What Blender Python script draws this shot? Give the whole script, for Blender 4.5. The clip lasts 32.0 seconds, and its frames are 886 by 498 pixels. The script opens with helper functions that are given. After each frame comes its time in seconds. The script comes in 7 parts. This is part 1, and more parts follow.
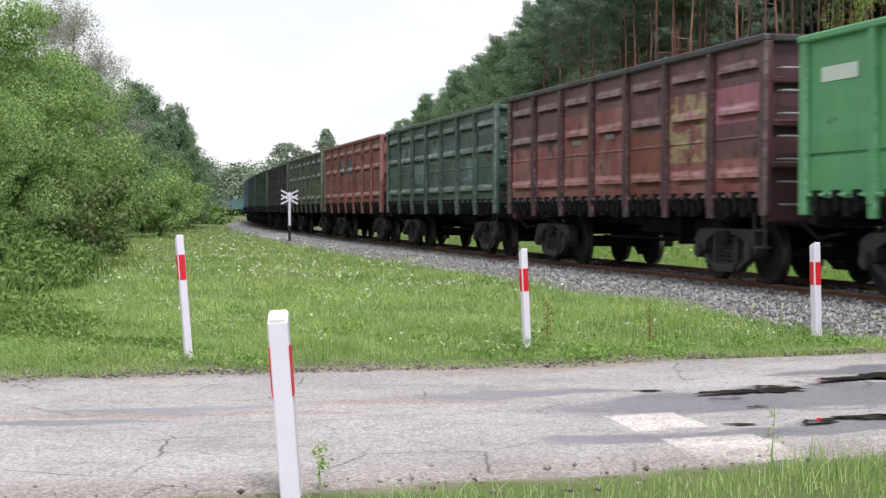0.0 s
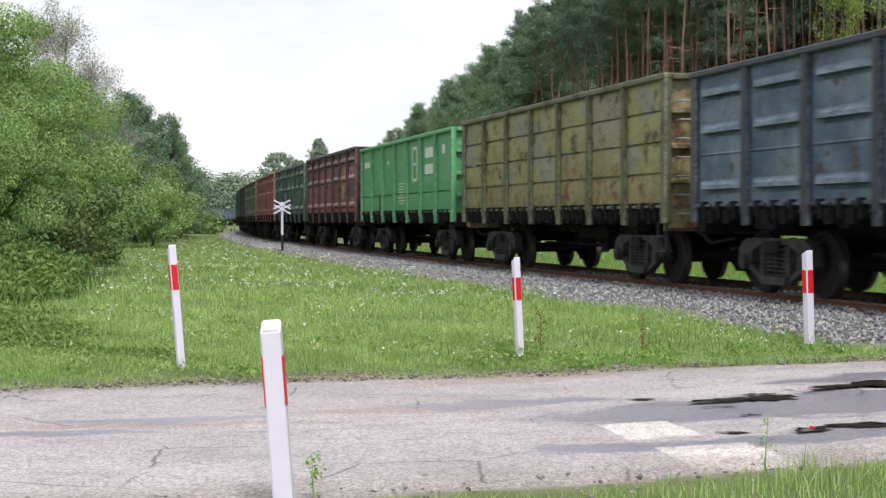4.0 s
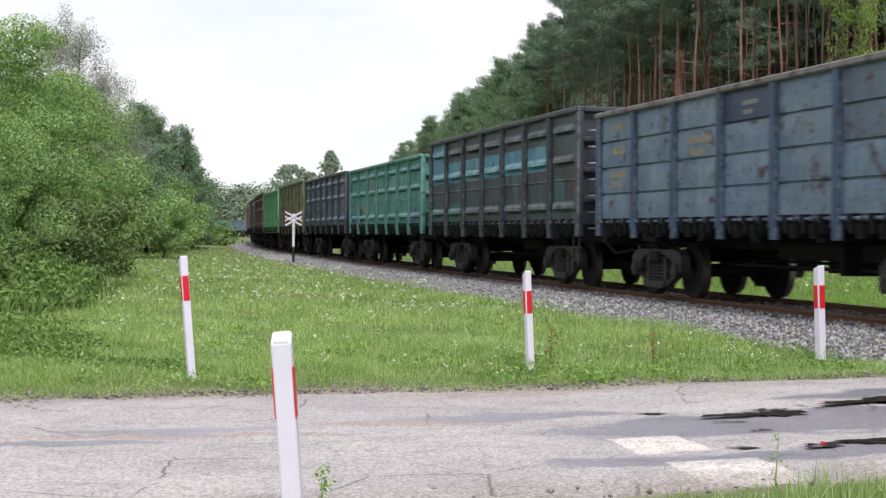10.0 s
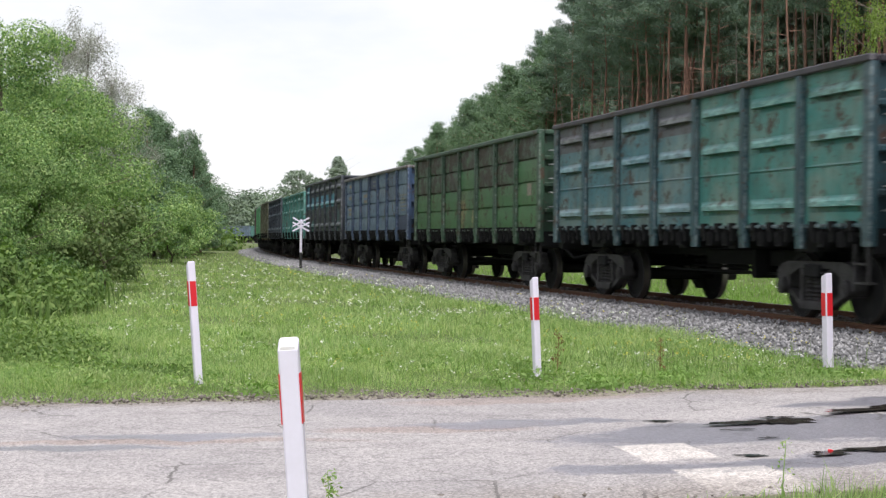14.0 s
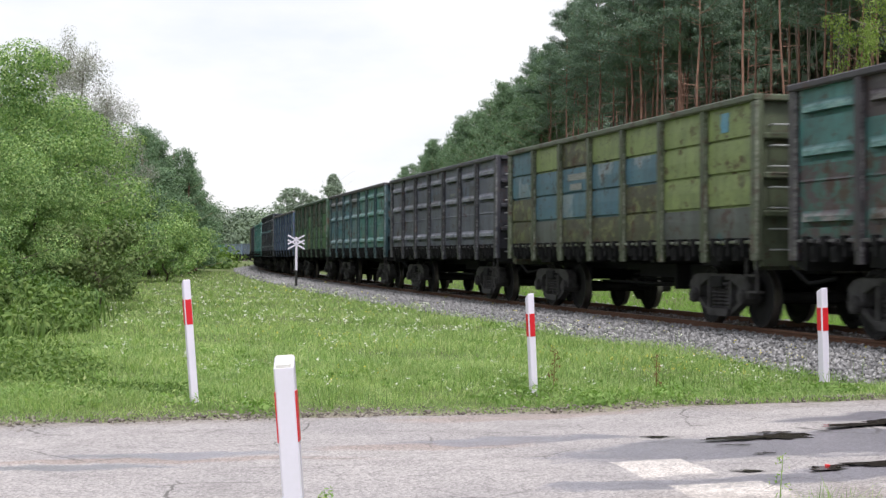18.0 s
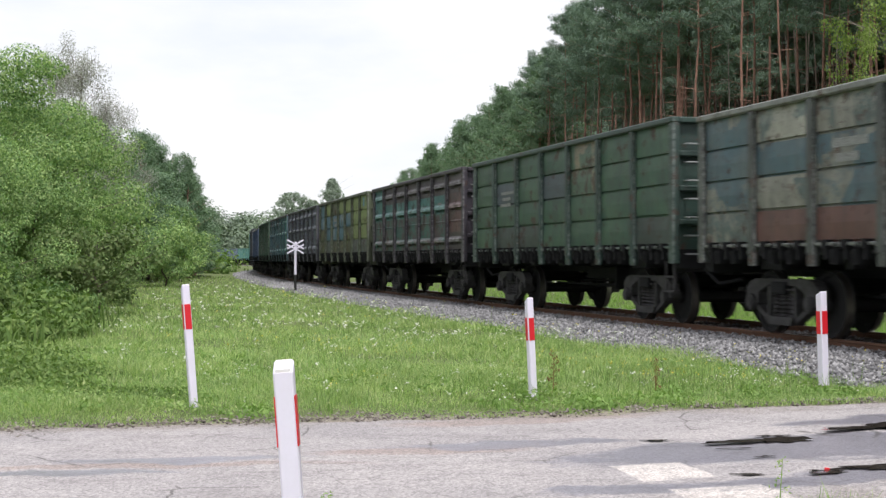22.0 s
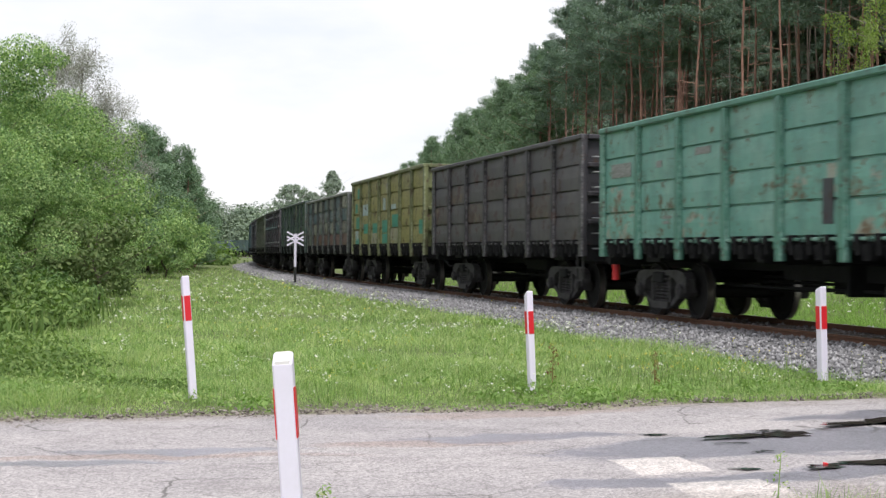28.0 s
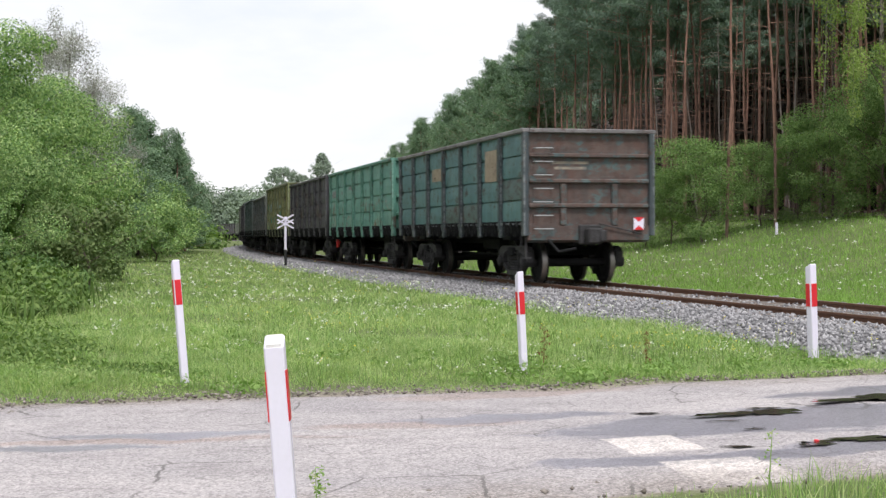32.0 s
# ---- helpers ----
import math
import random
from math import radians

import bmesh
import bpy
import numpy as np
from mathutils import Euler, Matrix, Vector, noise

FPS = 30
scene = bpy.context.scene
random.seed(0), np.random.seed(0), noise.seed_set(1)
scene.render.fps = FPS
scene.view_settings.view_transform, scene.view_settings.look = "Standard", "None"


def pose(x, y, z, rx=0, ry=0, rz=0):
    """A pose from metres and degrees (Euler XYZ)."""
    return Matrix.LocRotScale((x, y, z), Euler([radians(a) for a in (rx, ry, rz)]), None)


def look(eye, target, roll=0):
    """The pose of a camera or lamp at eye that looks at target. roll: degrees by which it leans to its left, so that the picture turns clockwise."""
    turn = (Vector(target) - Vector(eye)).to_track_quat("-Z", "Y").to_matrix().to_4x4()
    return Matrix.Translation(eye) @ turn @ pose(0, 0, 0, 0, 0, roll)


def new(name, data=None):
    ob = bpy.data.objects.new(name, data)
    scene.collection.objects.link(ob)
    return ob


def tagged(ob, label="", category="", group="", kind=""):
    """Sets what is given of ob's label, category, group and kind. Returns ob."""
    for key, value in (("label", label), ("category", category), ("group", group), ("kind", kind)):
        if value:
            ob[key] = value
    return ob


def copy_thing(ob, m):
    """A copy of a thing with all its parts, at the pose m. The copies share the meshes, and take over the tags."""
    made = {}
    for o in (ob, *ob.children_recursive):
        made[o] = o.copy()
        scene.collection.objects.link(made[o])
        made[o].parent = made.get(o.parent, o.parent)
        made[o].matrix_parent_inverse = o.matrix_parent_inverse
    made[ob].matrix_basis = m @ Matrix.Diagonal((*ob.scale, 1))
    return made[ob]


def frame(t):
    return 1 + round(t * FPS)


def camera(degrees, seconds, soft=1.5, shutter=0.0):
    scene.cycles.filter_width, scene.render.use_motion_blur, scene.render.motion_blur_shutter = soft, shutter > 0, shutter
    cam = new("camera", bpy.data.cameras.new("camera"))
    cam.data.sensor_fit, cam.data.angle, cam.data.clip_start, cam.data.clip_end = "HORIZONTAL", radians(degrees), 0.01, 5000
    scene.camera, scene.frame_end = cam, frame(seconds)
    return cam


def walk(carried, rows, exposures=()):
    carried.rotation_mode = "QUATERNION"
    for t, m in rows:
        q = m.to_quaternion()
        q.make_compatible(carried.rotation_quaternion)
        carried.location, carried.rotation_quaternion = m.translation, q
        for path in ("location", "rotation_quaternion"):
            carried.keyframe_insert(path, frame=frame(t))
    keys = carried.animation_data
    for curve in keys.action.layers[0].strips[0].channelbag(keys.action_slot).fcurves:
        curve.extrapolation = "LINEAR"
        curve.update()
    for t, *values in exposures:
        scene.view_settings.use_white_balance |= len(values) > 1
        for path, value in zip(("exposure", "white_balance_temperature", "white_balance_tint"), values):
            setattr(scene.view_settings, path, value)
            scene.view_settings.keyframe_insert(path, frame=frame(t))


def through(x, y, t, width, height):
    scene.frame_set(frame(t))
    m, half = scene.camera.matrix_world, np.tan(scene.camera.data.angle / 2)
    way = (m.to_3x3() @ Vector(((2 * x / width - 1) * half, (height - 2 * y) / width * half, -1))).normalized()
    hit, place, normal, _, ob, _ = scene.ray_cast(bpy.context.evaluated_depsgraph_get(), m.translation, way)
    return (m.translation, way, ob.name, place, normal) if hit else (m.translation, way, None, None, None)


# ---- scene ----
# ---- camera ----
CAM_Z = 1.433
cam = camera(33.39, 32.0, soft=1.4, shutter=0.5)
EYE = Vector((0.0, 0.0, CAM_Z))


def aim(yaw, pitch, roll):
    """A pose of the tripod's head, in degrees: turned to the right, tilted up, leaning to its left."""
    a, b = radians(yaw), radians(pitch)
    way = Vector((math.sin(a) * math.cos(b), math.cos(a) * math.cos(b), math.sin(b)))
    return look(EYE, EYE + way * 10, roll)


EXPO = 0.45
HEAD = [
    (0.0, 0.085, -1.486, 0.133),
    (0.5, 0.005, -1.407, 0.169),
    (1.0, 0.007, -1.356, 0.108),
    (1.5, 0.094, -1.382, 0.078),
    (2.0, 0.228, -1.345, 0.058),
    (2.5, 0.296, -1.321, 0.019),
    (3.0, 0.333, -1.297, 0.064),
    (3.5, 0.390, -1.243, -0.023),
    (5.5, 0.271, -0.700, 0.030),
    (6.0, 0.241, -0.642, -0.033),
    (6.5, 0.194, -0.609, -0.002),
    (7.0, 0.155, -0.530, 0.011),
    (7.5, 0.138, -0.462, -0.041),
    (8.0, 0.041, -0.412, -0.056),
    (8.5, -0.005, -0.389, -0.083),
    (9.0, 0.007, -0.384, 0.123),
    (9.5, 0.034, -0.577, 0.337),
    (10.0, -0.064, -0.635, 0.343),
    (10.5, -0.110, -0.588, 0.282),
    (11.0, -0.111, -0.431, 0.341),
    (11.5, -0.151, -0.321, 0.315),
    (12.0, -0.186, -0.249, 0.386),
    (12.5, -0.147, -0.193, 0.440),
    (13.0, -0.134, -0.211, 0.594),
    (13.5, -0.182, -0.351, 0.504),
    (14.0, -0.348, -0.393, 0.537),
    (14.5, -0.378, -0.309, 0.448),
    (16.5, -0.272, 0.064, 0.302),
    (17.0, -0.206, 0.121, 0.156),
    (17.5, -0.154, 0.180, 0.240),
    (18.0, -0.175, 0.263, 0.217),
    (18.5, -0.163, 0.354, 0.191),
    (19.0, -0.136, 0.429, 0.118),
    (19.5, -0.130, 0.516, 0.013),
    (20.0, -0.160, 0.637, -0.073),
    (20.5, -0.191, 0.737, -0.107),
    (21.0, -0.211, 0.772, 0.015),
    (21.5, -0.201, 0.670, 0.179),
    (22.0, -0.142, 0.425, 0.094),
    (22.5, 0.048, 0.163, 0.276),
    (23.0, 0.169, -0.069, 0.397),
    (23.5, 0.199, -0.399, 0.449),
    (24.0, 0.133, -0.607, 0.486),
    (24.5, 0.138, -0.677, 0.526),
    (25.0, 0.110, -0.458, 0.580),
    (25.5, 0.061, -0.314, 0.407),
    (27.5, -0.170, 0.121, 0.425),
    (28.0, -0.137, 0.151, 0.420),
    (28.5, -0.067, 0.140, 0.343),
    (29.0, -0.001, 0.025, 0.206),
    (29.5, -0.046, 0.007, 0.329),
    (30.0, -0.126, -0.025, 0.364),
    (30.5, -0.152, -0.294, 0.329),
    (31.0, -0.067, -0.395, 0.423),
    (31.5, 0.135, -0.493, 0.431),
    (32.0, 0.239, -0.571, -0.161),
]
walk(cam, [(t, aim(a, b, c)) for t, a, b, c in HEAD], exposures=((0.0, EXPO), (32.0, EXPO)))

# ---- light: a bright overcast sky and a weak, wide sun behind thin cloud ----
SUN_ELEV, SUN_TURN = 58.0, 165.0
world = bpy.data.worlds.new("sky")
scene.world = world
world.use_nodes = True
wn, wl = world.node_tree.nodes, world.node_tree.links
wn.clear()
w_out = wn.new("ShaderNodeOutputWorld")
w_bg = wn.new("ShaderNodeBackground")
w_sky = wn.new("ShaderNodeTexSky")
w_sky.sky_type, w_sky.sun_disc = "NISHITA", False
w_sky.sun_elevation, w_sky.sun_rotation = radians(SUN_ELEV), radians(SUN_TURN)
w_tint = wn.new("ShaderNodeMix")
w_tint.data_type, w_tint.blend_type = "RGBA", "MULTIPLY"
w_tint.inputs["Factor"].default_value = 1.0
w_tint.inputs[7].default_value = (0.12, 0.12, 0.12, 1)
w_co = wn.new("ShaderNodeTexCoord")
w_map = wn.new("ShaderNodeMapping")
w_map.inputs["Scale"].default_value = (1.6, 1.6, 5.0)
w_noise = wn.new("ShaderNodeTexNoise")
w_noise.inputs["Scale"].default_value = 2.6
w_noise.inputs["Detail"].default_value = 6.0
w_noise.inputs["Roughness"].default_value = 0.55
w_ramp = wn.new("ShaderNodeValToRGB")
w_ramp.color_ramp.elements[0].position, w_ramp.color_ramp.elements[0].color = 0.34, (0.855, 0.885, 0.95, 1)
w_ramp.color_ramp.elements[1].position, w_ramp.color_ramp.elements[1].color = 0.56, (1.025, 1.01, 1.045, 1)
w_mix = wn.new("ShaderNodeMix")
w_mix.data_type = "RGBA"
w_mix.inputs["Factor"].default_value = 0.88
wl.new(w_co.outputs["Generated"], w_map.inputs["Vector"])
wl.new(w_map.outputs["Vector"], w_noise.inputs["Vector"])
wl.new(w_noise.outputs["Fac"], w_ramp.inputs["Fac"])
wl.new(w_sky.outputs["Color"], w_tint.inputs[6])
wl.new(w_tint.outputs[2], w_mix.inputs[6])
wl.new(w_ramp.outputs["Color"], w_mix.inputs[7])
wl.new(w_mix.outputs[2], w_bg.inputs["Color"])
w_bg.inputs["Strength"].default_value = 0.80
wl.new(w_bg.outputs["Background"], w_out.inputs["Surface"])

sun_data = bpy.data.lights.new("sun", "SUN")
sun_data.energy, sun_data.angle, sun_data.color = 2.4, radians(14), (1.0, 0.972, 0.95)
sun = new("sun", sun_data)
sun_way = Vector((math.sin(radians(SUN_TURN)) * math.cos(radians(SUN_ELEV)), math.cos(radians(SUN_TURN)) * math.cos(radians(SUN_ELEV)), math.sin(radians(SUN_ELEV))))
sun.matrix_world = look(sun_way * 300, (0, 0, 0))


# ---- materials ----
class Nodes:
    """A short way to write node materials."""

    def __init__(self, name):
        self.mat = bpy.data.materials.new(name)
        self.mat.use_nodes = True
        self.tree = self.mat.node_tree
        self.bsdf = self.tree.nodes["Principled BSDF"]

    def add(self, kind, **sets):
        n = self.tree.nodes.new("ShaderNode" + kind)
        for k, v in sets.items():
            n.inputs[k.replace("_", " ")].default_value = v
        return n

    def link(self, a, b):
        self.tree.links.new(a, b)

    def coords(self, shift=True, kind="Object"):
        co = self.add("TexCoord").outputs[kind]
        if not shift:
            return co
        info = self.add("ObjectInfo").outputs["Random"]
        mul = self.tree.nodes.new("ShaderNodeMath")
        mul.operation = "MULTIPLY"
        mul.inputs[1].default_value = 53.0
        self.link(info, mul.inputs[0])
        add = self.tree.nodes.new("ShaderNodeVectorMath")
        add.operation = "ADD"
        self.link(co, add.inputs[0])
        self.link(mul.outputs[0], add.inputs[1])
        return add.outputs[0]

    def noise(self, vec, scale, detail=4.0, rough=0.6, stretch=None):
        if stretch:
            m = self.add("Mapping")
            m.inputs["Scale"].default_value = stretch
            self.link(vec, m.inputs["Vector"])
            vec = m.outputs["Vector"]
        n = self.add("TexNoise", Scale=scale, Detail=detail, Roughness=rough)
        self.link(vec, n.inputs["Vector"])
        return n.outputs["Fac"]

    def band(self, fac, lo, hi):
        r = self.add("MapRange")
        r.inputs["From Min"].default_value, r.inputs["From Max"].default_value = lo, hi
        self.link(fac, r.inputs["Value"])
        return r.outputs["Result"]

    def mix(self, fac, a, b, how="MIX"):
        m = self.tree.nodes.new("ShaderNodeMix")
        m.data_type, m.blend_type = "RGBA", how
        for v, s in ((fac, m.inputs[0]), (a, m.inputs[6]), (b, m.inputs[7])):
            if isinstance(v, (int, float)):
                s.default_value = v
            elif isinstance(v, tuple):
                s.default_value = (*v, 1) if len(v) == 3 else v
            else:
                self.link(v, s)
        return m.outputs[2]

    def math(self, how, a, b):
        m = self.tree.nodes.new("ShaderNodeMath")
        m.operation = how
        for v, s in ((a, m.inputs[0]), (b, m.inputs[1])):
            if isinstance(v, (int, float)):
                s.default_value = v
            else:
                self.link(v, s)
        return m.outputs[0]

    def bump(self, height, strength=0.3, dist=0.01):
        b = self.add("Bump", Strength=strength, Distance=dist)
        self.link(height, b.inputs["Height"])
        self.link(b.outputs["Normal"], self.bsdf.inputs["Normal"])

    def done(self, color=None, rough=None, metal=0.0, spec=None):
        for v, key in ((color, "Base Color"), (rough, "Roughness")):
            if v is None:
                continue
            if isinstance(v, tuple):
                self.bsdf.inputs[key].default_value = (*v, 1)
            elif isinstance(v, (int, float)):
                self.bsdf.inputs[key].default_value = v
            else:
                self.link(v, self.bsdf.inputs[key])
        self.bsdf.inputs["Metallic"].default_value = metal
        if spec is not None:
            self.bsdf.inputs["Specular IOR Level"].default_value = spec
        return self.mat


def wagon_paint(name, base, worn=None, wear=0.30, rust=0.35, dirt=0.4, rust_color=(0.075, 0.036, 0.024), alt=None, alt_much=0.5, blotchy=False):
    """Old railway paint: faded fields, rust blotches, vertical streaks of dirt and coal dust."""
    n = Nodes(name)
    co = n.coords()
    base = (base[0], base[1], base[2] * 1.05 + 0.006)
    worn = worn or tuple(min(1, c * 1.35 + 0.02) for c in base)
    fade = n.band(n.noise(co, 1.3, 5, 0.65), 0.42, 0.66)
    c = n.mix(n.math("MULTIPLY", fade, wear * 2.4), base, worn)
    if alt:
        torn = n.add("TexNoise", Scale=3.2, Detail=6.0, Roughness=0.7)
        n.link(co, torn.inputs["Vector"])
        cell = n.add("TexVoronoi", Scale=1.25, Randomness=0.85)
        cell.distance = "CHEBYCHEV"
        n.link(n.mix(0.22, co, torn.outputs["Color"], "ADD"), cell.inputs["Vector"])
        pick = n.add("SeparateColor")
        n.link(cell.outputs["Color"], pick.inputs[0])
        much = 0.40 * alt_much + 0.08
        dab = n.band(n.noise(co, 3.0, 7, 0.68, (1.0, 1.0, 1.3)), 0.60 - 0.12 * alt_much, 0.63 - 0.12 * alt_much) if blotchy else n.math("MULTIPLY", n.band(pick.outputs[0], much + 0.02, much - 0.02), n.band(n.noise(co, 5.5, 6, 0.75), 0.38, 0.52))
        c = n.mix(n.math("MULTIPLY", dab, 0.85), c, alt)
    blot = n.band(n.noise(co, 2.4, 8, 0.72), 0.605 - 0.10 * rust, 0.65 - 0.06 * rust)
    c = n.mix(n.math("MULTIPLY", blot, 0.85), c, rust_color)
    chips = n.band(n.noise(co, 9.0, 6, 0.72, (0.8, 0.8, 1.4)), 0.635 - 0.08 * rust, 0.67 - 0.08 * rust)
    c = n.mix(n.math("MULTIPLY", chips, 0.8), c, tuple(v * 0.8 for v in rust_color))
    scuff = n.band(n.noise(co, 3.0, 5, 0.7, (0.5, 0.5, 4.0)), 0.58, 0.68)
    c = n.mix(n.math("MULTIPLY", scuff, 0.45 * wear + 0.18), c, tuple(min(0.6, v * 1.15 + 0.06) for v in base))
    sep = n.add("SeparateXYZ")
    n.link(n.coords(False), sep.inputs[0])
    proud = n.math("ABSOLUTE", sep.outputs["Y"], 0.0)
    proud = n.math("MULTIPLY", n.band(proud, 1.485, 1.51), n.band(proud, 1.541, 1.537))
    rub = n.math("MULTIPLY", proud, n.band(n.noise(co, 5.0, 7, 0.78, (0.5, 0.5, 1.6)), 0.42, 0.60))
    runs = n.math("MULTIPLY", n.band(n.noise(co, 4.0, 4, 0.6, (3.2, 3.2, 0.22)), 0.60, 0.70), n.band(n.noise(co, 1.1, 3, 0.6), 0.40, 0.60))
    c = n.mix(n.math("MULTIPLY", runs, 0.30 + 0.25 * max(0.0, min(rust, 1.0))), c, tuple(v * 0.9 for v in rust_color))
    streak = n.band(n.noise(co, 2.2, 5, 0.6, (2.6, 2.6, 0.35)), 0.40, 0.72)
    c = n.mix(n.math("MULTIPLY", streak, dirt), c, (0.027, 0.027, 0.030))
    soot = n.band(n.noise(co, 1.5, 7, 0.7, (1.0, 1.0, 1.5)), 0.50, 0.66)
    c = n.mix(n.math("MULTIPLY", soot, 0.9 * dirt), c, (0.026, 0.026, 0.028))
    c = n.mix(n.math("MULTIPLY", rub, 0.80), c, tuple(min(0.55, v * 1.25 + 0.20) for v in base))
    fine = n.noise(co, 40.0, 3, 0.6)
    c = n.mix(n.math("MULTIPLY", n.band(fine, 0.45, 0.7), 0.16), c, (0.05, 0.045, 0.04))
    n.bump(n.math("ADD", n.math("MULTIPLY", blot, -0.4), fine), 0.25, 0.006)
    return n.done(c, n.math("ADD", n.math("MULTIPLY", blot, 0.25), 0.52))


def plain(name, color, rough=0.6, metal=0.0, vary=0.25, scale=6.0, dark=None, bump=0.2, spec=None):
    n = Nodes(name)
    co = n.coords()
    dark = dark or tuple(v * 0.5 for v in color)
    f = n.band(n.noise(co, scale, 6, 0.65), 0.38, 0.68)
    c = n.mix(n.math("MULTIPLY", f, min(1.0, vary * 2)), color, dark)
    g = n.noise(co, scale * 9, 3, 0.6)
    c = n.mix(n.math("MULTIPLY", n.band(g, 0.4, 0.75), vary), c, dark)
    n.bump(g, bump, 0.005)
    return n.done(c, rough, metal, spec)


def leafy(name, tones, rough=0.55, through=0.35, field=0.45, deep=0.45):
    """Foliage whose leaves differ one from another, a little light coming through them."""
    n = Nodes(name)
    isl = n.add("NewGeometry").outputs["Random Per Island"]
    r = n.add("ValToRGB")
    r.color_ramp.interpolation = "LINEAR"
    els = r.color_ramp.elements
    for i, tone in enumerate(tones):
        e = els[i] if i < 2 else els.new(i / (len(tones) - 1))
        e.position = i / (len(tones) - 1)
        e.color = (*tone, 1)
    n.link(isl, r.inputs["Fac"])
    big = n.band(n.noise(n.coords(), field, 4, 0.65), 0.35, 0.65)
    c = n.mix(n.math("MULTIPLY", big, deep), r.outputs["Color"], tuple(v * 0.6 for v in tones[0]))
    n.done(c, min(0.8, rough + 0.12), 0.0, 0.14)
    t = n.add("BsdfTranslucent")
    n.link(n.mix(1.0, c, (1.0, 1.25, 0.55), "MULTIPLY"), t.inputs["Color"])
    m = n.tree.nodes.new("ShaderNodeMixShader")
    m.inputs[0].default_value = through
    n.link(n.bsdf.outputs[0], m.inputs[1])
    n.link(t.outputs[0], m.inputs[2])
    n.link(m.outputs[0], n.tree.nodes["Material Output"].inputs["Surface"])
    return n.mat


def asphalt():
    """Worn, pale asphalt: coarse aggregate, cracks, damp fields, reddish worn tracks and two pale squares of old paint."""
    n = Nodes("asphalt")
    co = n.coords(False)
    wob = n.add("TexNoise", Scale=1.7, Detail=6.0, Roughness=0.65)
    n.link(co, wob.inputs["Vector"])
    warped = n.mix(0.55, co, wob.outputs["Color"], "ADD")
    warp = n.mix(0.16, co, wob.outputs["Color"], "ADD")

    def spot(x, y, rx, ry, turn, soft=0.5, vec=None):
        """A soft-edged oval field on the road."""
        m = n.add("Mapping")
        m.vector_type = "TEXTURE"
        m.inputs["Location"].default_value = (x + 0.27 * (vec is None), y + 0.27 * (vec is None), 0)
        m.inputs["Rotation"].default_value = (0, 0, radians(turn))
        m.inputs["Scale"].default_value = (rx, ry, 100)
        n.link(vec or warped, m.inputs["Vector"])
        d = n.tree.nodes.new("ShaderNodeVectorMath")
        d.operation = "LENGTH"
        n.link(m.outputs["Vector"], d.inputs[0])
        return n.band(d.outputs["Value"], 1.0 + soft / 2, 1.0 - soft / 2)

    def square(x, y, sx, sy, turn):
        m = n.add("Mapping")
        m.vector_type = "TEXTURE"
        m.inputs["Location"].default_value = (x + 0.07, y + 0.07, 0)
        m.inputs["Rotation"].default_value = (0, 0, radians(turn))
        m.inputs["Scale"].default_value = (sx, sy, 100)
        n.link(n.mix(0.14, co, wob.outputs["Color"], "ADD"), m.inputs["Vector"])
        sep = n.add("SeparateXYZ")
        n.link(m.outputs["Vector"], sep.inputs[0])
        big = n.math("MAXIMUM", n.math("ABSOLUTE", sep.outputs["X"], 0.0), n.math("ABSOLUTE", sep.outputs["Y"], 0.0))
        return n.band(big, 1.06, 0.96)

    c = n.mix(n.band(n.noise(co, 0.55, 5, 0.6), 0.38, 0.62), (0.405, 0.378, 0.380), (0.32, 0.30, 0.308))
    c = n.mix(n.math("MULTIPLY", n.band(n.noise(co, 1.6, 6, 0.7, (0.6, 1.3, 1)), 0.52, 0.62), 0.4), c, (0.24, 0.22, 0.225))
    red = n.math("MAXIMUM", spot(-2.2, 10.12, 1.5, 0.10, 7), n.math("MAXIMUM", spot(-0.1, 10.95, 0.8, 0.20, 14), spot(0.7, 13.0, 1.2, 0.30, 15)))
    c = n.mix(n.math("MULTIPLY", red, 0.45), c, (0.30, 0.215, 0.18))
    damp = spot(2.75, 10.85, 2.0, 0.62, 15, 0.9)
    for s in ((2.3, 9.38, 0.9, 0.17, 16, 1.0), (1.15, 9.12, 0.55, 0.20, 12, 1.2), (-3.0, 9.72, 1.45, 0.13, 7, 0.6), (0.5, 11.25, 0.9, 0.20, 12, 1.4), (3.6, 12.4, 0.9, 0.25, 14, 1.3), (-1.9, 10.45, 0.85, 0.16, 9, 1.2), (3.0, 9.75, 0.8, 0.22, 14, 1.0)):
        damp = n.math("MAXIMUM", damp, spot(*s))
    damp = n.band(n.math("ADD", damp, n.math("MULTIPLY", n.math("SUBTRACT", n.noise(co, 2.6, 7, 0.72, (0.6, 1.5, 1)), 0.5), 1.5)), 0.36, 0.62)
    c = n.mix(n.math("MULTIPLY", damp, 0.72), c, (0.160, 0.156, 0.200))
    paint = n.math("MAXIMUM", square(1.43, 9.82, 0.255, 0.32, 14), square(1.74, 8.84, 0.30, 0.36, 11))
    paint = n.math("MAXIMUM", paint, n.math("MULTIPLY", spot(2.1, 10.12, 0.42, 0.10, 16), 0.4))
    paint = n.math("MULTIPLY", paint, n.band(n.noise(co, 5.0, 7, 0.8), 0.33, 0.47))
    c = n.mix(n.math("MULTIPLY", paint, 0.88), c, (0.63, 0.58, 0.555))
    m = n.add("Mapping")
    m.vector_type = "TEXTURE"
    m.inputs["Location"].default_value = (0.0, 10.75, 0)
    m.inputs["Rotation"].default_value = (0, 0, math.atan2(0.293, 0.956))
    n.link(warp, m.inputs["Vector"])
    sep = n.add("SeparateXYZ")
    n.link(m.outputs["Vector"], sep.inputs[0])
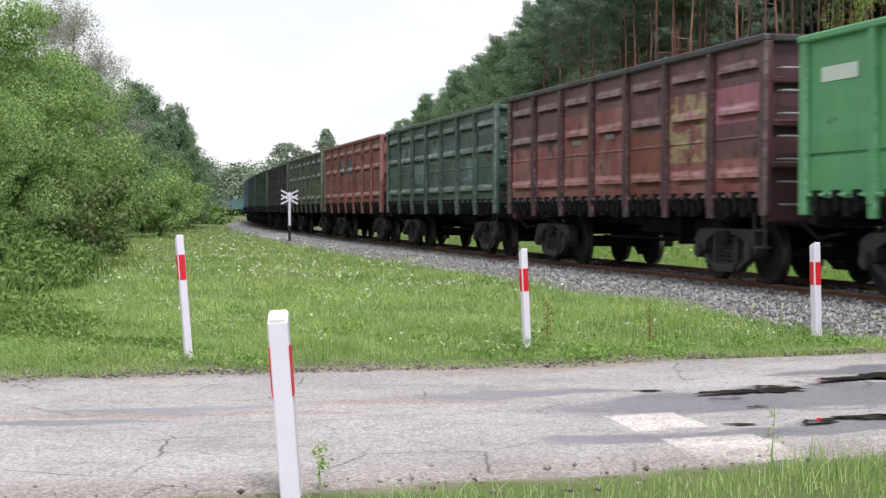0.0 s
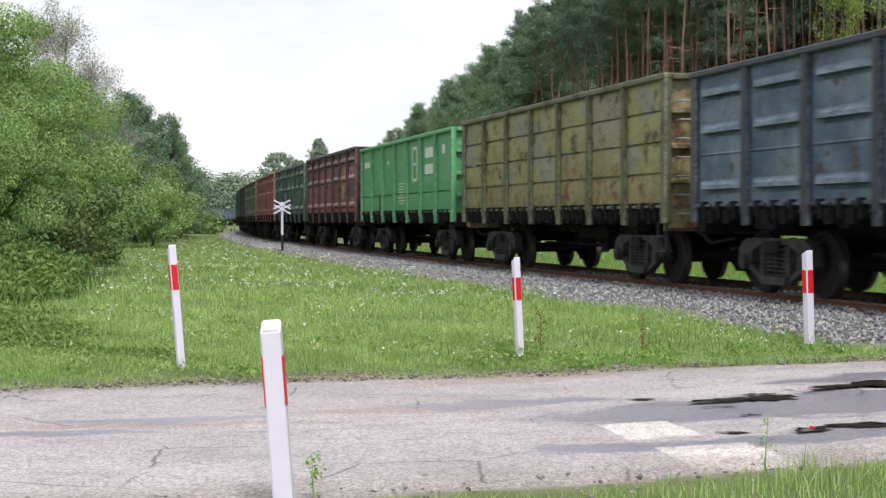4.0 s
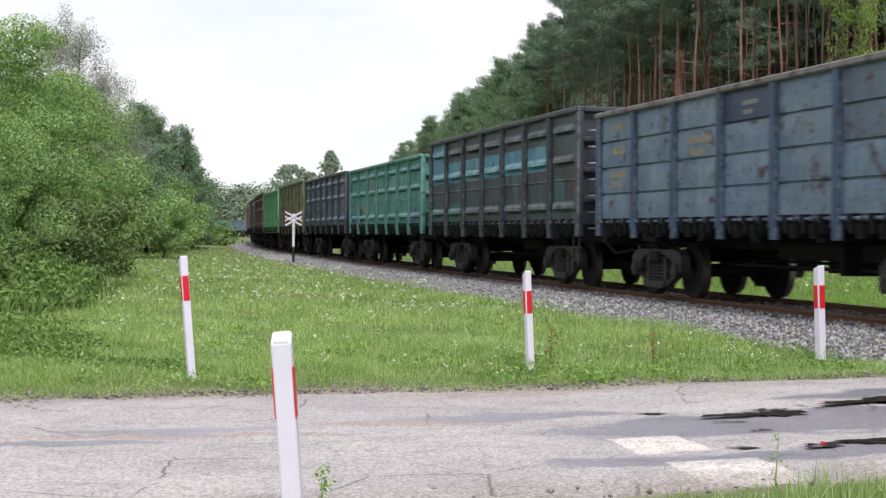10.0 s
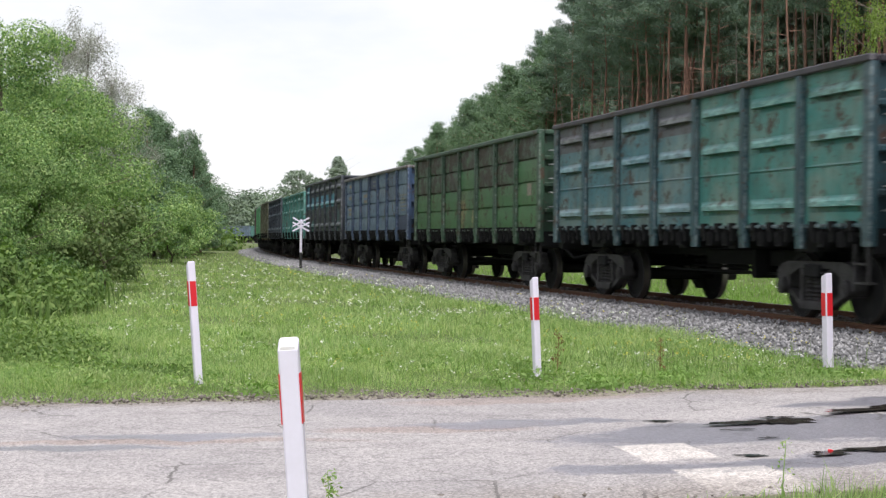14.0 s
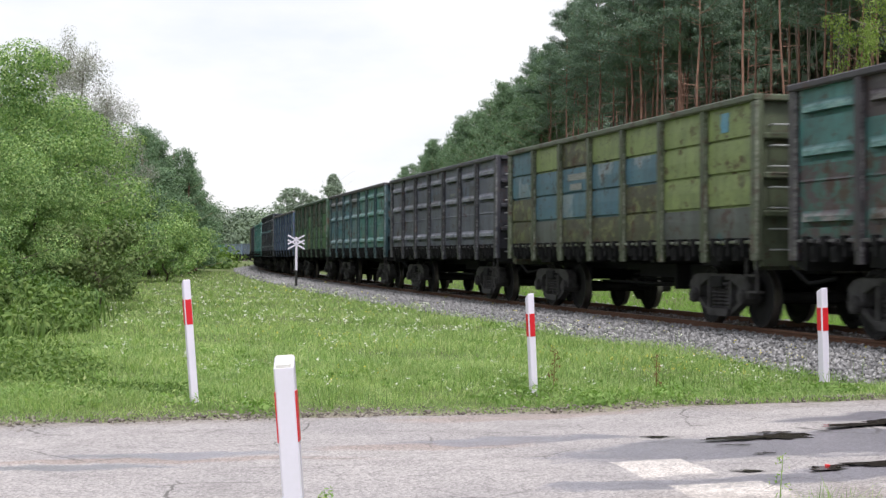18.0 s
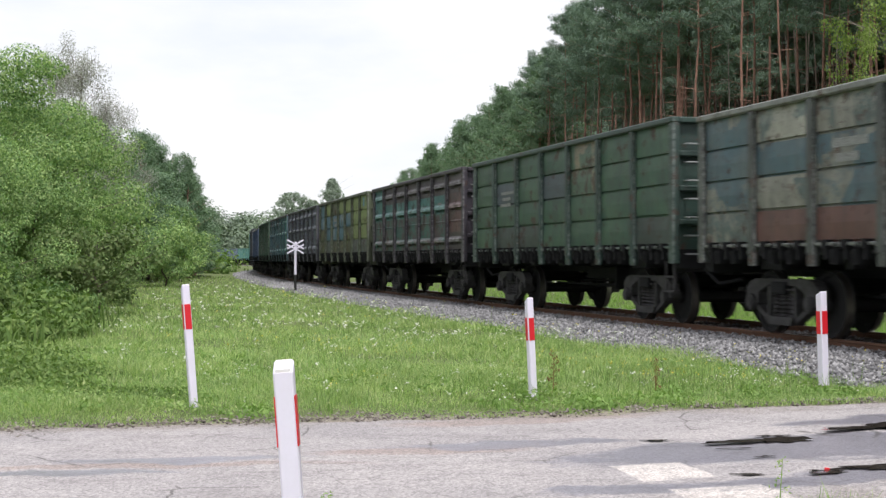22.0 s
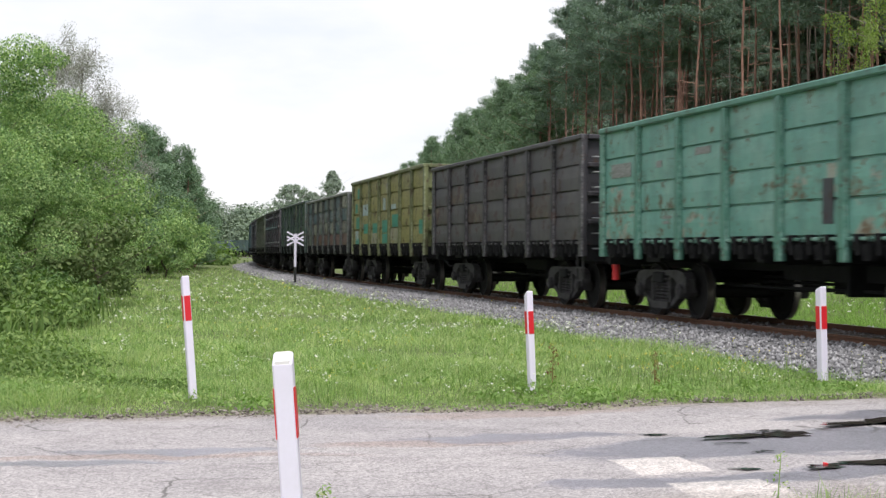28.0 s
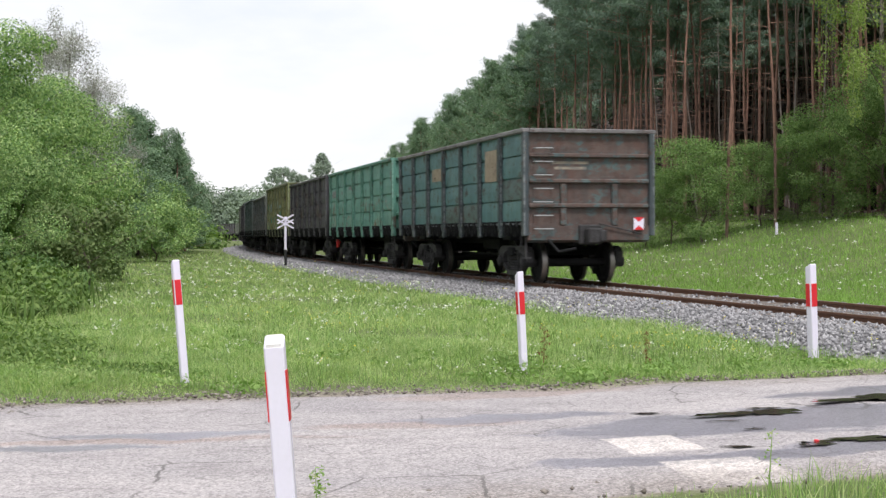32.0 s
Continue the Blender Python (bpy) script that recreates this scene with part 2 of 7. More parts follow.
    away = n.math("ADD", n.math("ABSOLUTE", sep.outputs["Y"], 0.0), n.math("MULTIPLY", n.math("MULTIPLY", n.band(sep.outputs["X"], 0.3, 6.0), 1.2), n.math("GREATER_THAN", sep.outputs["Y"], 0.0)))
    loose = n.band(n.math("ADD", away, n.math("MULTIPLY", n.math("SUBTRACT", n.noise(co, 1.8, 6, 0.7), 0.5), 1.5)), 2.10, 2.65)
    c = n.mix(n.math("MULTIPLY", loose, 0.75), c, n.mix(n.band(n.noise(co, 28.0, 5, 0.75), 0.38, 0.62), (0.15, 0.125, 0.11), (0.34, 0.305, 0.285)))
    v = n.add("TexVoronoi", Scale=70.0)
    n.link(co, v.inputs["Vector"])
    c = n.mix(0.7, c, n.mix(v.outputs["Color"], (0.36, 0.36, 0.36), (1.64, 1.62, 1.60)), "MULTIPLY")
    grit = n.noise(co, 16.0, 5, 0.75)
    c = n.mix(n.math("MULTIPLY", n.band(grit, 0.50, 0.70), 0.45), c, (0.15, 0.142, 0.135))
    edge = n.add("TexVoronoi", Scale=0.9)
    edge.feature = "DISTANCE_TO_EDGE"
    n.link(warp, edge.inputs["Vector"])
    crack = n.math("MULTIPLY", n.math("LESS_THAN", edge.outputs["Distance"], 0.007), n.band(n.noise(co, 1.1, 4), 0.50, 0.58))
    c = n.mix(n.math("MULTIPLY", crack, 0.7), c, (0.08, 0.075, 0.07))
    net = n.add("TexVoronoi", Scale=2.6)
    net.feature = "DISTANCE_TO_EDGE"
    n.link(warp, net.inputs["Vector"])
    craze = n.math("MULTIPLY", n.band(net.outputs["Distance"], 0.022, 0.004), n.band(n.noise(co, 0.7, 5, 0.65), 0.50, 0.60))
    c = n.mix(n.math("MULTIPLY", craze, 0.55), c, (0.12, 0.112, 0.105))
    n.bump(n.math("MULTIPLY", n.math("SUBTRACT", n.math("ADD", v.outputs["Distance"], grit), crack), n.math("SUBTRACT", 1.0, n.math("MULTIPLY", damp, 0.75))), 0.5, 0.008)
    return n.done(c, n.math("SUBTRACT", 0.88, n.math("MULTIPLY", damp, 0.54)), 0.0, 0.45)


def soil_grass():
    """Meadow ground: thin turf over soil, worn bare and gritty beside the lane."""
    n = Nodes("meadow_ground")
    co = n.coords(False)
    c = n.mix(n.band(n.noise(co, 0.35, 5, 0.6), 0.35, 0.65), (0.11, 0.15, 0.055), (0.16, 0.195, 0.08))
    c = n.mix(n.math("MULTIPLY", n.band(n.noise(co, 1.3, 6, 0.7), 0.45, 0.7), 0.4), c, (0.22, 0.235, 0.11))
    f = n.noise(co, 22.0, 4, 0.7)
    c = n.mix(n.math("MULTIPLY", n.band(f, 0.42, 0.7), 0.6), c, (0.09, 0.12, 0.045))
    m = n.add("Mapping")
    m.vector_type = "TEXTURE"
    m.inputs["Location"].default_value = (0.0, 10.75, 0)
    m.inputs["Rotation"].default_value = (0, 0, math.atan2(0.293, 0.956))
    n.link(co, m.inputs["Vector"])
    sep = n.add("SeparateXYZ")
    n.link(m.outputs["Vector"], sep.inputs[0])
    away = n.math("ADD", n.math("ABSOLUTE", sep.outputs["Y"], 0.0), n.math("MULTIPLY", n.math("MULTIPLY", n.band(sep.outputs["X"], 0.3, 6.0), 1.25), n.math("GREATER_THAN", sep.outputs["Y"], 0.0)))
    bare = n.band(n.math("ADD", away, n.math("MULTIPLY", n.noise(co, 2.6, 5, 0.7), 0.9)), 3.50, 3.20)
    c = n.mix(n.math("MULTIPLY", bare, 0.9), c, n.mix(n.band(n.noise(co, 40.0, 4, 0.7), 0.35, 0.65), (0.24, 0.20, 0.165), (0.40, 0.36, 0.32)))
    n.bump(f, 0.8, 0.05)
    return n.done(c, 0.9, 0.0, 0.1)


def grass_mat():
    """Blades of grass: each one its own green, with strawy and darker fields."""
    mat = leafy("grass_blades", [(0.182, 0.285, 0.108), (0.312, 0.450, 0.178), (0.465, 0.585, 0.255), (0.65, 0.66, 0.39)], 0.6, 0.45, 1.1, 0.42)
    t = mat.node_tree
    bsdf = t.nodes["Principled BSDF"]
    src = bsdf.inputs["Base Color"].links[0].from_socket
    co = t.nodes.new("ShaderNodeTexCoord")
    nz = t.nodes.new("ShaderNodeTexNoise")
    nz.inputs["Scale"].default_value, nz.inputs["Detail"].default_value = 0.42, 5.0
    t.links.new(co.outputs["Object"], nz.inputs["Vector"])
    rg = t.nodes.new("ShaderNodeMapRange")
    rg.inputs["From Min"].default_value, rg.inputs["From Max"].default_value, rg.inputs["To Max"].default_value = 0.48, 0.66, 0.38
    t.links.new(nz.outputs["Fac"], rg.inputs["Value"])
    mx = t.nodes.new("ShaderNodeMix")
    mx.data_type = "RGBA"
    mx.inputs[7].default_value = (0.48, 0.53, 0.22, 1)
    t.links.new(rg.outputs["Result"], mx.inputs[0])
    t.links.new(src, mx.inputs[6])
    t.links.new(mx.outputs[2], bsdf.inputs["Base Color"])
    return mat


def ballast_mat(name, lo, hi):
    n = Nodes(name)
    isl = n.add("NewGeometry").outputs["Random Per Island"]
    c = n.mix(isl, lo, hi)
    g = n.noise(n.coords(False), 30.0, 4, 0.6)
    c = n.mix(n.math("MULTIPLY", n.band(g, 0.4, 0.7), 0.4), c, tuple(v * 0.55 for v in lo))
    n.bump(g, 0.3, 0.004)
    return n.done(c, 0.88, 0.0, 0.3)


def bark(name, low, high, turn_z):
    """Pine bark: grey-brown and rough below, orange and thin above."""
    n = Nodes(name)
    co = n.coords(False)
    sep = n.add("SeparateXYZ")
    n.link(co, sep.inputs[0])
    f = n.band(n.math("ADD", sep.outputs["Z"], n.math("MULTIPLY", n.noise(co, 1.2), 4.0)), turn_z, turn_z + 6)
    c = n.mix(f, low, high)
    c = n.mix(n.math("MULTIPLY", n.add("ObjectInfo").outputs["Random"], 0.65), c, tuple(v * 1.55 for v in high))
    g = n.noise(co, 9.0, 5, 0.7, (1, 1, 0.25))
    c = n.mix(n.math("MULTIPLY", n.band(g, 0.45, 0.65), 0.65), c, tuple(v * 0.35 for v in low))
    n.bump(g, 0.7, 0.03)
    return n.done(c, 0.9, 0.0, 0.2)


M = {
    "asphalt": asphalt(),
    "soil": soil_grass(),
    "grass": grass_mat(),
    "tuft": leafy("tuft_blades", [(0.17, 0.28, 0.085), (0.25, 0.38, 0.12), (0.34, 0.46, 0.17)], 0.6, 0.4, 0.9, 0.5),
    "dry": leafy("dry_plants", [(0.20, 0.10, 0.05), (0.30, 0.17, 0.09)], 0.7, 0.2),
    "leaf": leafy("broad_leaves", [(0.122, 0.212, 0.092), (0.238, 0.370, 0.150), (0.372, 0.512, 0.212), (0.56, 0.66, 0.31)], 0.5, 0.36, 0.4, 0.48),
    "hang_leaf": leafy("olive_leaves", [(0.10, 0.155, 0.06), (0.15, 0.21, 0.08), (0.21, 0.26, 0.11)], 0.5, 0.25, 0.5, 0.4),
    "weed": leafy("weed_leaves", [(0.11, 0.18, 0.055), (0.18, 0.28, 0.085), (0.29, 0.38, 0.13)], 0.5, 0.3, 0.9, 0.6),
    "bush": leafy("bush_leaves", [(0.09, 0.16, 0.065), (0.15, 0.25, 0.09), (0.24, 0.34, 0.12)], 0.5, 0.3),
    "needle": leafy("pine_needles", [(0.135, 0.195, 0.160), (0.178, 0.250, 0.195), (0.228, 0.305, 0.235)], 0.6, 0.25, 0.45, 0.35),
    "sapling": leafy("young_forest", [(0.130, 0.205, 0.132), (0.182, 0.272, 0.172), (0.248, 0.345, 0.215)], 0.6, 0.25, 0.5, 0.45),
    "bank": leafy("bank_blades", [(0.20, 0.345, 0.088), (0.30, 0.47, 0.13), (0.41, 0.565, 0.19)], 0.6, 0.45, 0.8, 0.4),
    "birch": leafy("birch_leaves", [(0.23, 0.32, 0.085), (0.30, 0.39, 0.12), (0.38, 0.45, 0.17)], 0.5, 0.4),
    "greytree": leafy("dry_birch_leaves", [(0.34, 0.34, 0.33), (0.43, 0.42, 0.43), (0.52, 0.51, 0.53)], 0.6, 0.3),
    # the next two greens are paled and greyed to paint in distance haze
    "farleaf": leafy("far_haze_leaves", [(0.165, 0.215, 0.165), (0.21, 0.27, 0.195), (0.26, 0.325, 0.225)], 0.6, 0.12, 0.1, 0.35),
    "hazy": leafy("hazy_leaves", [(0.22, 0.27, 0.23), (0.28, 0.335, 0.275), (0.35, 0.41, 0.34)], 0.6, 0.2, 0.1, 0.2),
    "petal": leafy("petals", [(0.75, 0.75, 0.70), (0.85, 0.85, 0.80)], 0.6, 0.3),
    "yellow": leafy("yellow_petals", [(0.60, 0.50, 0.06), (0.70, 0.60, 0.15)], 0.6, 0.3),
    "grit": ballast_mat("roadside_grit", (0.11, 0.095, 0.08), (0.36, 0.32, 0.29)),
    "pine_bark": bark("pine_bark", (0.150, 0.110, 0.095), (0.255, 0.145, 0.110), 1.0),
    "dead_bark": plain("dead_pine_bark", (0.30, 0.25, 0.22), 0.9, scale=7, bump=0.5),
    "litter": plain("needle_litter", (0.10, 0.066, 0.045), 0.95, scale=3, vary=0.5, bump=0.6),
    "edge_leaf": leafy("edge_shrub_leaves", [(0.12, 0.20, 0.075), (0.19, 0.29, 0.105), (0.29, 0.39, 0.15)], 0.5, 0.35, 0.5, 0.4),
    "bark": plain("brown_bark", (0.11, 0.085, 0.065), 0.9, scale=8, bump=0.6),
    # shade of the forest interior, put into a near-black brown
    "gloom": plain("gloom_brown", (0.060, 0.047, 0.042), 0.95),
    "twig": plain("grey_twigs", (0.20, 0.17, 0.14), 0.9),
    "stone": ballast_mat("ballast_stone", (0.13, 0.13, 0.137), (0.44, 0.43, 0.44)),
    "bed": plain("ballast_bed", (0.20, 0.197, 0.20), 0.95, scale=14, vary=0.5, dark=(0.09, 0.087, 0.085), bump=0.9),
    "rail_side": plain("rusty_rail", (0.15, 0.075, 0.045), 0.85, 0.2, scale=9, dark=(0.07, 0.035, 0.025)),
    "rail_top": plain("rail_head", (0.32, 0.26, 0.23), 0.35, 0.8, scale=20),
    "sleeper": plain("old_sleeper", (0.16, 0.13, 0.11), 0.9, scale=7),
    "post_white": plain("white_post_paint", (0.76, 0.715, 0.86), 0.45, vary=0.05, scale=5, dark=(0.45, 0.44, 0.42), bump=0.05),
    "cap": plain("stained_post_top", (0.74, 0.72, 0.74), 0.6, vary=0.2, scale=14, dark=(0.50, 0.43, 0.38)),
    "post_red": plain("red_reflector", (0.64, 0.018, 0.03), 0.4, vary=0.08, scale=8, bump=0.03),
    "black": plain("black_paint", (0.02, 0.02, 0.02), 0.6),
    "under": plain("grimy_underframe", (0.014, 0.0142, 0.016), 0.88, 0.0, 0.4, 5, (0.007, 0.007, 0.008), 0.4, 0.25),
    "cast": plain("bogie_casting", (0.058, 0.056, 0.060), 0.75, 0.0, 0.45, 6, (0.018, 0.017, 0.016), 0.4, 0.3),
    "rung": plain("worn_steel_rung", (0.40, 0.41, 0.42), 0.5, 0.2, scale=8),
    "tyre": plain("worn_wheel_tread", (0.30, 0.28, 0.26), 0.35, 0.9),
    "wheel": plain("dark_wheel", (0.018, 0.0175, 0.019), 0.8, 0.0, 0.4, 7, spec=0.25),
    "fresh": plain("fresh_white_marking", (0.70, 0.74, 0.70), 0.65, vary=0.12, scale=5, dark=(0.45, 0.55, 0.45)),
    "white": plain("white_marking", (0.34, 0.35, 0.34), 0.75, vary=0.75, scale=9, dark=(0.10, 0.105, 0.10)),
    "pale": plain("pale_patch", (0.36, 0.30, 0.22), 0.75, vary=0.5, scale=6, dark=(0.12, 0.12, 0.12)),
}


def water_mat():
    n = Nodes("puddle_water")
    return n.done((0.045, 0.038, 0.033), 0.10, 0.0, 0.5)


M["water"] = water_mat()


# ---- building helpers ----
def mesh_from(name, verts, faces, mats, index=None, smooth=False):
    me = bpy.data.meshes.new(name)
    me.from_pydata([tuple(v) for v in verts], [], faces)
    for m in mats:
        me.materials.append(m)
    if index is not None:
        me.polygons.foreach_set("material_index", index)
    if smooth:
        me.polygons.foreach_set("use_smooth", [True] * len(me.polygons))
    me.update()
    return me


def bm_mesh(name, bm, mats, smooth=False):
    me = bpy.data.meshes.new(name)
    bmesh.ops.recalc_face_normals(bm, faces=bm.faces)
    bm.to_mesh(me)
    bm.free()
    for m in mats if isinstance(mats, (list, tuple)) else [mats]:
        me.materials.append(m)
    if smooth:
        me.polygons.foreach_set("use_smooth", [True] * len(me.polygons))
    return me


def part(name, data, material, parent, label="", at=None):
    """One mesh object under a thing or a part; data is a bmesh or a mesh."""
    if isinstance(data, bmesh.types.BMesh):
        data = bm_mesh(name, data, material)
    ob = new(name, data)
    ob.parent = parent
    if at is not None:
        ob.matrix_basis = at
    if label:
        tagged(ob, label)
    return ob


def box(bm, x0, x1, y0, y1, z0, z1, bevel=0.0, mat=0):
    vs = bmesh.ops.create_cube(bm, size=1)["verts"]
    for v in vs:
        v.co = Vector(((x0 + x1) / 2 + v.co.x * (x1 - x0), (y0 + y1) / 2 + v.co.y * (y1 - y0), (z0 + z1) / 2 + v.co.z * (z1 - z0)))
    fs = {f for v in vs for f in v.link_faces}
    for f in fs:
        f.material_index = mat
    if bevel:
        es = {e for v in vs for e in v.link_edges}
        bmesh.ops.bevel(bm, geom=list(es), offset=bevel, segments=1, affect="EDGES")
    return bm


def boxes(*list_of, bevel=0.0):
    bm = bmesh.new()
    for b in list_of:
        box(bm, *b, bevel=bevel)
    return bm


def rod(bm, a, b, r0, r1=None, n=8):
    """A tapered rod from a to b."""
    a, b = Vector(a), Vector(b)
    r1 = r0 if r1 is None else r1
    m = Matrix.Translation((a + b) / 2) @ (b - a).to_track_quat("Z", "Y").to_matrix().to_4x4()
    bmesh.ops.create_cone(bm, cap_ends=True, segments=n, radius1=r0, radius2=r1, depth=(b - a).length, matrix=m)
    return bm


def prism(bm, outline, y0, y1):
    """An outline in x and z, extruded from y0 to y1."""
    a = [bm.verts.new((x, y0, z)) for x, z in outline]
    b = [bm.verts.new((x, y1, z)) for x, z in outline]
    bm.faces.new(a)
    bm.faces.new(list(reversed(b)))
    k = len(a)
    for i in range(k):
        bm.faces.new((a[i], b[i], b[(i + 1) % k], a[(i + 1) % k]))
    return bm


# ---- the line of the track ----
RAIL_Z = 0.32
STEP = 1.0
S_MIN, S_MAX = -330.0, 720.0


def bend(s):
    """Curvature of the track, to the right positive, at s metres along it."""
    return float(np.interp(s, [-330, -60, -30, 10, 95, 205, 240, 440, 480, 720], [0, 0, -0.00122, 0.00108, 0.00094, 0.0009, -0.0048, -0.0048, 0, 0]))


def lay_line():
    ss = np.arange(S_MIN, S_MAX + STEP, STEP)
    k = np.array([bend(s) for s in ss])
    th = np.concatenate([[0], np.cumsum((k[1:] + k[:-1]) / 2 * STEP)])
    i0 = int(round(-S_MIN / STEP))
    th = th - th[i0] - 0.24747
    mid = (th[1:] + th[:-1]) / 2
    x = np.concatenate([[0], np.cumsum(np.sin(mid) * STEP)])
    y = np.concatenate([[0], np.cumsum(np.cos(mid) * STEP)])
    return ss, x - x[i0] + 4.453, y - y[i0] + 28.572, th


LS, LX, LY, LTH = lay_line()


def on_line(s, off=0.0):
    """The point of the track at s, off metres to its right, and its heading."""
    th = np.interp(s, LS, LTH)
    return np.interp(s, LS, LX) + np.cos(th) * off, np.interp(s, LS, LY) - np.sin(th) * off, th


def offset_of(x, y):
    """Signed distance from the track (right positive) and the place along it, for arrays."""
    x, y = np.atleast_1d(np.asarray(x, float)), np.atleast_1d(np.asarray(y, float))
    pick = np.arange(0, len(LS), 3)
    d, s = np.empty(len(x)), np.empty(len(x))
    for a in range(0, len(x), 4000):
        q = (x[a:a + 4000, None] - LX[pick]) ** 2 + (y[a:a + 4000, None] - LY[pick]) ** 2
        i = pick[q.argmin(1)]
        dx, dy, th = x[a:a + 4000] - LX[i], y[a:a + 4000] - LY[i], LTH[i]
        d[a:a + 4000] = dx * np.cos(th) - dy * np.sin(th)
        s[a:a + 4000] = LS[i] + dx * np.sin(th) + dy * np.cos(th)
    return d, s


# ---- ground ----
ROAD_A, ROAD_W = Vector((0.0, 10.75)), 2.85
ROAD_D = Vector((0.956, 0.293)).normalized()


def grown_in(u):
    """How far the turf has grown over the lane's far edge, u metres along it."""
    return np.interp(u, [-0.5, 0.9, 1.65, 3.3, 5.8, 8.0, 12.0], [0.0, 0.25, 0.50, 0.55, 1.20, 1.50, 0.0])


def across_road(x, y):
    r = -(np.asarray(x) - ROAD_A.x) * ROAD_D.y + (np.asarray(y) - ROAD_A.y) * ROAD_D.x
    u = (np.asarray(x) - ROAD_A.x) * ROAD_D.x + (np.asarray(y) - ROAD_A.y) * ROAD_D.y
    return np.where(r > 0, r + grown_in(u) * np.clip(r, 0, 1), r)


def ripple(x, y, f, seed):
    return np.sin(x * f + seed) * np.cos(y * f * 1.13 + seed * 1.7) + 0.5 * np.sin(x * f * 2.3 + y * f * 1.9 + seed * 3.1)


def ground_z(x, y):
    x, y = np.atleast_1d(np.asarray(x, float)), np.atleast_1d(np.asarray(y, float))
    d, s = offset_of(x, y)
    z = np.interp(d, [-60, -9, -2.9, 2.9, 4, 6.5, 10, 13, 16, 30, 60, 200], [0.1, 0.0, 0.05, 0.05, 0.05, 0.35, 1.15, 1.85, 2.1, 2.6, 3.2, 4.0])
    far = np.clip((np.hypot(x, y) - 25) / 60, 0, 1)
    z = z + 0.03 * ripple(x, y, 0.9, 1.0) * np.clip((np.abs(d) - 2.5) / 3, 0, 1)
    z = z + far * 0.22 * np.clip((-d - 3) / 6, 0, 1)
    r = np.abs(across_road(x, y))
    blend = np.clip((r - ROAD_W - 0.1) / 1.2, 0, 1)
    level = np.clip(1 - np.abs(d) / 9, 0, 1) ** 1.5 * 0.27
    z = z * blend + (1 - blend) * np.where(np.abs(d) < 12, level, 0.0)
    return z - 0.05 * (1 - np.clip((r - ROAD_W + 0.25) / 0.3, 0, 1))


def spread(parts):
    return np.concatenate([np.arange(a, b, c) for a, b, c in parts])


def build_ground():
    xs = spread([(-2400, -400, 250), (-400, -120, 35), (-120, -40, 8), (-40, -12, 1.6), (-12, 14, 0.4), (14, 50, 1.6), (50, 130, 8), (130, 400, 35), (400, 2500, 250)])
    ys = spread([(-2400, -400, 250), (-400, -60, 35), (-60, -8, 6), (-8, 5, 1.0), (5, 34, 0.4), (34, 80, 1.2), (80, 200, 6), (200, 520, 25), (520, 2800, 250)])
    gx, gy = np.meshgrid(xs, ys)
    gz = ground_z(gx.ravel(), gy.ravel())
    nx, ny = len(xs), len(ys)
    idx = np.arange(nx * ny).reshape(ny, nx)
    quads = np.stack([idx[:-1, :-1], idx[:-1, 1:], idx[1:, 1:], idx[1:, :-1]], -1).reshape(-1, 4)
    me = mesh_from("ground", np.stack([gx.ravel(), gy.ravel(), gz], 1), quads.tolist(), [M["soil"]], smooth=True)
    tagged(new("ground", me), "green summer meadow ground with patches of dry soil", "ground", kind="structure")


build_ground()


def build_road():
    """The asphalt lane with frayed edges, slightly crowned."""
    us = np.concatenate([np.arange(-120, -8, 6), np.arange(-8, 14, 0.12), np.arange(14, 130, 6)])
    rng = np.random.default_rng(3)
    vs = np.linspace(-1, 1, 15)
    verts = []
    wob = {sgn: np.cumsum(rng.normal(0, 0.035, len(us))) for sgn in (-1, 1)}
    for sgn in wob:
        w = wob[sgn] - np.convolve(np.pad(wob[sgn], 20, "edge"), np.ones(41) / 41, "valid")
        wob[sgn] = w + rng.normal(0, 0.015, len(us))
    for i, u in enumerate(us):
        for v in vs:
            half = ROAD_W + (wob[-1][i] if v < 0 else wob[1][i] - float(grown_in(u)))
            p = ROAD_A + ROAD_D * u + Vector((-ROAD_D.y, ROAD_D.x)) * (v * half)
            verts.append((p.x, p.y, 0))
    verts = np.array(verts)
    d, s = offset_of(verts[:, 0], verts[:, 1])
    level = np.where(np.abs(d) < 12, np.clip(1 - np.abs(d) / 9, 0, 1) ** 1.5 * 0.27, 0.0)
    v = np.tile(vs, len(us))
    verts[:, 2] = level + 0.022 * (1 - v ** 2) + 0.006 * ripple(verts[:, 0], verts[:, 1], 2.3, 0.5) - 0.028 * (np.abs(v) > 0.99)
    n = len(vs)
    faces = [(i * n + j, (i + 1) * n + j, (i + 1) * n + j + 1, i * n + j + 1) for i in range(len(us) - 1) for j in range(n - 1)]
    me = mesh_from("road", verts, faces, [M["asphalt"]], smooth=True)
    tagged(new("road", me), "worn pale grey asphalt lane with cracks and damp patches", "road", kind="structure")


build_road()


def road_z(x, y):
    u = (x - ROAD_A.x) * ROAD_D.x + (y - ROAD_A.y) * ROAD_D.y
    r = -(x - ROAD_A.x) * ROAD_D.y + (y - ROAD_A.y) * ROAD_D.x
    r = r / (ROAD_W - (float(grown_in(u)) if r > 0 else 0.0))
    return 0.022 * (1 - min(1, r * r)) + 0.006 * float(ripple(np.float64(x), np.float64(y), 2.3, 0.5))


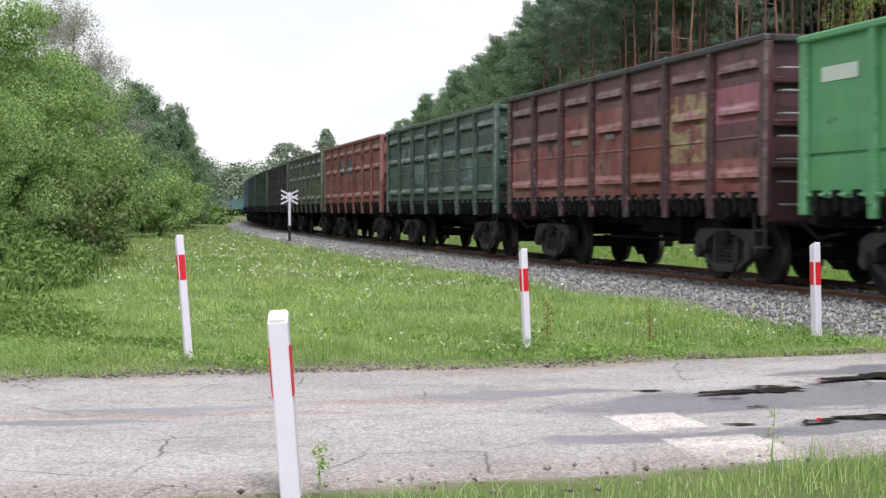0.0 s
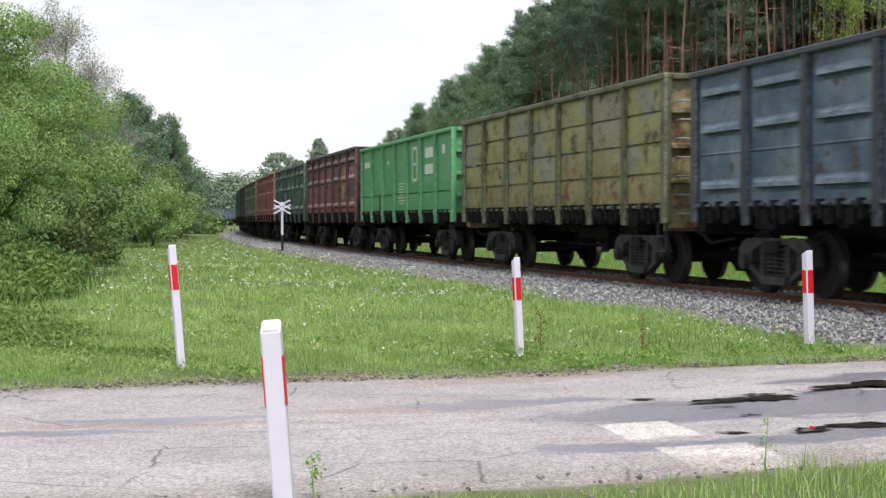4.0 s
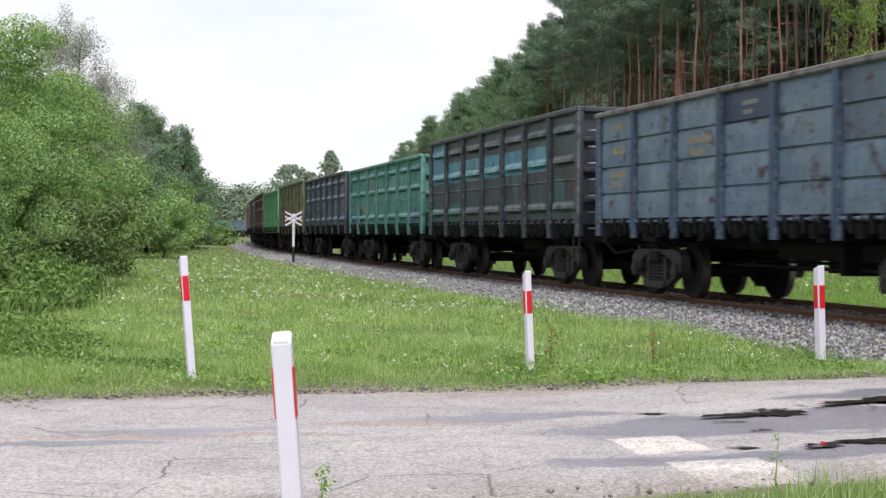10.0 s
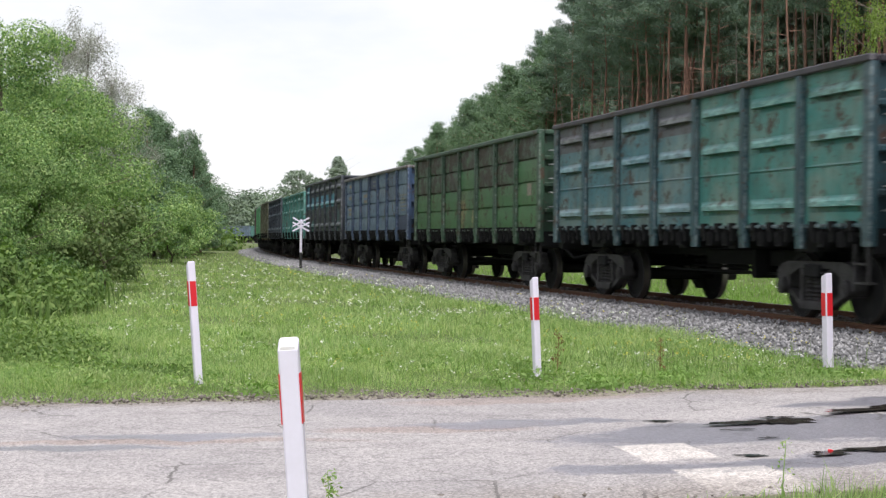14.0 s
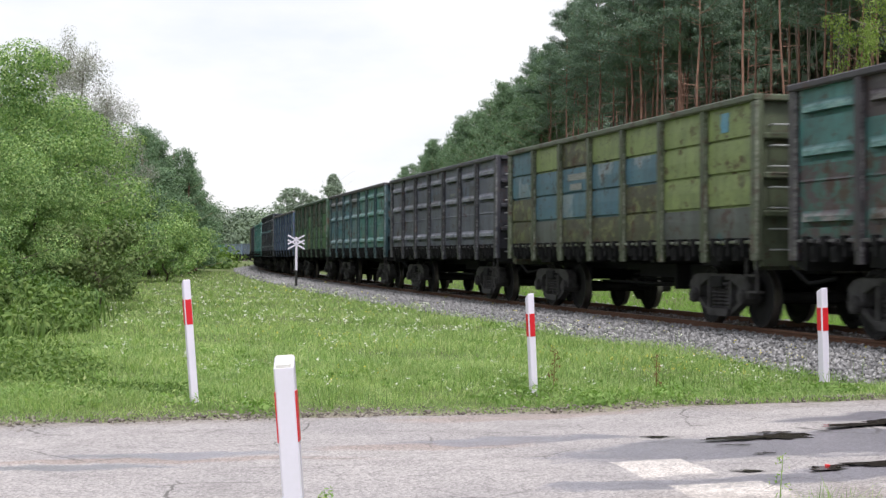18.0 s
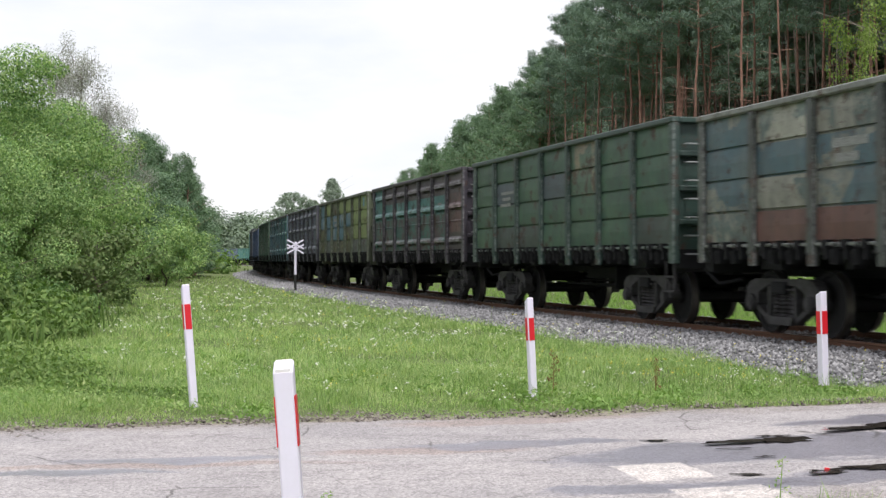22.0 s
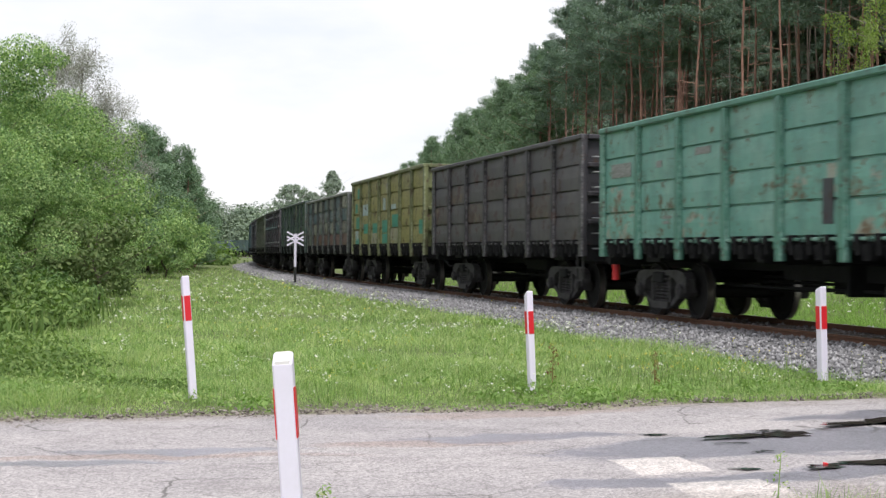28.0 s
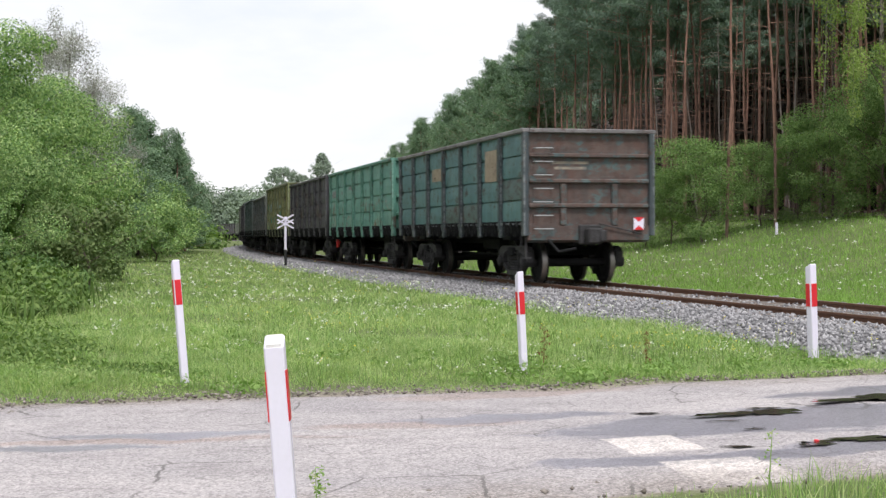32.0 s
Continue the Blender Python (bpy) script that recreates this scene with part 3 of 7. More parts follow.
# ---- the railway track ----
def sweep(name, s0, s1, step, profile, mats, closed=True, index=None):
    """A cross-section (offset to the right, height) carried along the track."""
    ss = np.arange(s0, s1 + step, step)
    verts, k = [], len(profile)
    for s in ss:
        for off, z in profile:
            x, y, th = on_line(s, off)
            verts.append((x, y, z))
    run = k if closed else k - 1
    faces, ids = [], []
    for i in range(len(ss) - 1):
        for j in range(run):
            faces.append((i * k + j, i * k + (j + 1) % k, (i + 1) * k + (j + 1) % k, (i + 1) * k + j))
            ids.append(index[j] if index else 0)
    return mesh_from(name, verts, faces, mats, ids)


BED_Z = 0.215
track = new("railway_track", sweep("ballast_bed", -320, 700, 2.0, [(-3.5, -0.1), (-3.05, 0.055), (-1.9, BED_Z - 0.01), (-0.9, BED_Z), (0.9, BED_Z), (1.75, BED_Z - 0.01), (2.25, 0.08), (2.5, -0.1)], [M["bed"]], closed=False))
tagged(track, "single railway track on grey crushed-stone ballast", "railway track", kind="structure")
for side in (-0.795, 0.795):
    z1, z0 = RAIL_Z, RAIL_Z - 0.17
    prof = [(-0.066, z0), (0.066, z0), (0.066, z0 + 0.015), (0.012, z0 + 0.035), (0.012, z1 - 0.045), (0.036, z1 - 0.035), (0.036, z1 - 0.006), (0.03, z1),
            (-0.03, z1), (-0.036, z1 - 0.006), (-0.036, z1 - 0.035), (-0.012, z1 - 0.045), (-0.012, z0 + 0.035), (-0.066, z0 + 0.015)]
    part("rail", sweep("rail", -320, 700, 1.5, [(side + o, z) for o, z in prof], [M["rail_side"], M["rail_top"]], True, [0] * 7 + [1] + [0] * 6), None, track, "rusty steel rail with a polished head")


# ---- freight wagons: high-sided steel gondolas ----
HALF, WIDE = 6.46, 1.47
POST_X = [-6.36 + i * (12.72 / 7) for i in range(8)]
PITCH, PIVOT, WHEEL_R = 13.92, 4.325, 0.478
ROWS_Z = (1.36, 1.87, 2.39, 2.91, 3.45)
CAR_MESH = {}


def panel_mesh(style):
    """One bay of a side wall, pressed with level seams; its four courses carry a material each."""
    w = 12.72 / 7 / 2 - 0.055
    pts = []
    for r in range(4):
        z0, z1 = ROWS_Z[r], ROWS_Z[r + 1]
        h = z1 - z0
        if style == "ribbed":
            at = (0.16, None, 0.04, 0.12)[r]
            pts.append((z0, 0.0, r))
            if at is None:
                pts += [(z0 + 0.26, 0.0, r), (z0 + 0.268, -0.014, r), (z0 + 0.282, -0.014, r), (z0 + 0.29, 0.012, r), (z0 + 0.32, 0.0, r)]
            else:
                pts += [(z0 + at, 0.0, r), (z0 + at + 0.004, -0.070, r), (z0 + at + 0.075, -0.070, r), (z0 + at + 0.082, 0.066, r), (z0 + at + 0.15, 0.064, r), (z0 + at + 0.23, 0.0, r)]
        elif style == "plain" and r != 1:
            pts += [(z0, 0.0, r), (z0 + h * 0.5, 0.004, r)]
        else:
            pts += [(z0, -0.045, r), (z0 + 0.036, -0.045, r), (z0 + 0.040, 0.002, r), (z0 + 0.09, 0.004, r), (z0 + h * 0.55, 0.010, r)]
        pts.append((z1 - 0.006, 0.0, r))
    pts.append((ROWS_Z[4], 0.0, 3))
    verts, faces, ids = [], [], []
    xs = (-w, -w + 0.12, -w + 0.26, w - 0.26, w - 0.12, w)
    for z, d, r in pts:
        for i, x in enumerate(xs):
            verts.append((x, WIDE + (d if style != 'ribbed' or 1 < i < 4 or r == 1 else 0.0), z))
    n = len(xs)
    for i in range(len(pts) - 1):
        for j in range(n - 1):
            faces.append((i * n + j, i * n + j + 1, (i + 1) * n + j + 1, (i + 1) * n + j))
            ids.append(pts[i][2])
    b = len(verts)
    z0, z1 = ROWS_Z[0], ROWS_Z[4]
    verts += [(-w, WIDE - 0.09, z0), (w, WIDE - 0.09, z0), (w, WIDE - 0.09, z1), (-w, WIDE - 0.09, z1)]
    top = (len(pts) - 1) * n
    faces += [(b + 1, b, b + 3, b + 2), (b, b + 1, n - 1, 0), (b + 2, b + 3, top, top + n - 1)]
    ids += [0, 0, 3]
    side = [i * n for i in range(len(pts))]
    faces.append(tuple([b, *side, b + 3]))
    faces.append(tuple([b + 2, *reversed([v + n - 1 for v in side]), b + 1]))
    ids += [0, 0]
    me = mesh_from("side_panel", [(-x, -y, z) for x, y, z in verts], faces, [M["cast"]] * 4, ids)
    return me


def build_car_meshes():
    c = CAR_MESH
    for style in ("seamed", "ribbed", "plain"):
        c["panel_" + style] = panel_mesh(style)
    # post: a pressed channel, wider at the top rail, with a foot
    bm = bmesh.new()
    for y0, y1, z0, z1, w in ((WIDE - 0.03, WIDE + 0.095, 1.20, 3.45, 0.075), (WIDE - 0.03, WIDE + 0.075, 1.02, 1.22, 0.085)):
        box(bm, -w, w, -y1, -y0, z0, z1, 0.014)
    c["post"] = bm_mesh("post", bm, M["cast"])
    bm = bmesh.new()
    box(bm, -0.10, 0.10, -WIDE - 0.07, -WIDE + 0.06, 1.06, 3.45, 0.015)
    c["corner"] = bm_mesh("corner_post", bm, M["cast"])
    c["rim"] = bm_mesh("top_rail", boxes((-HALF, HALF, -WIDE - 0.105, -WIDE + 0.06, 3.44, 3.54), bevel=0.018), M["cast"])
    c["sill"] = bm_mesh("side_sill", boxes((-HALF, HALF, -WIDE - 0.050, -WIDE + 0.03, 1.315, 1.362), bevel=0.010), M["cast"])
    # end wall with three level ribs and two uprights
    bm = boxes((HALF - 0.16, HALF - 0.10, -WIDE + 0.06, WIDE - 0.06, 1.30, 3.44))
    c["end_wall"] = bm_mesh("end_wall", bm, M["cast"])
    c["end_rim"] = bm_mesh("end_top_rail", boxes((HALF - 0.17, HALF + 0.03, -WIDE + 0.062, WIDE - 0.062, 3.435, 3.535), bevel=0.018), M["cast"])
    c["end_rib"] = bm_mesh("end_rib", boxes((HALF - 0.10, HALF + 0.0, -WIDE + 0.07, WIDE - 0.07, -0.05, 0.05), bevel=0.022), M["cast"])
    c["end_stay"] = bm_mesh("end_upright", boxes((HALF - 0.10, HALF - 0.02, -0.07, 0.07, 1.30, 2.28), bevel=0.02), M["cast"])
    bm = bmesh.new()
    prism(bm, [(HALF - 0.35, 1.30), (HALF - 0.04, 1.30), (HALF - 0.04, 0.98), (HALF - 0.30, 0.92)], -1.42, 1.42)
    c["end_beam"] = bm_mesh("end_beam", bm, M["cast"])
    bm = rod(bmesh.new(), (HALF + 0.07, -1.28, 0), (HALF + 0.07, -0.88, 0), 0.014, n=6)
    for y in (-1.28, -0.88):
        rod(bm, (HALF + 0.07, y, 0), (HALF - 0.10, y, 0), 0.014, n=5)
    c["rung"] = bm_mesh("ladder_rung", bm, M["rung"])
    # coupler: shank, head with jaw, draft pocket
    bm = boxes((HALF - 0.55, HALF + 0.12, -0.11, 0.11, 0.96, 1.16), (HALF + 0.08, HALF + 0.44, -0.17, 0.15, 0.90, 1.24), (HALF + 0.26, HALF + 0.50, 0.06, 0.22, 0.94, 1.20), (HALF - 0.08, HALF + 0.05, -0.26, 0.26, 0.88, 1.32), bevel=0.03)
    rod(bm, (HALF + 0.02, 0.2, 1.34), (HALF + 0.02, 1.2, 1.12), 0.014, n=6)
    c["coupler"] = bm_mesh("coupler", bm, M["cast"])
    # hatch of the floor with its hinges and latch, one a bay
    bm = boxes((-0.78, 0.78, -1.46, -0.3, 1.19, 1.25))
    for x in (-0.52, 0.0, 0.52):
        box(bm, x - 0.05, x + 0.05, -1.56, -1.44, 1.27, 1.40, mat=1)
        box(bm, x - 0.035, x + 0.035, -1.53, -1.40, 1.12, 1.29)
    for x in (-0.27, 0.30):
        box(bm, x - 0.085, x + 0.085, -1.54, -1.42, 1.05, 1.26)
        rod(bm, (x, -1.56, 1.08), (x + 0.10, -1.56, 1.36), 0.017, n=5)
    c["hatch"] = bm_mesh("floor_hatch", bm, [M["under"], M["under"]])
    c["sill_mid"] = bm_mesh("centre_sill", boxes((-6.1, 6.1, -0.27, 0.27, 0.86, 1.20)), M["under"])
    c["floor"] = bm_mesh("wagon_floor", boxes((-6.3, 6.3, -1.38, 1.38, 1.255, 1.30)), M["under"])
    c["bolster_beam"] = bm_mesh("body_bolster", boxes((-0.325, 0.325, -1.3, 1.3, 0.98, 1.24)), M["under"])
    c["cross_beam"] = bm_mesh("cross_beam", boxes((-0.12, 0.12, -1.35, 1.35, 1.0, 1.24)), M["under"])
    bm = bmesh.new()
    rod(bm, (-2.7, -0.55, 0.74), (-1.35, -0.55, 0.74), 0.20, n=14)
    rod(bm, (-1.1, -0.50, 0.72), (-0.35, -0.50, 0.72), 0.18, n=14)
    rod(bm, (-0.35, -0.50, 0.72), (0.30, -0.50, 0.72), 0.035, n=8)
    for x0, x1, y0, y1, z0, z1 in ((-2.9, -2.75, -0.75, 0.6, 0.50, 0.98), (-1.28, -1.16, -0.7, 0.6, 0.52, 1.0), (-0.05, 0.55, -0.62, -0.2, 0.62, 0.98), (0.68, 1.30, -0.7, 0.3, 0.74, 1.0),
                                   (0.86, 1.08, -0.75, -0.45, 0.50, 0.80), (-3.3, 1.2, 0.28, 0.34, 0.72, 0.98), (-3.4, -2.9, -0.5, 0.5, 0.60, 1.0), (2.25, 2.40, -1.0, -0.6, 0.5, 0.95)):
        box(bm, x0, x1, y0, y1, z0, z1, 0.02)
    for a, b in (((-3.3, -0.3, 0.66), (3.3, -0.3, 0.66)), ((1.2, -0.35, 0.80), (3.3, -0.35, 0.74)), ((-3.3, 0.35, 0.60), (3.3, 0.35, 0.60)), ((0.45, -0.85, 0.55), (0.45, -0.85, 1.1)), ((1.2, -0.5, 0.55), (3.2, -0.42, 0.50)), ((-2.0, -0.9, 0.60), (-2.0, -0.4, 0.60))):
        rod(bm, a, b, 0.025, n=6)
    c["brake"] = bm_mesh("brake_gear", bm, M["under"])
    # bogie
    arch = [(-1.12, 0.46), (-1.13, 0.70), (-1.00, 0.80), (-0.80, 0.84), (0.80, 0.84), (1.00, 0.80), (1.13, 0.70), (1.12, 0.46), (0.76, 0.46), (0.72, 0.64), (0.44, 0.745), (-0.44, 0.745), (-0.72, 0.64), (-0.76, 0.46)]
    bm = bmesh.new()
    prism(bm, arch, -1.16, -0.98)
    for sx in (-1, 1):
        prism(bm, [(sx * 0.36, 0.73), (sx * 0.44, 0.73), (sx * 0.44, 0.24), (sx * 0.36, 0.24)], -1.15, -0.99)
        prism(bm, [(sx * 0.40, 0.17), (sx * 0.40, 0.25), (sx * 0.80, 0.45), (sx * 0.86, 0.39)], -1.14, -1.0)
        rod(bm, (sx * 0.925, -1.22, 0.48), (sx * 0.925, -0.90, 0.48), 0.125, n=14)
        rod(bm, (sx * 0.925, -1.24, 0.48), (sx * 0.925, -1.20, 0.48), 0.085, n=10)
    prism(bm, [(-0.44, 0.28), (0.44, 0.28), (0.36, 0.16), (-0.36, 0.16)], -1.19, -0.95)
    box(bm, -0.31, 0.31, -1.18, -0.96, 0.665, 0.70, 0.015)
    c["bogie_side"] = bm_mesh("side_frame", bm, M["cast"])
    bm = bmesh.new()
    coil = [(0.0, 0.29)] + [(0.088 - 0.034 * (k % 2), 0.29 + k * 0.0305) for k in range(13)] + [(0.0, 0.66)]
    loops = [[bm.verts.new((math.cos(j * 0.698) * r, -1.07 + math.sin(j * 0.698) * r, z)) for j in range(9)] for r, z in coil[1:-1]]
    for p, q in zip(loops, loops[1:]):
        for j in range(9):
            bm.faces.new((p[j], p[(j + 1) % 9], q[(j + 1) % 9], q[j]))
    c["spring"] = bm_mesh("spring", bm, M["cast"])
    bm = boxes((-0.22, 0.22, -1.22, 1.22, 0.62, 0.80), (-0.45, 0.45, -0.4, 0.4, 0.72, 0.88), (-0.6, -0.5, -0.7, 0.7, 0.36, 0.44), (0.5, 0.6, -0.7, 0.7, 0.36, 0.44), bevel=0.02)
    c["bolster"] = bm_mesh("bolster", bm, M["under"])
    bm = bmesh.new()
    ring = [(0.05, 0.10), (0.05, 0.20), (0.03, 0.40), (0.065, 0.42), (0.065, WHEEL_R), (-0.052, WHEEL_R + 0.004), (-0.058, WHEEL_R + 0.028), (-0.085, WHEEL_R + 0.02), (-0.085, 0.40), (-0.03, 0.36), (-0.06, 0.20), (-0.06, 0.10)]
    for side in (-1, 1):
        segs = 22
        loops = []
        for k in range(segs):
            a = 2 * math.pi * k / segs
            loops.append([bm.verts.new((math.cos(a) * r, side * (0.80 + o), math.sin(a) * r)) for o, r in ring])
        for k in range(segs):
            p, q = loops[k], loops[(k + 1) % segs]
            for j in range(len(ring) - 1):
                f = bm.faces.new((p[j], q[j], q[j + 1], p[j + 1]))
                f.material_index = 1 if ring[j][1] >= 0.47 and ring[j + 1][1] >= 0.47 and j == 4 else 0
    rod(bm, (0, -1.0, 0), (0, 1.0, 0), 0.085, n=10)
    c["wheelset"] = bm_mesh("wheelset", bm, [M["wheel"], M["tyre"]])
    bm = boxes((HALF - 0.52, HALF - 0.49, -1.46, -1.42, 0.58, 1.1), (HALF - 0.17, HALF - 0.14, -1.46, -1.42, 0.58, 1.1), (HALF - 0.52, HALF - 0.14, -1.47, -1.33, 0.57, 0.60), (HALF - 0.52, HALF - 0.14, -1.47, -1.40, 0.82, 0.85))
    c["step"] = bm_mesh("corner_step", bm, M["cast"])
    bm = bmesh.new()
    rod(bm, (HALF - 0.05, -0.95, 0.98), (HALF + 0.25, -0.8, 0.72), 0.03, n=7)
    rod(bm, (HALF + 0.25, -0.8, 0.72), (HALF + 0.5, -0.5, 0.80), 0.03, n=7)
    c["hose"] = bm_mesh("brake_hose", bm, M["under"])
    c["bar"] = bm_mesh("marking", boxes((-0.5, 0.5, -0.006, 0.0, -0.5, 0.5)), M["white"])


build_car_meshes()


def paint_slot(ob, mats):
    for i, m in enumerate(mats):
        ob.material_slots[i].link = "OBJECT"
        ob.material_slots[i].material = m


def build_car(label, body, trim=None, patches=None, style="seamed", marks=(), grow=0.0, ends=None, rim=None):
    """A gondola: body paint, post paint, {(bay, course): material} on the side towards the lane, and plain marking bars (x, z, w, h, material)."""
    c, trim, patches = CAR_MESH, trim or body, patches or {}
    beam = ends or M["under"]
    ends, rim = ends or trim, rim or trim or body
    car = new("gondola_wagon")
    tagged(car, label, "freight wagon", group="wagons of the freight train")
    up = (3.54 + grow - 1.30) / (3.54 - 1.30)
    lift = Matrix.Translation((0, 0, 1.30)) @ Matrix.Diagonal((1, 1, up, 1)) @ Matrix.Translation((0, 0, -1.30))
    turn = Matrix.Rotation(math.pi, 4, "Z")
    for side in (0, 1):
        base = lift @ (turn if side == 0 else Matrix.Identity(4))
        for bay in range(7):
            x = (POST_X[bay] + POST_X[bay + 1]) / 2
            ob = part("side_panel", c["panel_" + style], None, car, at=base @ Matrix.Translation((x, 0, 0)))
            paint_slot(ob, [patches.get((bay, r), body) if side == 0 else body for r in range(4)])
            paint_slot(part("floor_hatch", c["hatch"], None, car, at=base @ Matrix.Translation((x, 0, 0))), [M["under"], M["under"]])
        for i, x in enumerate(POST_X):
            ob = part("corner_post" if i in (0, 7) else "side_post", c["corner" if i in (0, 7) else "post"], None, car, at=base @ Matrix.Translation((x, 0, 0)))
            paint_slot(ob, [trim])
        paint_slot(part("side_sill", c["sill"], None, car, at=base), [trim])
        paint_slot(part("top_rail", c["rim"], None, car, at=base), [rim])
    for end in (0, 1):
        e = turn if end else Matrix.Identity(4)
        wall = part("end_wall", c["end_wall"], None, car, at=lift @ e)
        paint_slot(wall, [ends])
        for z in (1.76, 2.33, 2.92):
            paint_slot(part("end_rib", c["end_rib"], None, wall, at=Matrix.Translation((0, 0, z))), [ends])
        for y in (-0.6, 0.6):
            paint_slot(part("end_upright", c["end_stay"], None, wall, at=Matrix.Translation((0, y, 0))), [ends])
        paint_slot(part("end_top_rail", c["end_rim"], None, wall), [rim])
        for k in range(7):
            part("ladder_rung", c["rung"], None, wall, "worn pale steel rung", at=Matrix.Translation((0, 0, 1.22 + k * 0.31)))
        paint_slot(part("end_beam", c["end_beam"], None, car, at=e), [beam])
        part("corner_step", c["step"], None, car, "steel foot step under the corner", at=e)
        part("brake_hose", c["hose"], None, car, at=e)
        part("coupler", c["coupler"], None, car, "heavy cast-steel automatic coupler", at=e)
    part("centre_sill", c["sill_mid"], None, car)
    part("wagon_floor", c["floor"], None, car)
    for x in (-PIVOT, PIVOT):
        part("body_bolster", c["bolster_beam"], None, car, at=Matrix.Translation((x, 0, 0)))
    for x in (-2.0, 0.0, 2.0):
        part("cross_beam", c["cross_beam"], None, car, at=Matrix.Translation((x, 0, 0)))
    part("brake_gear", c["brake"], None, car)
    for sx in (-1, 1):
        bogie = part("bogie", c["bolster"], None, car, "black cast-steel bogie", at=Matrix.Translation((sx * PIVOT, 0, 0)))
        for e in (Matrix.Identity(4), turn):
            part("side_frame", c["bogie_side"], None, bogie, at=e)
            for x in (-0.24, 0.0, 0.24):
                part("spring", c["spring"], None, bogie, at=e @ Matrix.Translation((x, 0, 0)))
        for wx in (-0.925, 0.925):
            part("wheelset", c["wheelset"], None, bogie, at=Matrix.Translation((wx, 0, WHEEL_R)))
    for x, z, w, h, m in marks:
        ob = part("marking", c["bar"], None, car, at=turn @ Matrix.Translation((-x, -WIDE - 0.010, z)) @ Matrix.Diagonal((w, 1, h, 1)))
        paint_slot(ob, [m])
    return car


# ---- the train, wagon by wagon ----
P = {}
P["red"] = wagon_paint("paint_red", (0.275, 0.062, 0.058), worn=(0.40, 0.18, 0.18), wear=0.5, rust=0.4, dirt=0.38)
P["red_dark"] = wagon_paint("paint_red_dark", (0.075, 0.024, 0.026), rust=0.3, dirt=0.5)
P["red_grey"] = wagon_paint("paint_red_grey", (0.16, 0.058, 0.060), rust=0.4, dirt=0.5)
P["red_pink"] = wagon_paint("paint_red_pink", (0.38, 0.13, 0.16), rust=0.3, dirt=0.3)
P["red_orange"] = wagon_paint("paint_red_orange", (0.20, 0.05, 0.025), rust=0.4, dirt=0.3)
P["pale_yellow"] = wagon_paint("paint_pale_yellow", (0.26, 0.075, 0.065), rust=0.4, dirt=0.3, blotchy=True, alt=(0.46, 0.38, 0.20), alt_much=1.0)
P["green"] = wagon_paint("paint_green", (0.100, 0.345, 0.140), worn=(0.14, 0.40, 0.18), wear=0.3, rust=-0.6, dirt=0.12)
P["olive"] = wagon_paint("paint_olive", (0.295, 0.285, 0.105), worn=(0.34, 0.32, 0.14), rust=0.65, dirt=0.25, alt=(0.22, 0.24, 0.26), alt_much=0.12)
P["olive_rust"] = wagon_paint("paint_olive_rust", (0.265, 0.235, 0.10), rust=0.85, dirt=0.42, rust_color=(0.13, 0.055, 0.030), blotchy=True, alt=(0.22, 0.085, 0.035), alt_much=0.25)
P["olive_post"] = wagon_paint("paint_olive_post", (0.094, 0.101, 0.040), rust=0.6, dirt=0.4)
P["olive_pale"] = wagon_paint("paint_olive_pale", (0.27, 0.235, 0.14), rust=0.9, dirt=0.3)
P["navy"] = wagon_paint("paint_navy", (0.062, 0.104, 0.162), worn=(0.17, 0.225, 0.28), wear=0.5, rust=0.25, dirt=0.36)
P["navy_post"] = wagon_paint("paint_navy_post", (0.022, 0.031, 0.045), rust=0.3, dirt=0.4)
P["teal"] = wagon_paint("paint_teal", (0.052, 0.250, 0.212), worn=(0.16, 0.34, 0.30), wear=0.5, rust=0.25, dirt=0.28)
P["teal_dab"] = wagon_paint("paint_teal_dab", (0.052, 0.245, 0.210), rust=0.3, dirt=0.28, alt=(0.30, 0.27, 0.21), alt_much=0.75)
P["teal_blue"] = wagon_paint("paint_teal_blue", (0.065, 0.19, 0.27), rust=0.5, dirt=0.35)
P["maroon_dark"] = wagon_paint("paint_maroon_dark", (0.035, 0.022, 0.028), rust=0.2, dirt=0.3)
P["dark"] = wagon_paint("paint_dark", (0.045, 0.057, 0.068), worn=(0.085, 0.105, 0.120), rust=0.3, dirt=0.45)
P["dark_post"] = wagon_paint("paint_dark_post", (0.028, 0.035, 0.042), rust=0.2, dirt=0.4)
P["sky_blue"] = wagon_paint("paint_sky_blue", (0.085, 0.28, 0.40), worn=(0.16, 0.35, 0.45), rust=0.35, dirt=0.35)
P["sky_bits"] = wagon_paint("paint_sky_bits", (0.033, 0.039, 0.043), rust=0.3, dirt=0.4, alt=(0.05, 0.16, 0.19), alt_much=0.75)
P["deep_teal"] = wagon_paint("paint_deep_teal", (0.022, 0.105, 0.10), rust=0.4, dirt=0.4)
P["blue"] = wagon_paint("paint_blue", (0.132, 0.202, 0.290), worn=(0.21, 0.28, 0.35), wear=0.4, rust=0.45, dirt=0.3)
P["blue_post"] = wagon_paint("paint_blue_post", (0.034, 0.068, 0.130), rust=0.4, dirt=0.35)
P["blue_navy"] = wagon_paint("paint_blue_navy", (0.034, 0.050, 0.105), rust=0.2, dirt=0.3)
P["blue_pale"] = wagon_paint("paint_blue_pale", (0.10, 0.14, 0.19), rust=0.5, dirt=0.3, alt=(0.42, 0.33, 0.22), alt_much=0.95)
P["rim_grey"] = wagon_paint("paint_rim_grey", (0.16, 0.15, 0.14), rust=0.7, dirt=0.4)
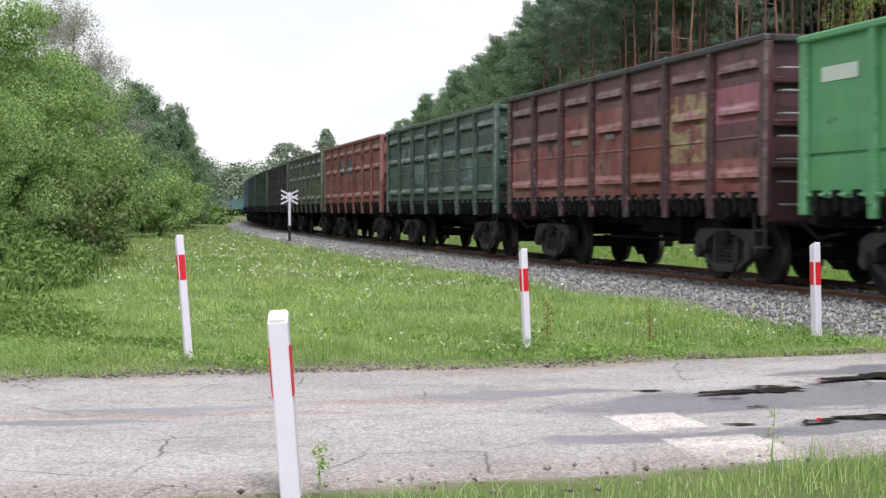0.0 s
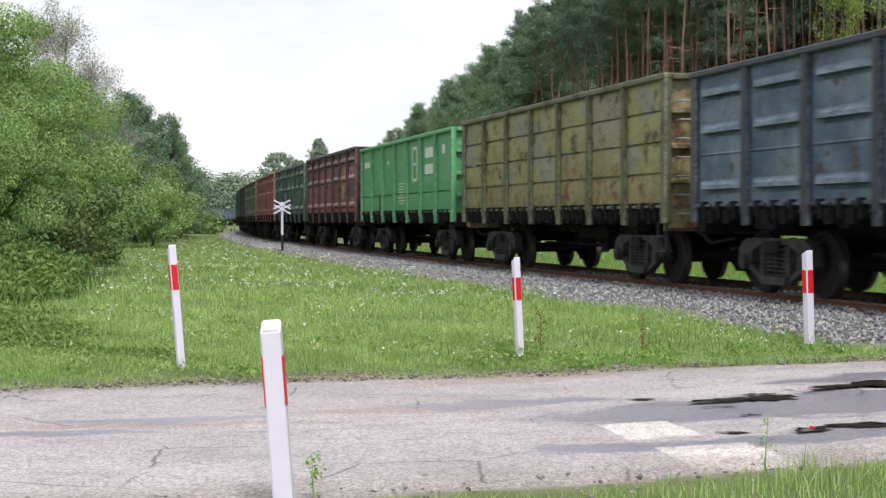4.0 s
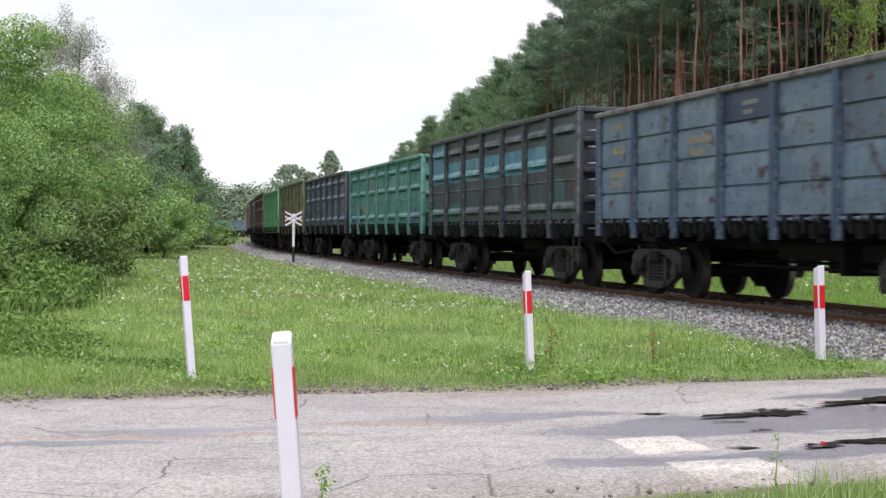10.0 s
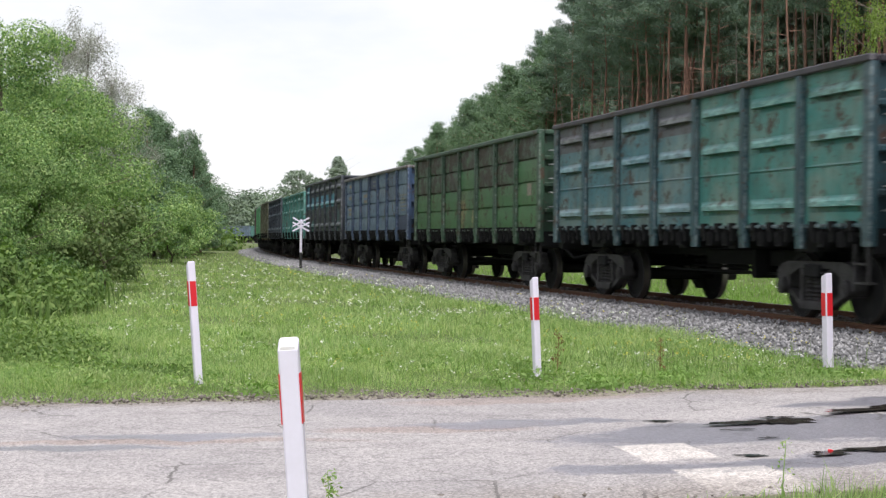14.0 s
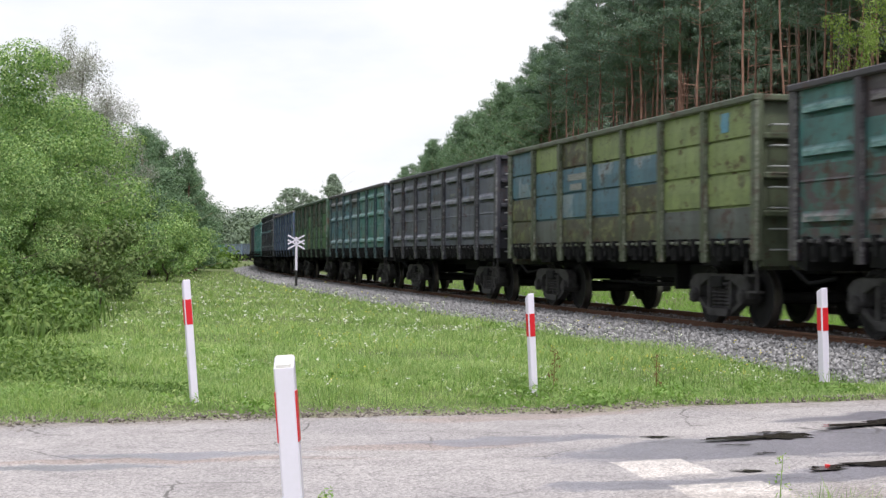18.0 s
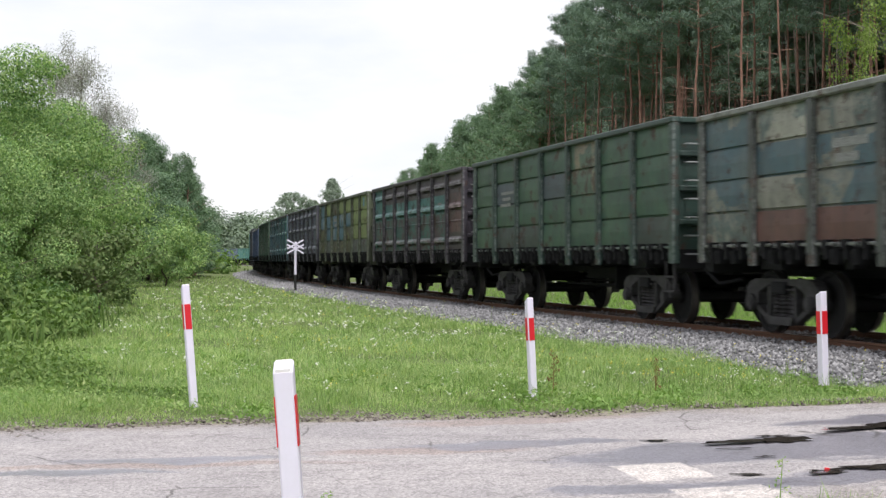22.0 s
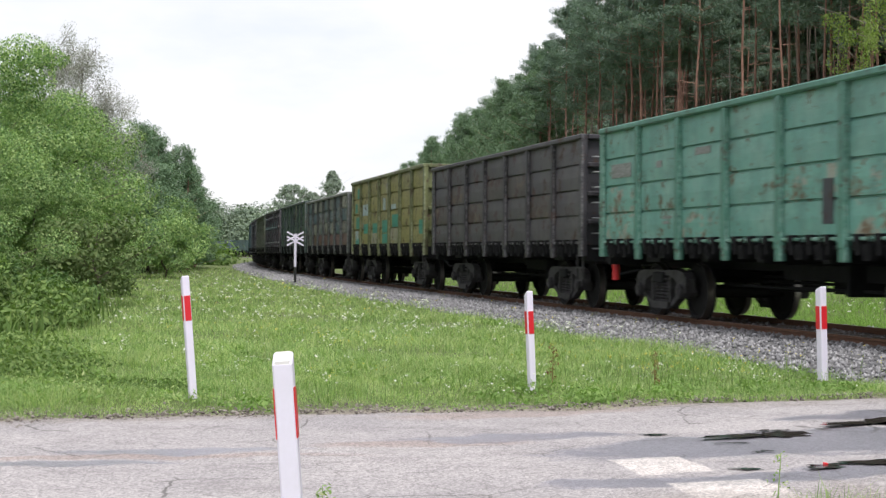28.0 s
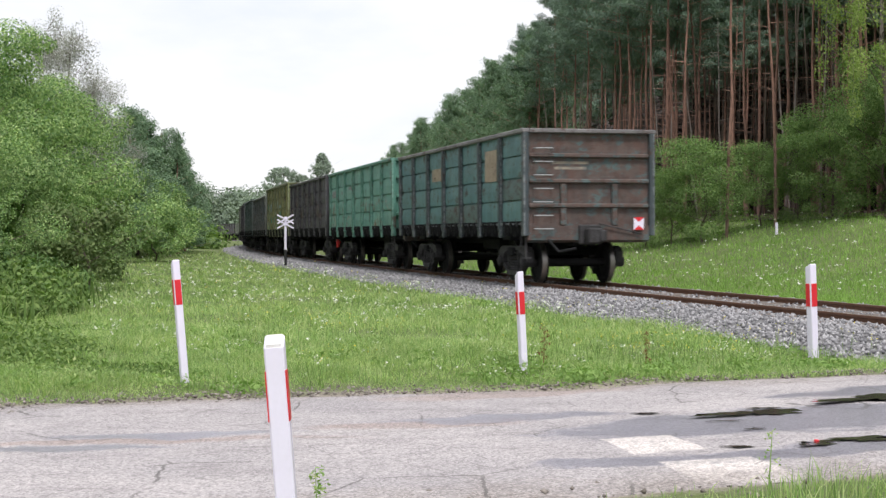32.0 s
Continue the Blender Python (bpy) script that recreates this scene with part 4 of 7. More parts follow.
P["moss"] = wagon_paint("paint_moss", (0.058, 0.170, 0.062), worn=(0.09, 0.18, 0.075), rust=0.65, dirt=0.3)
P["moss_rust"] = wagon_paint("paint_moss_rust", (0.050, 0.115, 0.055), rust=1.7, dirt=0.45, rust_color=(0.055, 0.030, 0.026))
P["moss_post"] = wagon_paint("paint_moss_post", (0.023, 0.066, 0.030), rust=0.5, dirt=0.4)
P["moss_pale"] = wagon_paint("paint_moss_pale", (0.065, 0.15, 0.06), rust=0.8, dirt=0.3, alt=(0.33, 0.27, 0.14), alt_much=0.8)
P["steel"] = wagon_paint("paint_steel", (0.062, 0.188, 0.220), worn=(0.17, 0.25, 0.26), wear=0.5, rust=0.55, dirt=0.4)
P["steel_green"] = wagon_paint("paint_steel_green", (0.046, 0.222, 0.192), worn=(0.18, 0.27, 0.24), wear=0.45, rust=0.5, dirt=0.35)
P["steel_post"] = wagon_paint("paint_steel_post", (0.019, 0.063, 0.072), rust=0.5, dirt=0.4)
P["steel_top"] = wagon_paint("paint_steel_top", (0.085, 0.092, 0.098), rust=0.7, dirt=0.4)
P["grey"] = wagon_paint("paint_grey", (0.098, 0.108, 0.145), worn=(0.16, 0.17, 0.21), rust=0.35, dirt=0.4)
P["grey_post"] = wagon_paint("paint_grey_post", (0.027, 0.028, 0.034), rust=0.3, dirt=0.4)
P["grey_bits"] = wagon_paint("paint_grey_bits", (0.066, 0.068, 0.082), rust=0.5, dirt=0.4, alt=(0.10, 0.14, 0.22), alt_much=0.6)
P["lime"] = wagon_paint("paint_lime", (0.205, 0.265, 0.085), worn=(0.25, 0.31, 0.12), rust=0.5, dirt=0.35)
P["lime_dark"] = wagon_paint("paint_lime_dark", (0.14, 0.155, 0.055), rust=0.7, dirt=0.5, blotchy=True, alt=(0.045, 0.042, 0.030), alt_much=1.25)
P["lime_post"] = wagon_paint("paint_lime_post", (0.062, 0.078, 0.036), rust=0.5, dirt=0.45)
P["lake"] = wagon_paint("paint_lake", (0.060, 0.145, 0.195), worn=(0.10, 0.19, 0.24), rust=0.3, dirt=0.35, alt=(0.26, 0.31, 0.34), alt_much=0.25)
P["lake_grey"] = wagon_paint("paint_lake_grey", (0.075, 0.085, 0.075), rust=0.5, dirt=0.45, alt=(0.05, 0.14, 0.16), alt_much=0.7)
P["brown"] = wagon_paint("paint_brown", (0.052, 0.040, 0.042), worn=(0.085, 0.06, 0.06), rust=0.5, dirt=0.45)
P["brown_post"] = wagon_paint("paint_brown_post", (0.024, 0.019, 0.022), rust=0.3, dirt=0.4)
P["brown_teal"] = wagon_paint("paint_brown_teal", (0.042, 0.160, 0.145), rust=0.5, dirt=0.4, alt=(0.16, 0.23, 0.22), alt_much=0.5)
P["brown_mix"] = wagon_paint("paint_brown_mix", (0.062, 0.042, 0.042), rust=0.6, dirt=0.4, blotchy=True, alt=(0.035, 0.13, 0.115), alt_much=1.05)
P["brown_red"] = wagon_paint("paint_brown_red", (0.12, 0.055, 0.048), rust=0.6, dirt=0.4, blotchy=True, alt=(0.06, 0.045, 0.045), alt_much=0.9)
P["fir"] = wagon_paint("paint_fir", (0.037, 0.090, 0.052), worn=(0.085, 0.15, 0.09), rust=0.35, dirt=0.45)
P["fir_post"] = wagon_paint("paint_fir_post", (0.020, 0.046, 0.030), rust=0.3, dirt=0.4)
P["fir_slate"] = wagon_paint("paint_fir_slate", (0.055, 0.075, 0.080), rust=0.3, dirt=0.4)
P["fir_pale"] = wagon_paint("paint_fir_pale", (0.06, 0.11, 0.065), rust=0.5, dirt=0.4, alt=(0.28, 0.22, 0.15), alt_much=1.1)
P["fir_soot"] = wagon_paint("paint_fir_soot", (0.038, 0.055, 0.042), rust=0.5, dirt=0.7)
P["cream"] = wagon_paint("paint_cream", (0.30, 0.30, 0.235), rust=0.5, dirt=0.4, alt=(0.10, 0.15, 0.15), alt_much=0.5)
P["cream_teal"] = wagon_paint("paint_cream_teal", (0.058, 0.112, 0.125), worn=(0.10, 0.14, 0.15), wear=0.5, rust=0.35, dirt=0.4, alt=(0.24, 0.235, 0.19), alt_much=0.6)
P["cream_mix"] = wagon_paint("paint_cream_mix", (0.22, 0.22, 0.17), rust=0.5, dirt=0.4, alt=(0.06, 0.10, 0.10), alt_much=0.8)
P["cream_brown"] = wagon_paint("paint_cream_brown", (0.105, 0.047, 0.032), rust=0.3, dirt=0.4)
P["cream_post"] = wagon_paint("paint_cream_post", (0.054, 0.063, 0.050), rust=0.5, dirt=0.45)
P["cream_rim"] = wagon_paint("paint_cream_rim", (0.17, 0.18, 0.15), rust=0.5, dirt=0.35)
P["yellow"] = wagon_paint("paint_yellow", (0.270, 0.250, 0.068), worn=(0.31, 0.28, 0.11), rust=0.55, dirt=0.28)
P["yellow_bits"] = wagon_paint("paint_yellow_bits", (0.260, 0.240, 0.080), rust=0.5, dirt=0.3, alt=(0.33, 0.33, 0.30), alt_much=0.65)
P["yellow_post"] = wagon_paint("paint_yellow_post", (0.123, 0.139, 0.045), rust=0.4, dirt=0.35)
P["turquoise"] = wagon_paint("paint_turquoise", (0.022, 0.235, 0.165), rust=0.1, dirt=0.2)
P["pale_sky"] = wagon_paint("paint_pale_sky", (0.33, 0.42, 0.42), rust=0.3, dirt=0.25)
P["coal"] = wagon_paint("paint_coal", (0.062, 0.057, 0.064), worn=(0.105, 0.095, 0.098), rust=0.5, dirt=0.45)
P["coal_rust"] = wagon_paint("paint_coal_rust", (0.060, 0.050, 0.045), rust=0.9, dirt=0.5, blotchy=True, alt=(0.15, 0.10, 0.075), alt_much=0.5)
P["coal_post"] = wagon_paint("paint_coal_post", (0.026, 0.024, 0.024), rust=0.4, dirt=0.4)
P["mint"] = wagon_paint("paint_mint", (0.135, 0.325, 0.258), worn=(0.24, 0.42, 0.36), rust=0.25, dirt=0.22, rust_color=(0.13, 0.075, 0.035))
P["mint_rust"] = wagon_paint("paint_mint_rust", (0.132, 0.318, 0.250), rust=0.7, dirt=0.25, rust_color=(0.16, 0.085, 0.04), blotchy=True, alt=(0.33, 0.32, 0.27), alt_much=0.45)
P["mint_post"] = wagon_paint("paint_mint_post", (0.072, 0.205, 0.145), rust=0.3, dirt=0.25)
P["sea"] = wagon_paint("paint_sea", (0.088, 0.205, 0.205), worn=(0.15, 0.27, 0.26), rust=0.4, dirt=0.35)
P["sea_post"] = wagon_paint("paint_sea_post", (0.033, 0.048, 0.048), rust=0.5, dirt=0.4)
P["sea_rust"] = wagon_paint("paint_sea_rust", (0.085, 0.14, 0.125), rust=0.9, dirt=0.4)
P["sea_pale"] = wagon_paint("paint_sea_pale", (0.33, 0.25, 0.16), rust=0.3, dirt=0.3)
P["sea_end"] = wagon_paint("paint_sea_end", (0.065, 0.100, 0.092), rust=1.1, dirt=0.45, rust_color=(0.10, 0.055, 0.045), blotchy=True, alt=(0.11, 0.065, 0.052), alt_much=1.25)
P["darkgreen"] = wagon_paint("paint_darkgreen", (0.042, 0.092, 0.068), worn=(0.10, 0.16, 0.13), wear=0.5, rust=0.4, dirt=0.4)
P["darkgreen_pale"] = wagon_paint("paint_darkgreen_pale", (0.15, 0.22, 0.21), rust=0.4, dirt=0.4, alt=(0.045, 0.09, 0.07), alt_much=0.9)
P["brick"] = wagon_paint("paint_brick", (0.26, 0.068, 0.056), worn=(0.36, 0.16, 0.14), wear=0.4, rust=0.4, dirt=0.4)
P["khaki"] = wagon_paint("paint_khaki", (0.105, 0.125, 0.080), worn=(0.16, 0.18, 0.13), rust=0.4, dirt=0.4)
P["petrol"] = wagon_paint("paint_petrol", (0.022, 0.075, 0.065), rust=0.3, dirt=0.4)


def fill(bays, courses, key):
    return {(b, c): P[key] for b in bays for c in courses}


def lines(x, z, n, w, h=0.045, gap=0.09, m="white"):
    """Rows of lettering too small to read, as plain bars."""
    return [(x + (0.07 * ((i * 7) % 3) - 0.07), z - i * gap, w * (1 - 0.18 * ((i * 5) % 3)), h, M[m]) for i in range(n)]


BAY_X = [6.36 - 12.72 / 7 * (i + 0.5) for i in range(7)]


def ring_mark(x, z, w, h, m="white"):
    """A plain oblong ring, where a company's sign is painted."""
    t = 0.09
    return [(x, z + h / 2, w - 0.1, t, M[m]), (x, z - h / 2, w - 0.1, t, M[m]), (x - w / 2, z, t, h - 0.05, M[m]), (x + w / 2, z, t, h - 0.05, M[m]), (x, z, w * 0.4, 0.09, M[m])]


SPEC = {}
SPEC[0] = dict(body="red", trim="red_dark", style="ribbed", grow=0.15, rim="brown_post", ends="red_dark",
            patches={**fill(range(7), (3,), "red_grey"), **fill((0, 1), (2,), "red_grey"), **fill((6,), (2,), "red_pink"), **fill((4,), (0, 1), "red_orange"), **fill((5,), (1, 2), "pale_yellow"), **fill((4,), (2,), "red_grey"), **fill((6,), (1,), "red_grey")},
            marks=lines(BAY_X[2], 2.66, 2, 0.9, 0.10, 0.2) + lines(BAY_X[3], 2.7, 2, 0.7, 0.09, 0.2), label="rust-red ribbed open-top freight wagon with faded pink and yellow patches")
SPEC[1] = dict(body="green", style="plain", grow=-0.02, marks=ring_mark(BAY_X[4], 2.72, 0.62, 0.92, "fresh") + [(BAY_X[5], 2.98, 0.95, 0.28, M["fresh"]), (BAY_X[5], 2.52, 0.95, 0.28, M["fresh"]), (BAY_X[6] + 0.1, 3.0, 0.32, 0.24, M["fresh"]), (BAY_X[0], 2.95, 0.95, 0.20, M["fresh"]), (BAY_X[2] + 0.15, 2.9, 0.25, 0.11, M["fresh"]), (BAY_X[1] - 0.35, 1.66, 0.42, 0.52, P["navy_post"])] + lines(BAY_X[3], 2.20, 8, 0.95, 0.03, 0.085, "fresh"), label="clean bright green open-top freight wagon with white markings")
SPEC[2] = dict(body="olive", trim="olive_post", grow=0.03, ends="olive_rust", patches={**fill(range(7), (0,), "olive_rust"), **fill((4, 5), (0, 1), "olive_rust"), **fill((5,), (2, 3), "olive_pale")}, marks=lines(BAY_X[0], 2.6, 2, 0.6, 0.08, 0.16, "white"), label="olive-yellow open-top freight wagon with rusty lower sides")
SPEC[3] = dict(body="navy", trim="navy_post", style="ribbed", grow=-0.08, marks=lines(BAY_X[3], 2.5, 3, 0.8, 0.07, 0.14) + lines(BAY_X[5], 2.3, 2, 0.5, 0.06, 0.13), label="dark slate-blue ribbed open-top freight wagon")
SPEC[4] = dict(body="teal", trim="teal", style="ribbed", grow=-0.14, patches={**fill((0,), (2, 3), "teal_dab"), **fill((1, 2), (1, 2), "teal_dab"), **fill((0,), (0,), "teal_blue"), **fill((6,), (0,), "teal_blue")}, marks=[(BAY_X[1] + 0.45, 1.68, 0.45, 0.5, P["maroon_dark"])] + lines(BAY_X[2], 2.9, 3, 1.0, 0.10, 0.17), label="turquoise ribbed open-top freight wagon with scuffed paint")
SPEC[5] = dict(body="dark", trim="dark_post", style="ribbed", grow=0.11, patches={**fill(range(6), (2,), "sky_blue"), **fill((0,), (3,), "sky_blue"), **fill((0, 1), (0,), "deep_teal"), **fill((1, 4, 5, 6), (1,), "sky_bits"), **fill((5, 6), (0,), "sky_bits")}, marks=lines(BAY_X[2], 2.72, 3, 0.9, 0.06, 0.13), label="dark grey ribbed open-top freight wagon with light blue panels")
SPEC[6] = dict(body="blue", trim="blue_post", grow=-0.13, rim="rim_grey", patches={**fill((5,), (2, 3), "blue_pale"), **fill((3,), (3,), "blue_navy"), **fill((6,), (0,), "blue_navy")}, marks=lines(BAY_X[0], 3.1, 1, 0.5, 0.13, 0.2, "pale") + lines(BAY_X[0], 2.65, 1, 0.6, 0.14, 0.2, "pale") + lines(BAY_X[0], 2.2, 2, 0.8, 0.10, 0.17, "pale") + lines(BAY_X[2], 2.65, 2, 0.9, 0.12, 0.2, "pale") + lines(BAY_X[6], 2.5, 5, 1.1, 0.06, 0.12) + lines(BAY_X[3], 3.1, 2, 0.5, 0.07, 0.14), label="grey-blue open-top freight wagon with pale painted marks")
SPEC[7] = dict(body="moss", trim="moss_post", patches={**fill(range(7), (3,), "moss_rust"), **fill((0, 1, 2, 4, 5), (2,), "moss_rust"), **fill((3,), (0, 1), "moss_pale")}, marks=[(BAY_X[6] - 0.1, 2.25, 0.35, 0.28, M["pale"])], label="green open-top freight wagon with rust along the top")
SPEC[8] = dict(body="steel", trim="steel_post", style="ribbed", patches={**fill((0, 1, 3), (3,), "steel_top"), **fill((4, 5, 6), (0, 1, 2, 3), "steel_green")}, rim="brown_post", label="blue-green ribbed open-top freight wagon, dented and streaked")
SPEC[9] = dict(body="grey", trim="grey_post", style="ribbed", patches=fill((1, 3, 5), (2,), "grey_bits"), marks=lines(BAY_X[4], 2.75, 3, 0.5, 0.06, 0.12), label="dark blue-grey ribbed open-top freight wagon")
SPEC[10] = dict(body="lime", trim="lime_post", ends="lime_post", patches={**fill((0,), (2, 3), "lake"), **fill(range(1, 5), (2,), "lake"), **fill((1, 2, 3), (1,), "lake"), **fill((0, 4), (1, 0), "lime_dark"), **fill((2, 3, 5, 6), (0,), "lime_dark"), **fill((1,), (0,), "lake_grey"), **fill((5, 6), (0,), "lake_grey"), **fill((2,), (3,), "lime_dark")}, marks=lines(BAY_X[2], 2.72, 2, 1.1, 0.13, 0.2) + [(BAY_X[6] + 0.2, 3.2, 0.28, 0.3, P["sky_blue"])], label="yellow-green open-top freight wagon with blue painted fields")
SPEC[11] = dict(body="brown", trim="brown_post", style="ribbed", patches={**fill(range(6), (2,), "brown_teal"), **fill(range(6), (0, 1), "brown_mix"), **fill((0,), (3,), "brown_teal"), **fill((6,), (1, 2), "brown_red")}, marks=[(BAY_X[5] + 0.1, 2.66, 0.42, 0.1, M["white"]), (BAY_X[4], 2.6, 0.4, 0.09, M["white"]), (-6.2, 3.1, 0.2, 0.22, M["white"])], label="black-brown ribbed open-top freight wagon with teal paint fields")
SPEC[12] = dict(body="fir", trim="fir_post", patches={**fill((1, 3), (2,), "fir_slate"), **fill((4,), (2, 3), "fir_pale"), **fill((1, 2, 6), (0,), "fir_soot")}, marks=lines(BAY_X[1], 2.68, 3, 1.0, 0.07, 0.14), label="dull green open-top freight wagon, sooty below")
SPEC[13] = dict(body="cream", trim="cream_post", rim="cream_rim", grow=-0.11, patches={**fill(range(7), (2,), "cream_teal"), **fill((0, 3, 5), (3,), "cream_teal"), **fill((0, 2, 5), (1,), "cream_teal"), **fill((1, 3, 6), (1,), "cream_mix"), **fill(range(1, 7), (0,), "cream_brown"), **fill((2, 4), (3,), "cream_mix"), **fill((0,), (0,), "cream_mix")}, marks=lines(BAY_X[2], 2.68, 2, 0.9, 0.12, 0.2) + lines(BAY_X[4], 2.75, 3, 0.9, 0.06, 0.12) + ring_mark(BAY_X[5], 2.55, 0.6, 0.6), label="patchy cream, teal and brown open-top freight wagon")
SPEC[14] = dict(body="yellow", trim="yellow_post", grow=0.17, patches={**fill((3, 5), (3,), "yellow_bits"), **fill((6, 4, 2), (0,), "yellow_bits"), **fill((1, 3), (1,), "yellow_bits")},
             marks=[(BAY_X[0] - 0.25, 3.25, 0.5, 0.36, P["turquoise"]), (BAY_X[0] + 0.2, 2.72, 0.45, 0.34, P["turquoise"]), (BAY_X[0] - 0.1, 2.18, 0.7, 0.42, P["turquoise"]), (BAY_X[0], 1.50, 0.8, 0.2, P["turquoise"]), (BAY_X[0] + 0.1, 1.72, 0.6, 0.34, P["pale_sky"]), (BAY_X[1], 2.62, 1.35, 0.4, P["pale_sky"]),
                    (BAY_X[1], 1.95, 0.9, 0.34, P["turquoise"]), (BAY_X[2], 1.95, 0.85, 0.34, P["turquoise"]), (BAY_X[3], 1.98, 0.9, 0.42, P["turquoise"]), (BAY_X[3], 1.58, 0.85, 0.32, P["turquoise"]), (BAY_X[4] - 0.1, 2.14, 1.2, 0.4, P["turquoise"]), (BAY_X[6] - 0.35, 1.88, 0.55, 0.42, P["turquoise"]), (BAY_X[3] + 0.1, 2.72, 0.4, 0.4, P["pale_sky"]), (BAY_X[4] + 0.3, 2.6, 0.8, 0.16, P["pale_sky"])],
             label="mustard-yellow open-top freight wagon with turquoise spots")
SPEC[15] = dict(body="coal", trim="coal_post", grow=-0.04, patches={**fill((1, 3, 4), (2,), "coal_rust"), **fill((0, 2, 5), (1,), "coal_rust")}, label="sooty black-brown open-top freight wagon")
SPEC[16] = dict(body="mint", trim="mint_post", grow=-0.04, patches={**fill((0,), (0, 1), "mint_rust"), **fill((2,), (0,), "mint_rust"), **fill((4, 5, 6), (1,), "mint_rust"), **fill((5,), (0,), "mint_rust")}, marks=[(BAY_X[0], 2.66, 1.0, 0.26, M["white"]), (-6.0, 2.95, 0.3, 0.3, M["white"]), (BAY_X[4] - 0.45, 1.85, 0.3, 0.62, P["grey_post"]), (BAY_X[2], 2.8, 0.6, 0.12, M["white"]), (BAY_X[1], 2.68, 0.25, 0.12, M["white"])] + lines(BAY_X[1] - 0.3, 1.75, 2, 0.4, 0.05), label="mint-green open-top freight wagon with rust spots")
SPEC[17] = dict(body="sea", trim="sea_post", grow=-0.10, rim="rim_grey", ends="sea_end", patches={**fill((3, 4), (0,), "sea_rust"), **fill((6,), (1,), "sea_rust")}, marks=[(BAY_X[5], 2.72, 1.0, 0.74, P["sea_pale"]), (BAY_X[2], 2.72, 1.0, 0.34, P["sea_pale"]), (-6.32, 2.95, 0.28, 0.34, P["sea_pale"])], label="sea-green open-top freight wagon at the train's end, rusty end wall")
SPEC[-1] = dict(body="darkgreen", trim="darkgreen", style="ribbed", grow=0.09, patches={**fill((1, 3, 4), (2,), "darkgreen_pale"), **fill((6,), (3,), "darkgreen_pale"), **fill((2, 5), (1,), "darkgreen_pale")}, label="dark green ribbed open-top freight wagon with pale patches")
SPEC[-2] = dict(body="brick", trim="brick", style="ribbed", grow=0.09, patches=fill((2, 3), (2,), "darkgreen_pale"), label="brick-red ribbed open-top freight wagon")
SPEC[-3] = dict(body="khaki", trim="khaki", style="ribbed", grow=0.05, label="khaki-grey ribbed open-top freight wagon")
SPEC[-4] = dict(body="coal", trim="coal_post", label="sooty black open-top freight wagon")
SPEC[-5] = dict(body="moss", trim="moss_post", label="moss-green open-top freight wagon")
SPEC[-6] = dict(body="petrol", trim="petrol", label="dark petrol-green open-top freight wagon")
AHEAD = (("blue", "weathered blue open-top freight wagon"), ("navy", "dark slate-blue open-top freight wagon"), ("blue", "weathered blue open-top freight wagon"), ("teal", "turquoise open-top freight wagon"))
CARS = {}
for k in range(-27, 18):
    key, label = AHEAD[k % 4]
    spec = SPEC.get(k, dict(body=key, label=label))
    more = {q: P[spec[q]] for q in ("trim", "rim", "ends") if q in spec}
    CARS[k] = build_car(spec["label"], P[spec["body"]], patches=spec.get("patches"), style=spec.get("style", "seamed"), marks=spec.get("marks", ()), grow=spec.get("grow", 0.0), **more)

# the red and white plate that closes the train, and bare rungs of paint on the last end wall
tail = CARS[17]
plate = part("tail_plate", boxes((-HALF - 0.03, -HALF - 0.012, -1.26, -1.02, 1.20, 1.48)), M["post_white"], tail, "white end-of-train plate with red triangles")
bm = bmesh.new()
for zz in (1.20, 1.48):
    mid = 1.34
    a = [bm.verts.new((-HALF - 0.034, y, z)) for y, z in ((-1.26, zz), (-1.02, zz), (-1.14, mid + (zz - mid) * 0.25))]
    bm.faces.new(a)
part("red_triangles", bm, M["post_red"], plate)
part("faded_lettering", boxes((-HALF + 0.096, -HALF + 0.102, 0.0, 0.85, 2.66, 2.72), (-HALF + 0.096, -HALF + 0.102, 0.05, 0.80, 2.54, 2.60)), M["pale"], tail)
bm = bmesh.new()
rod(bm, (HALF + 0.02, 1.18, 0.62), (HALF + 0.02, 1.18, 0.98), 0.075, n=10)
rod(bm, (HALF + 0.02, 1.18, 0.78), (HALF + 0.14, 1.10, 0.80), 0.04, n=8)
part("red_valve", bm, M["post_red"], CARS[16], "red painted brake valve")


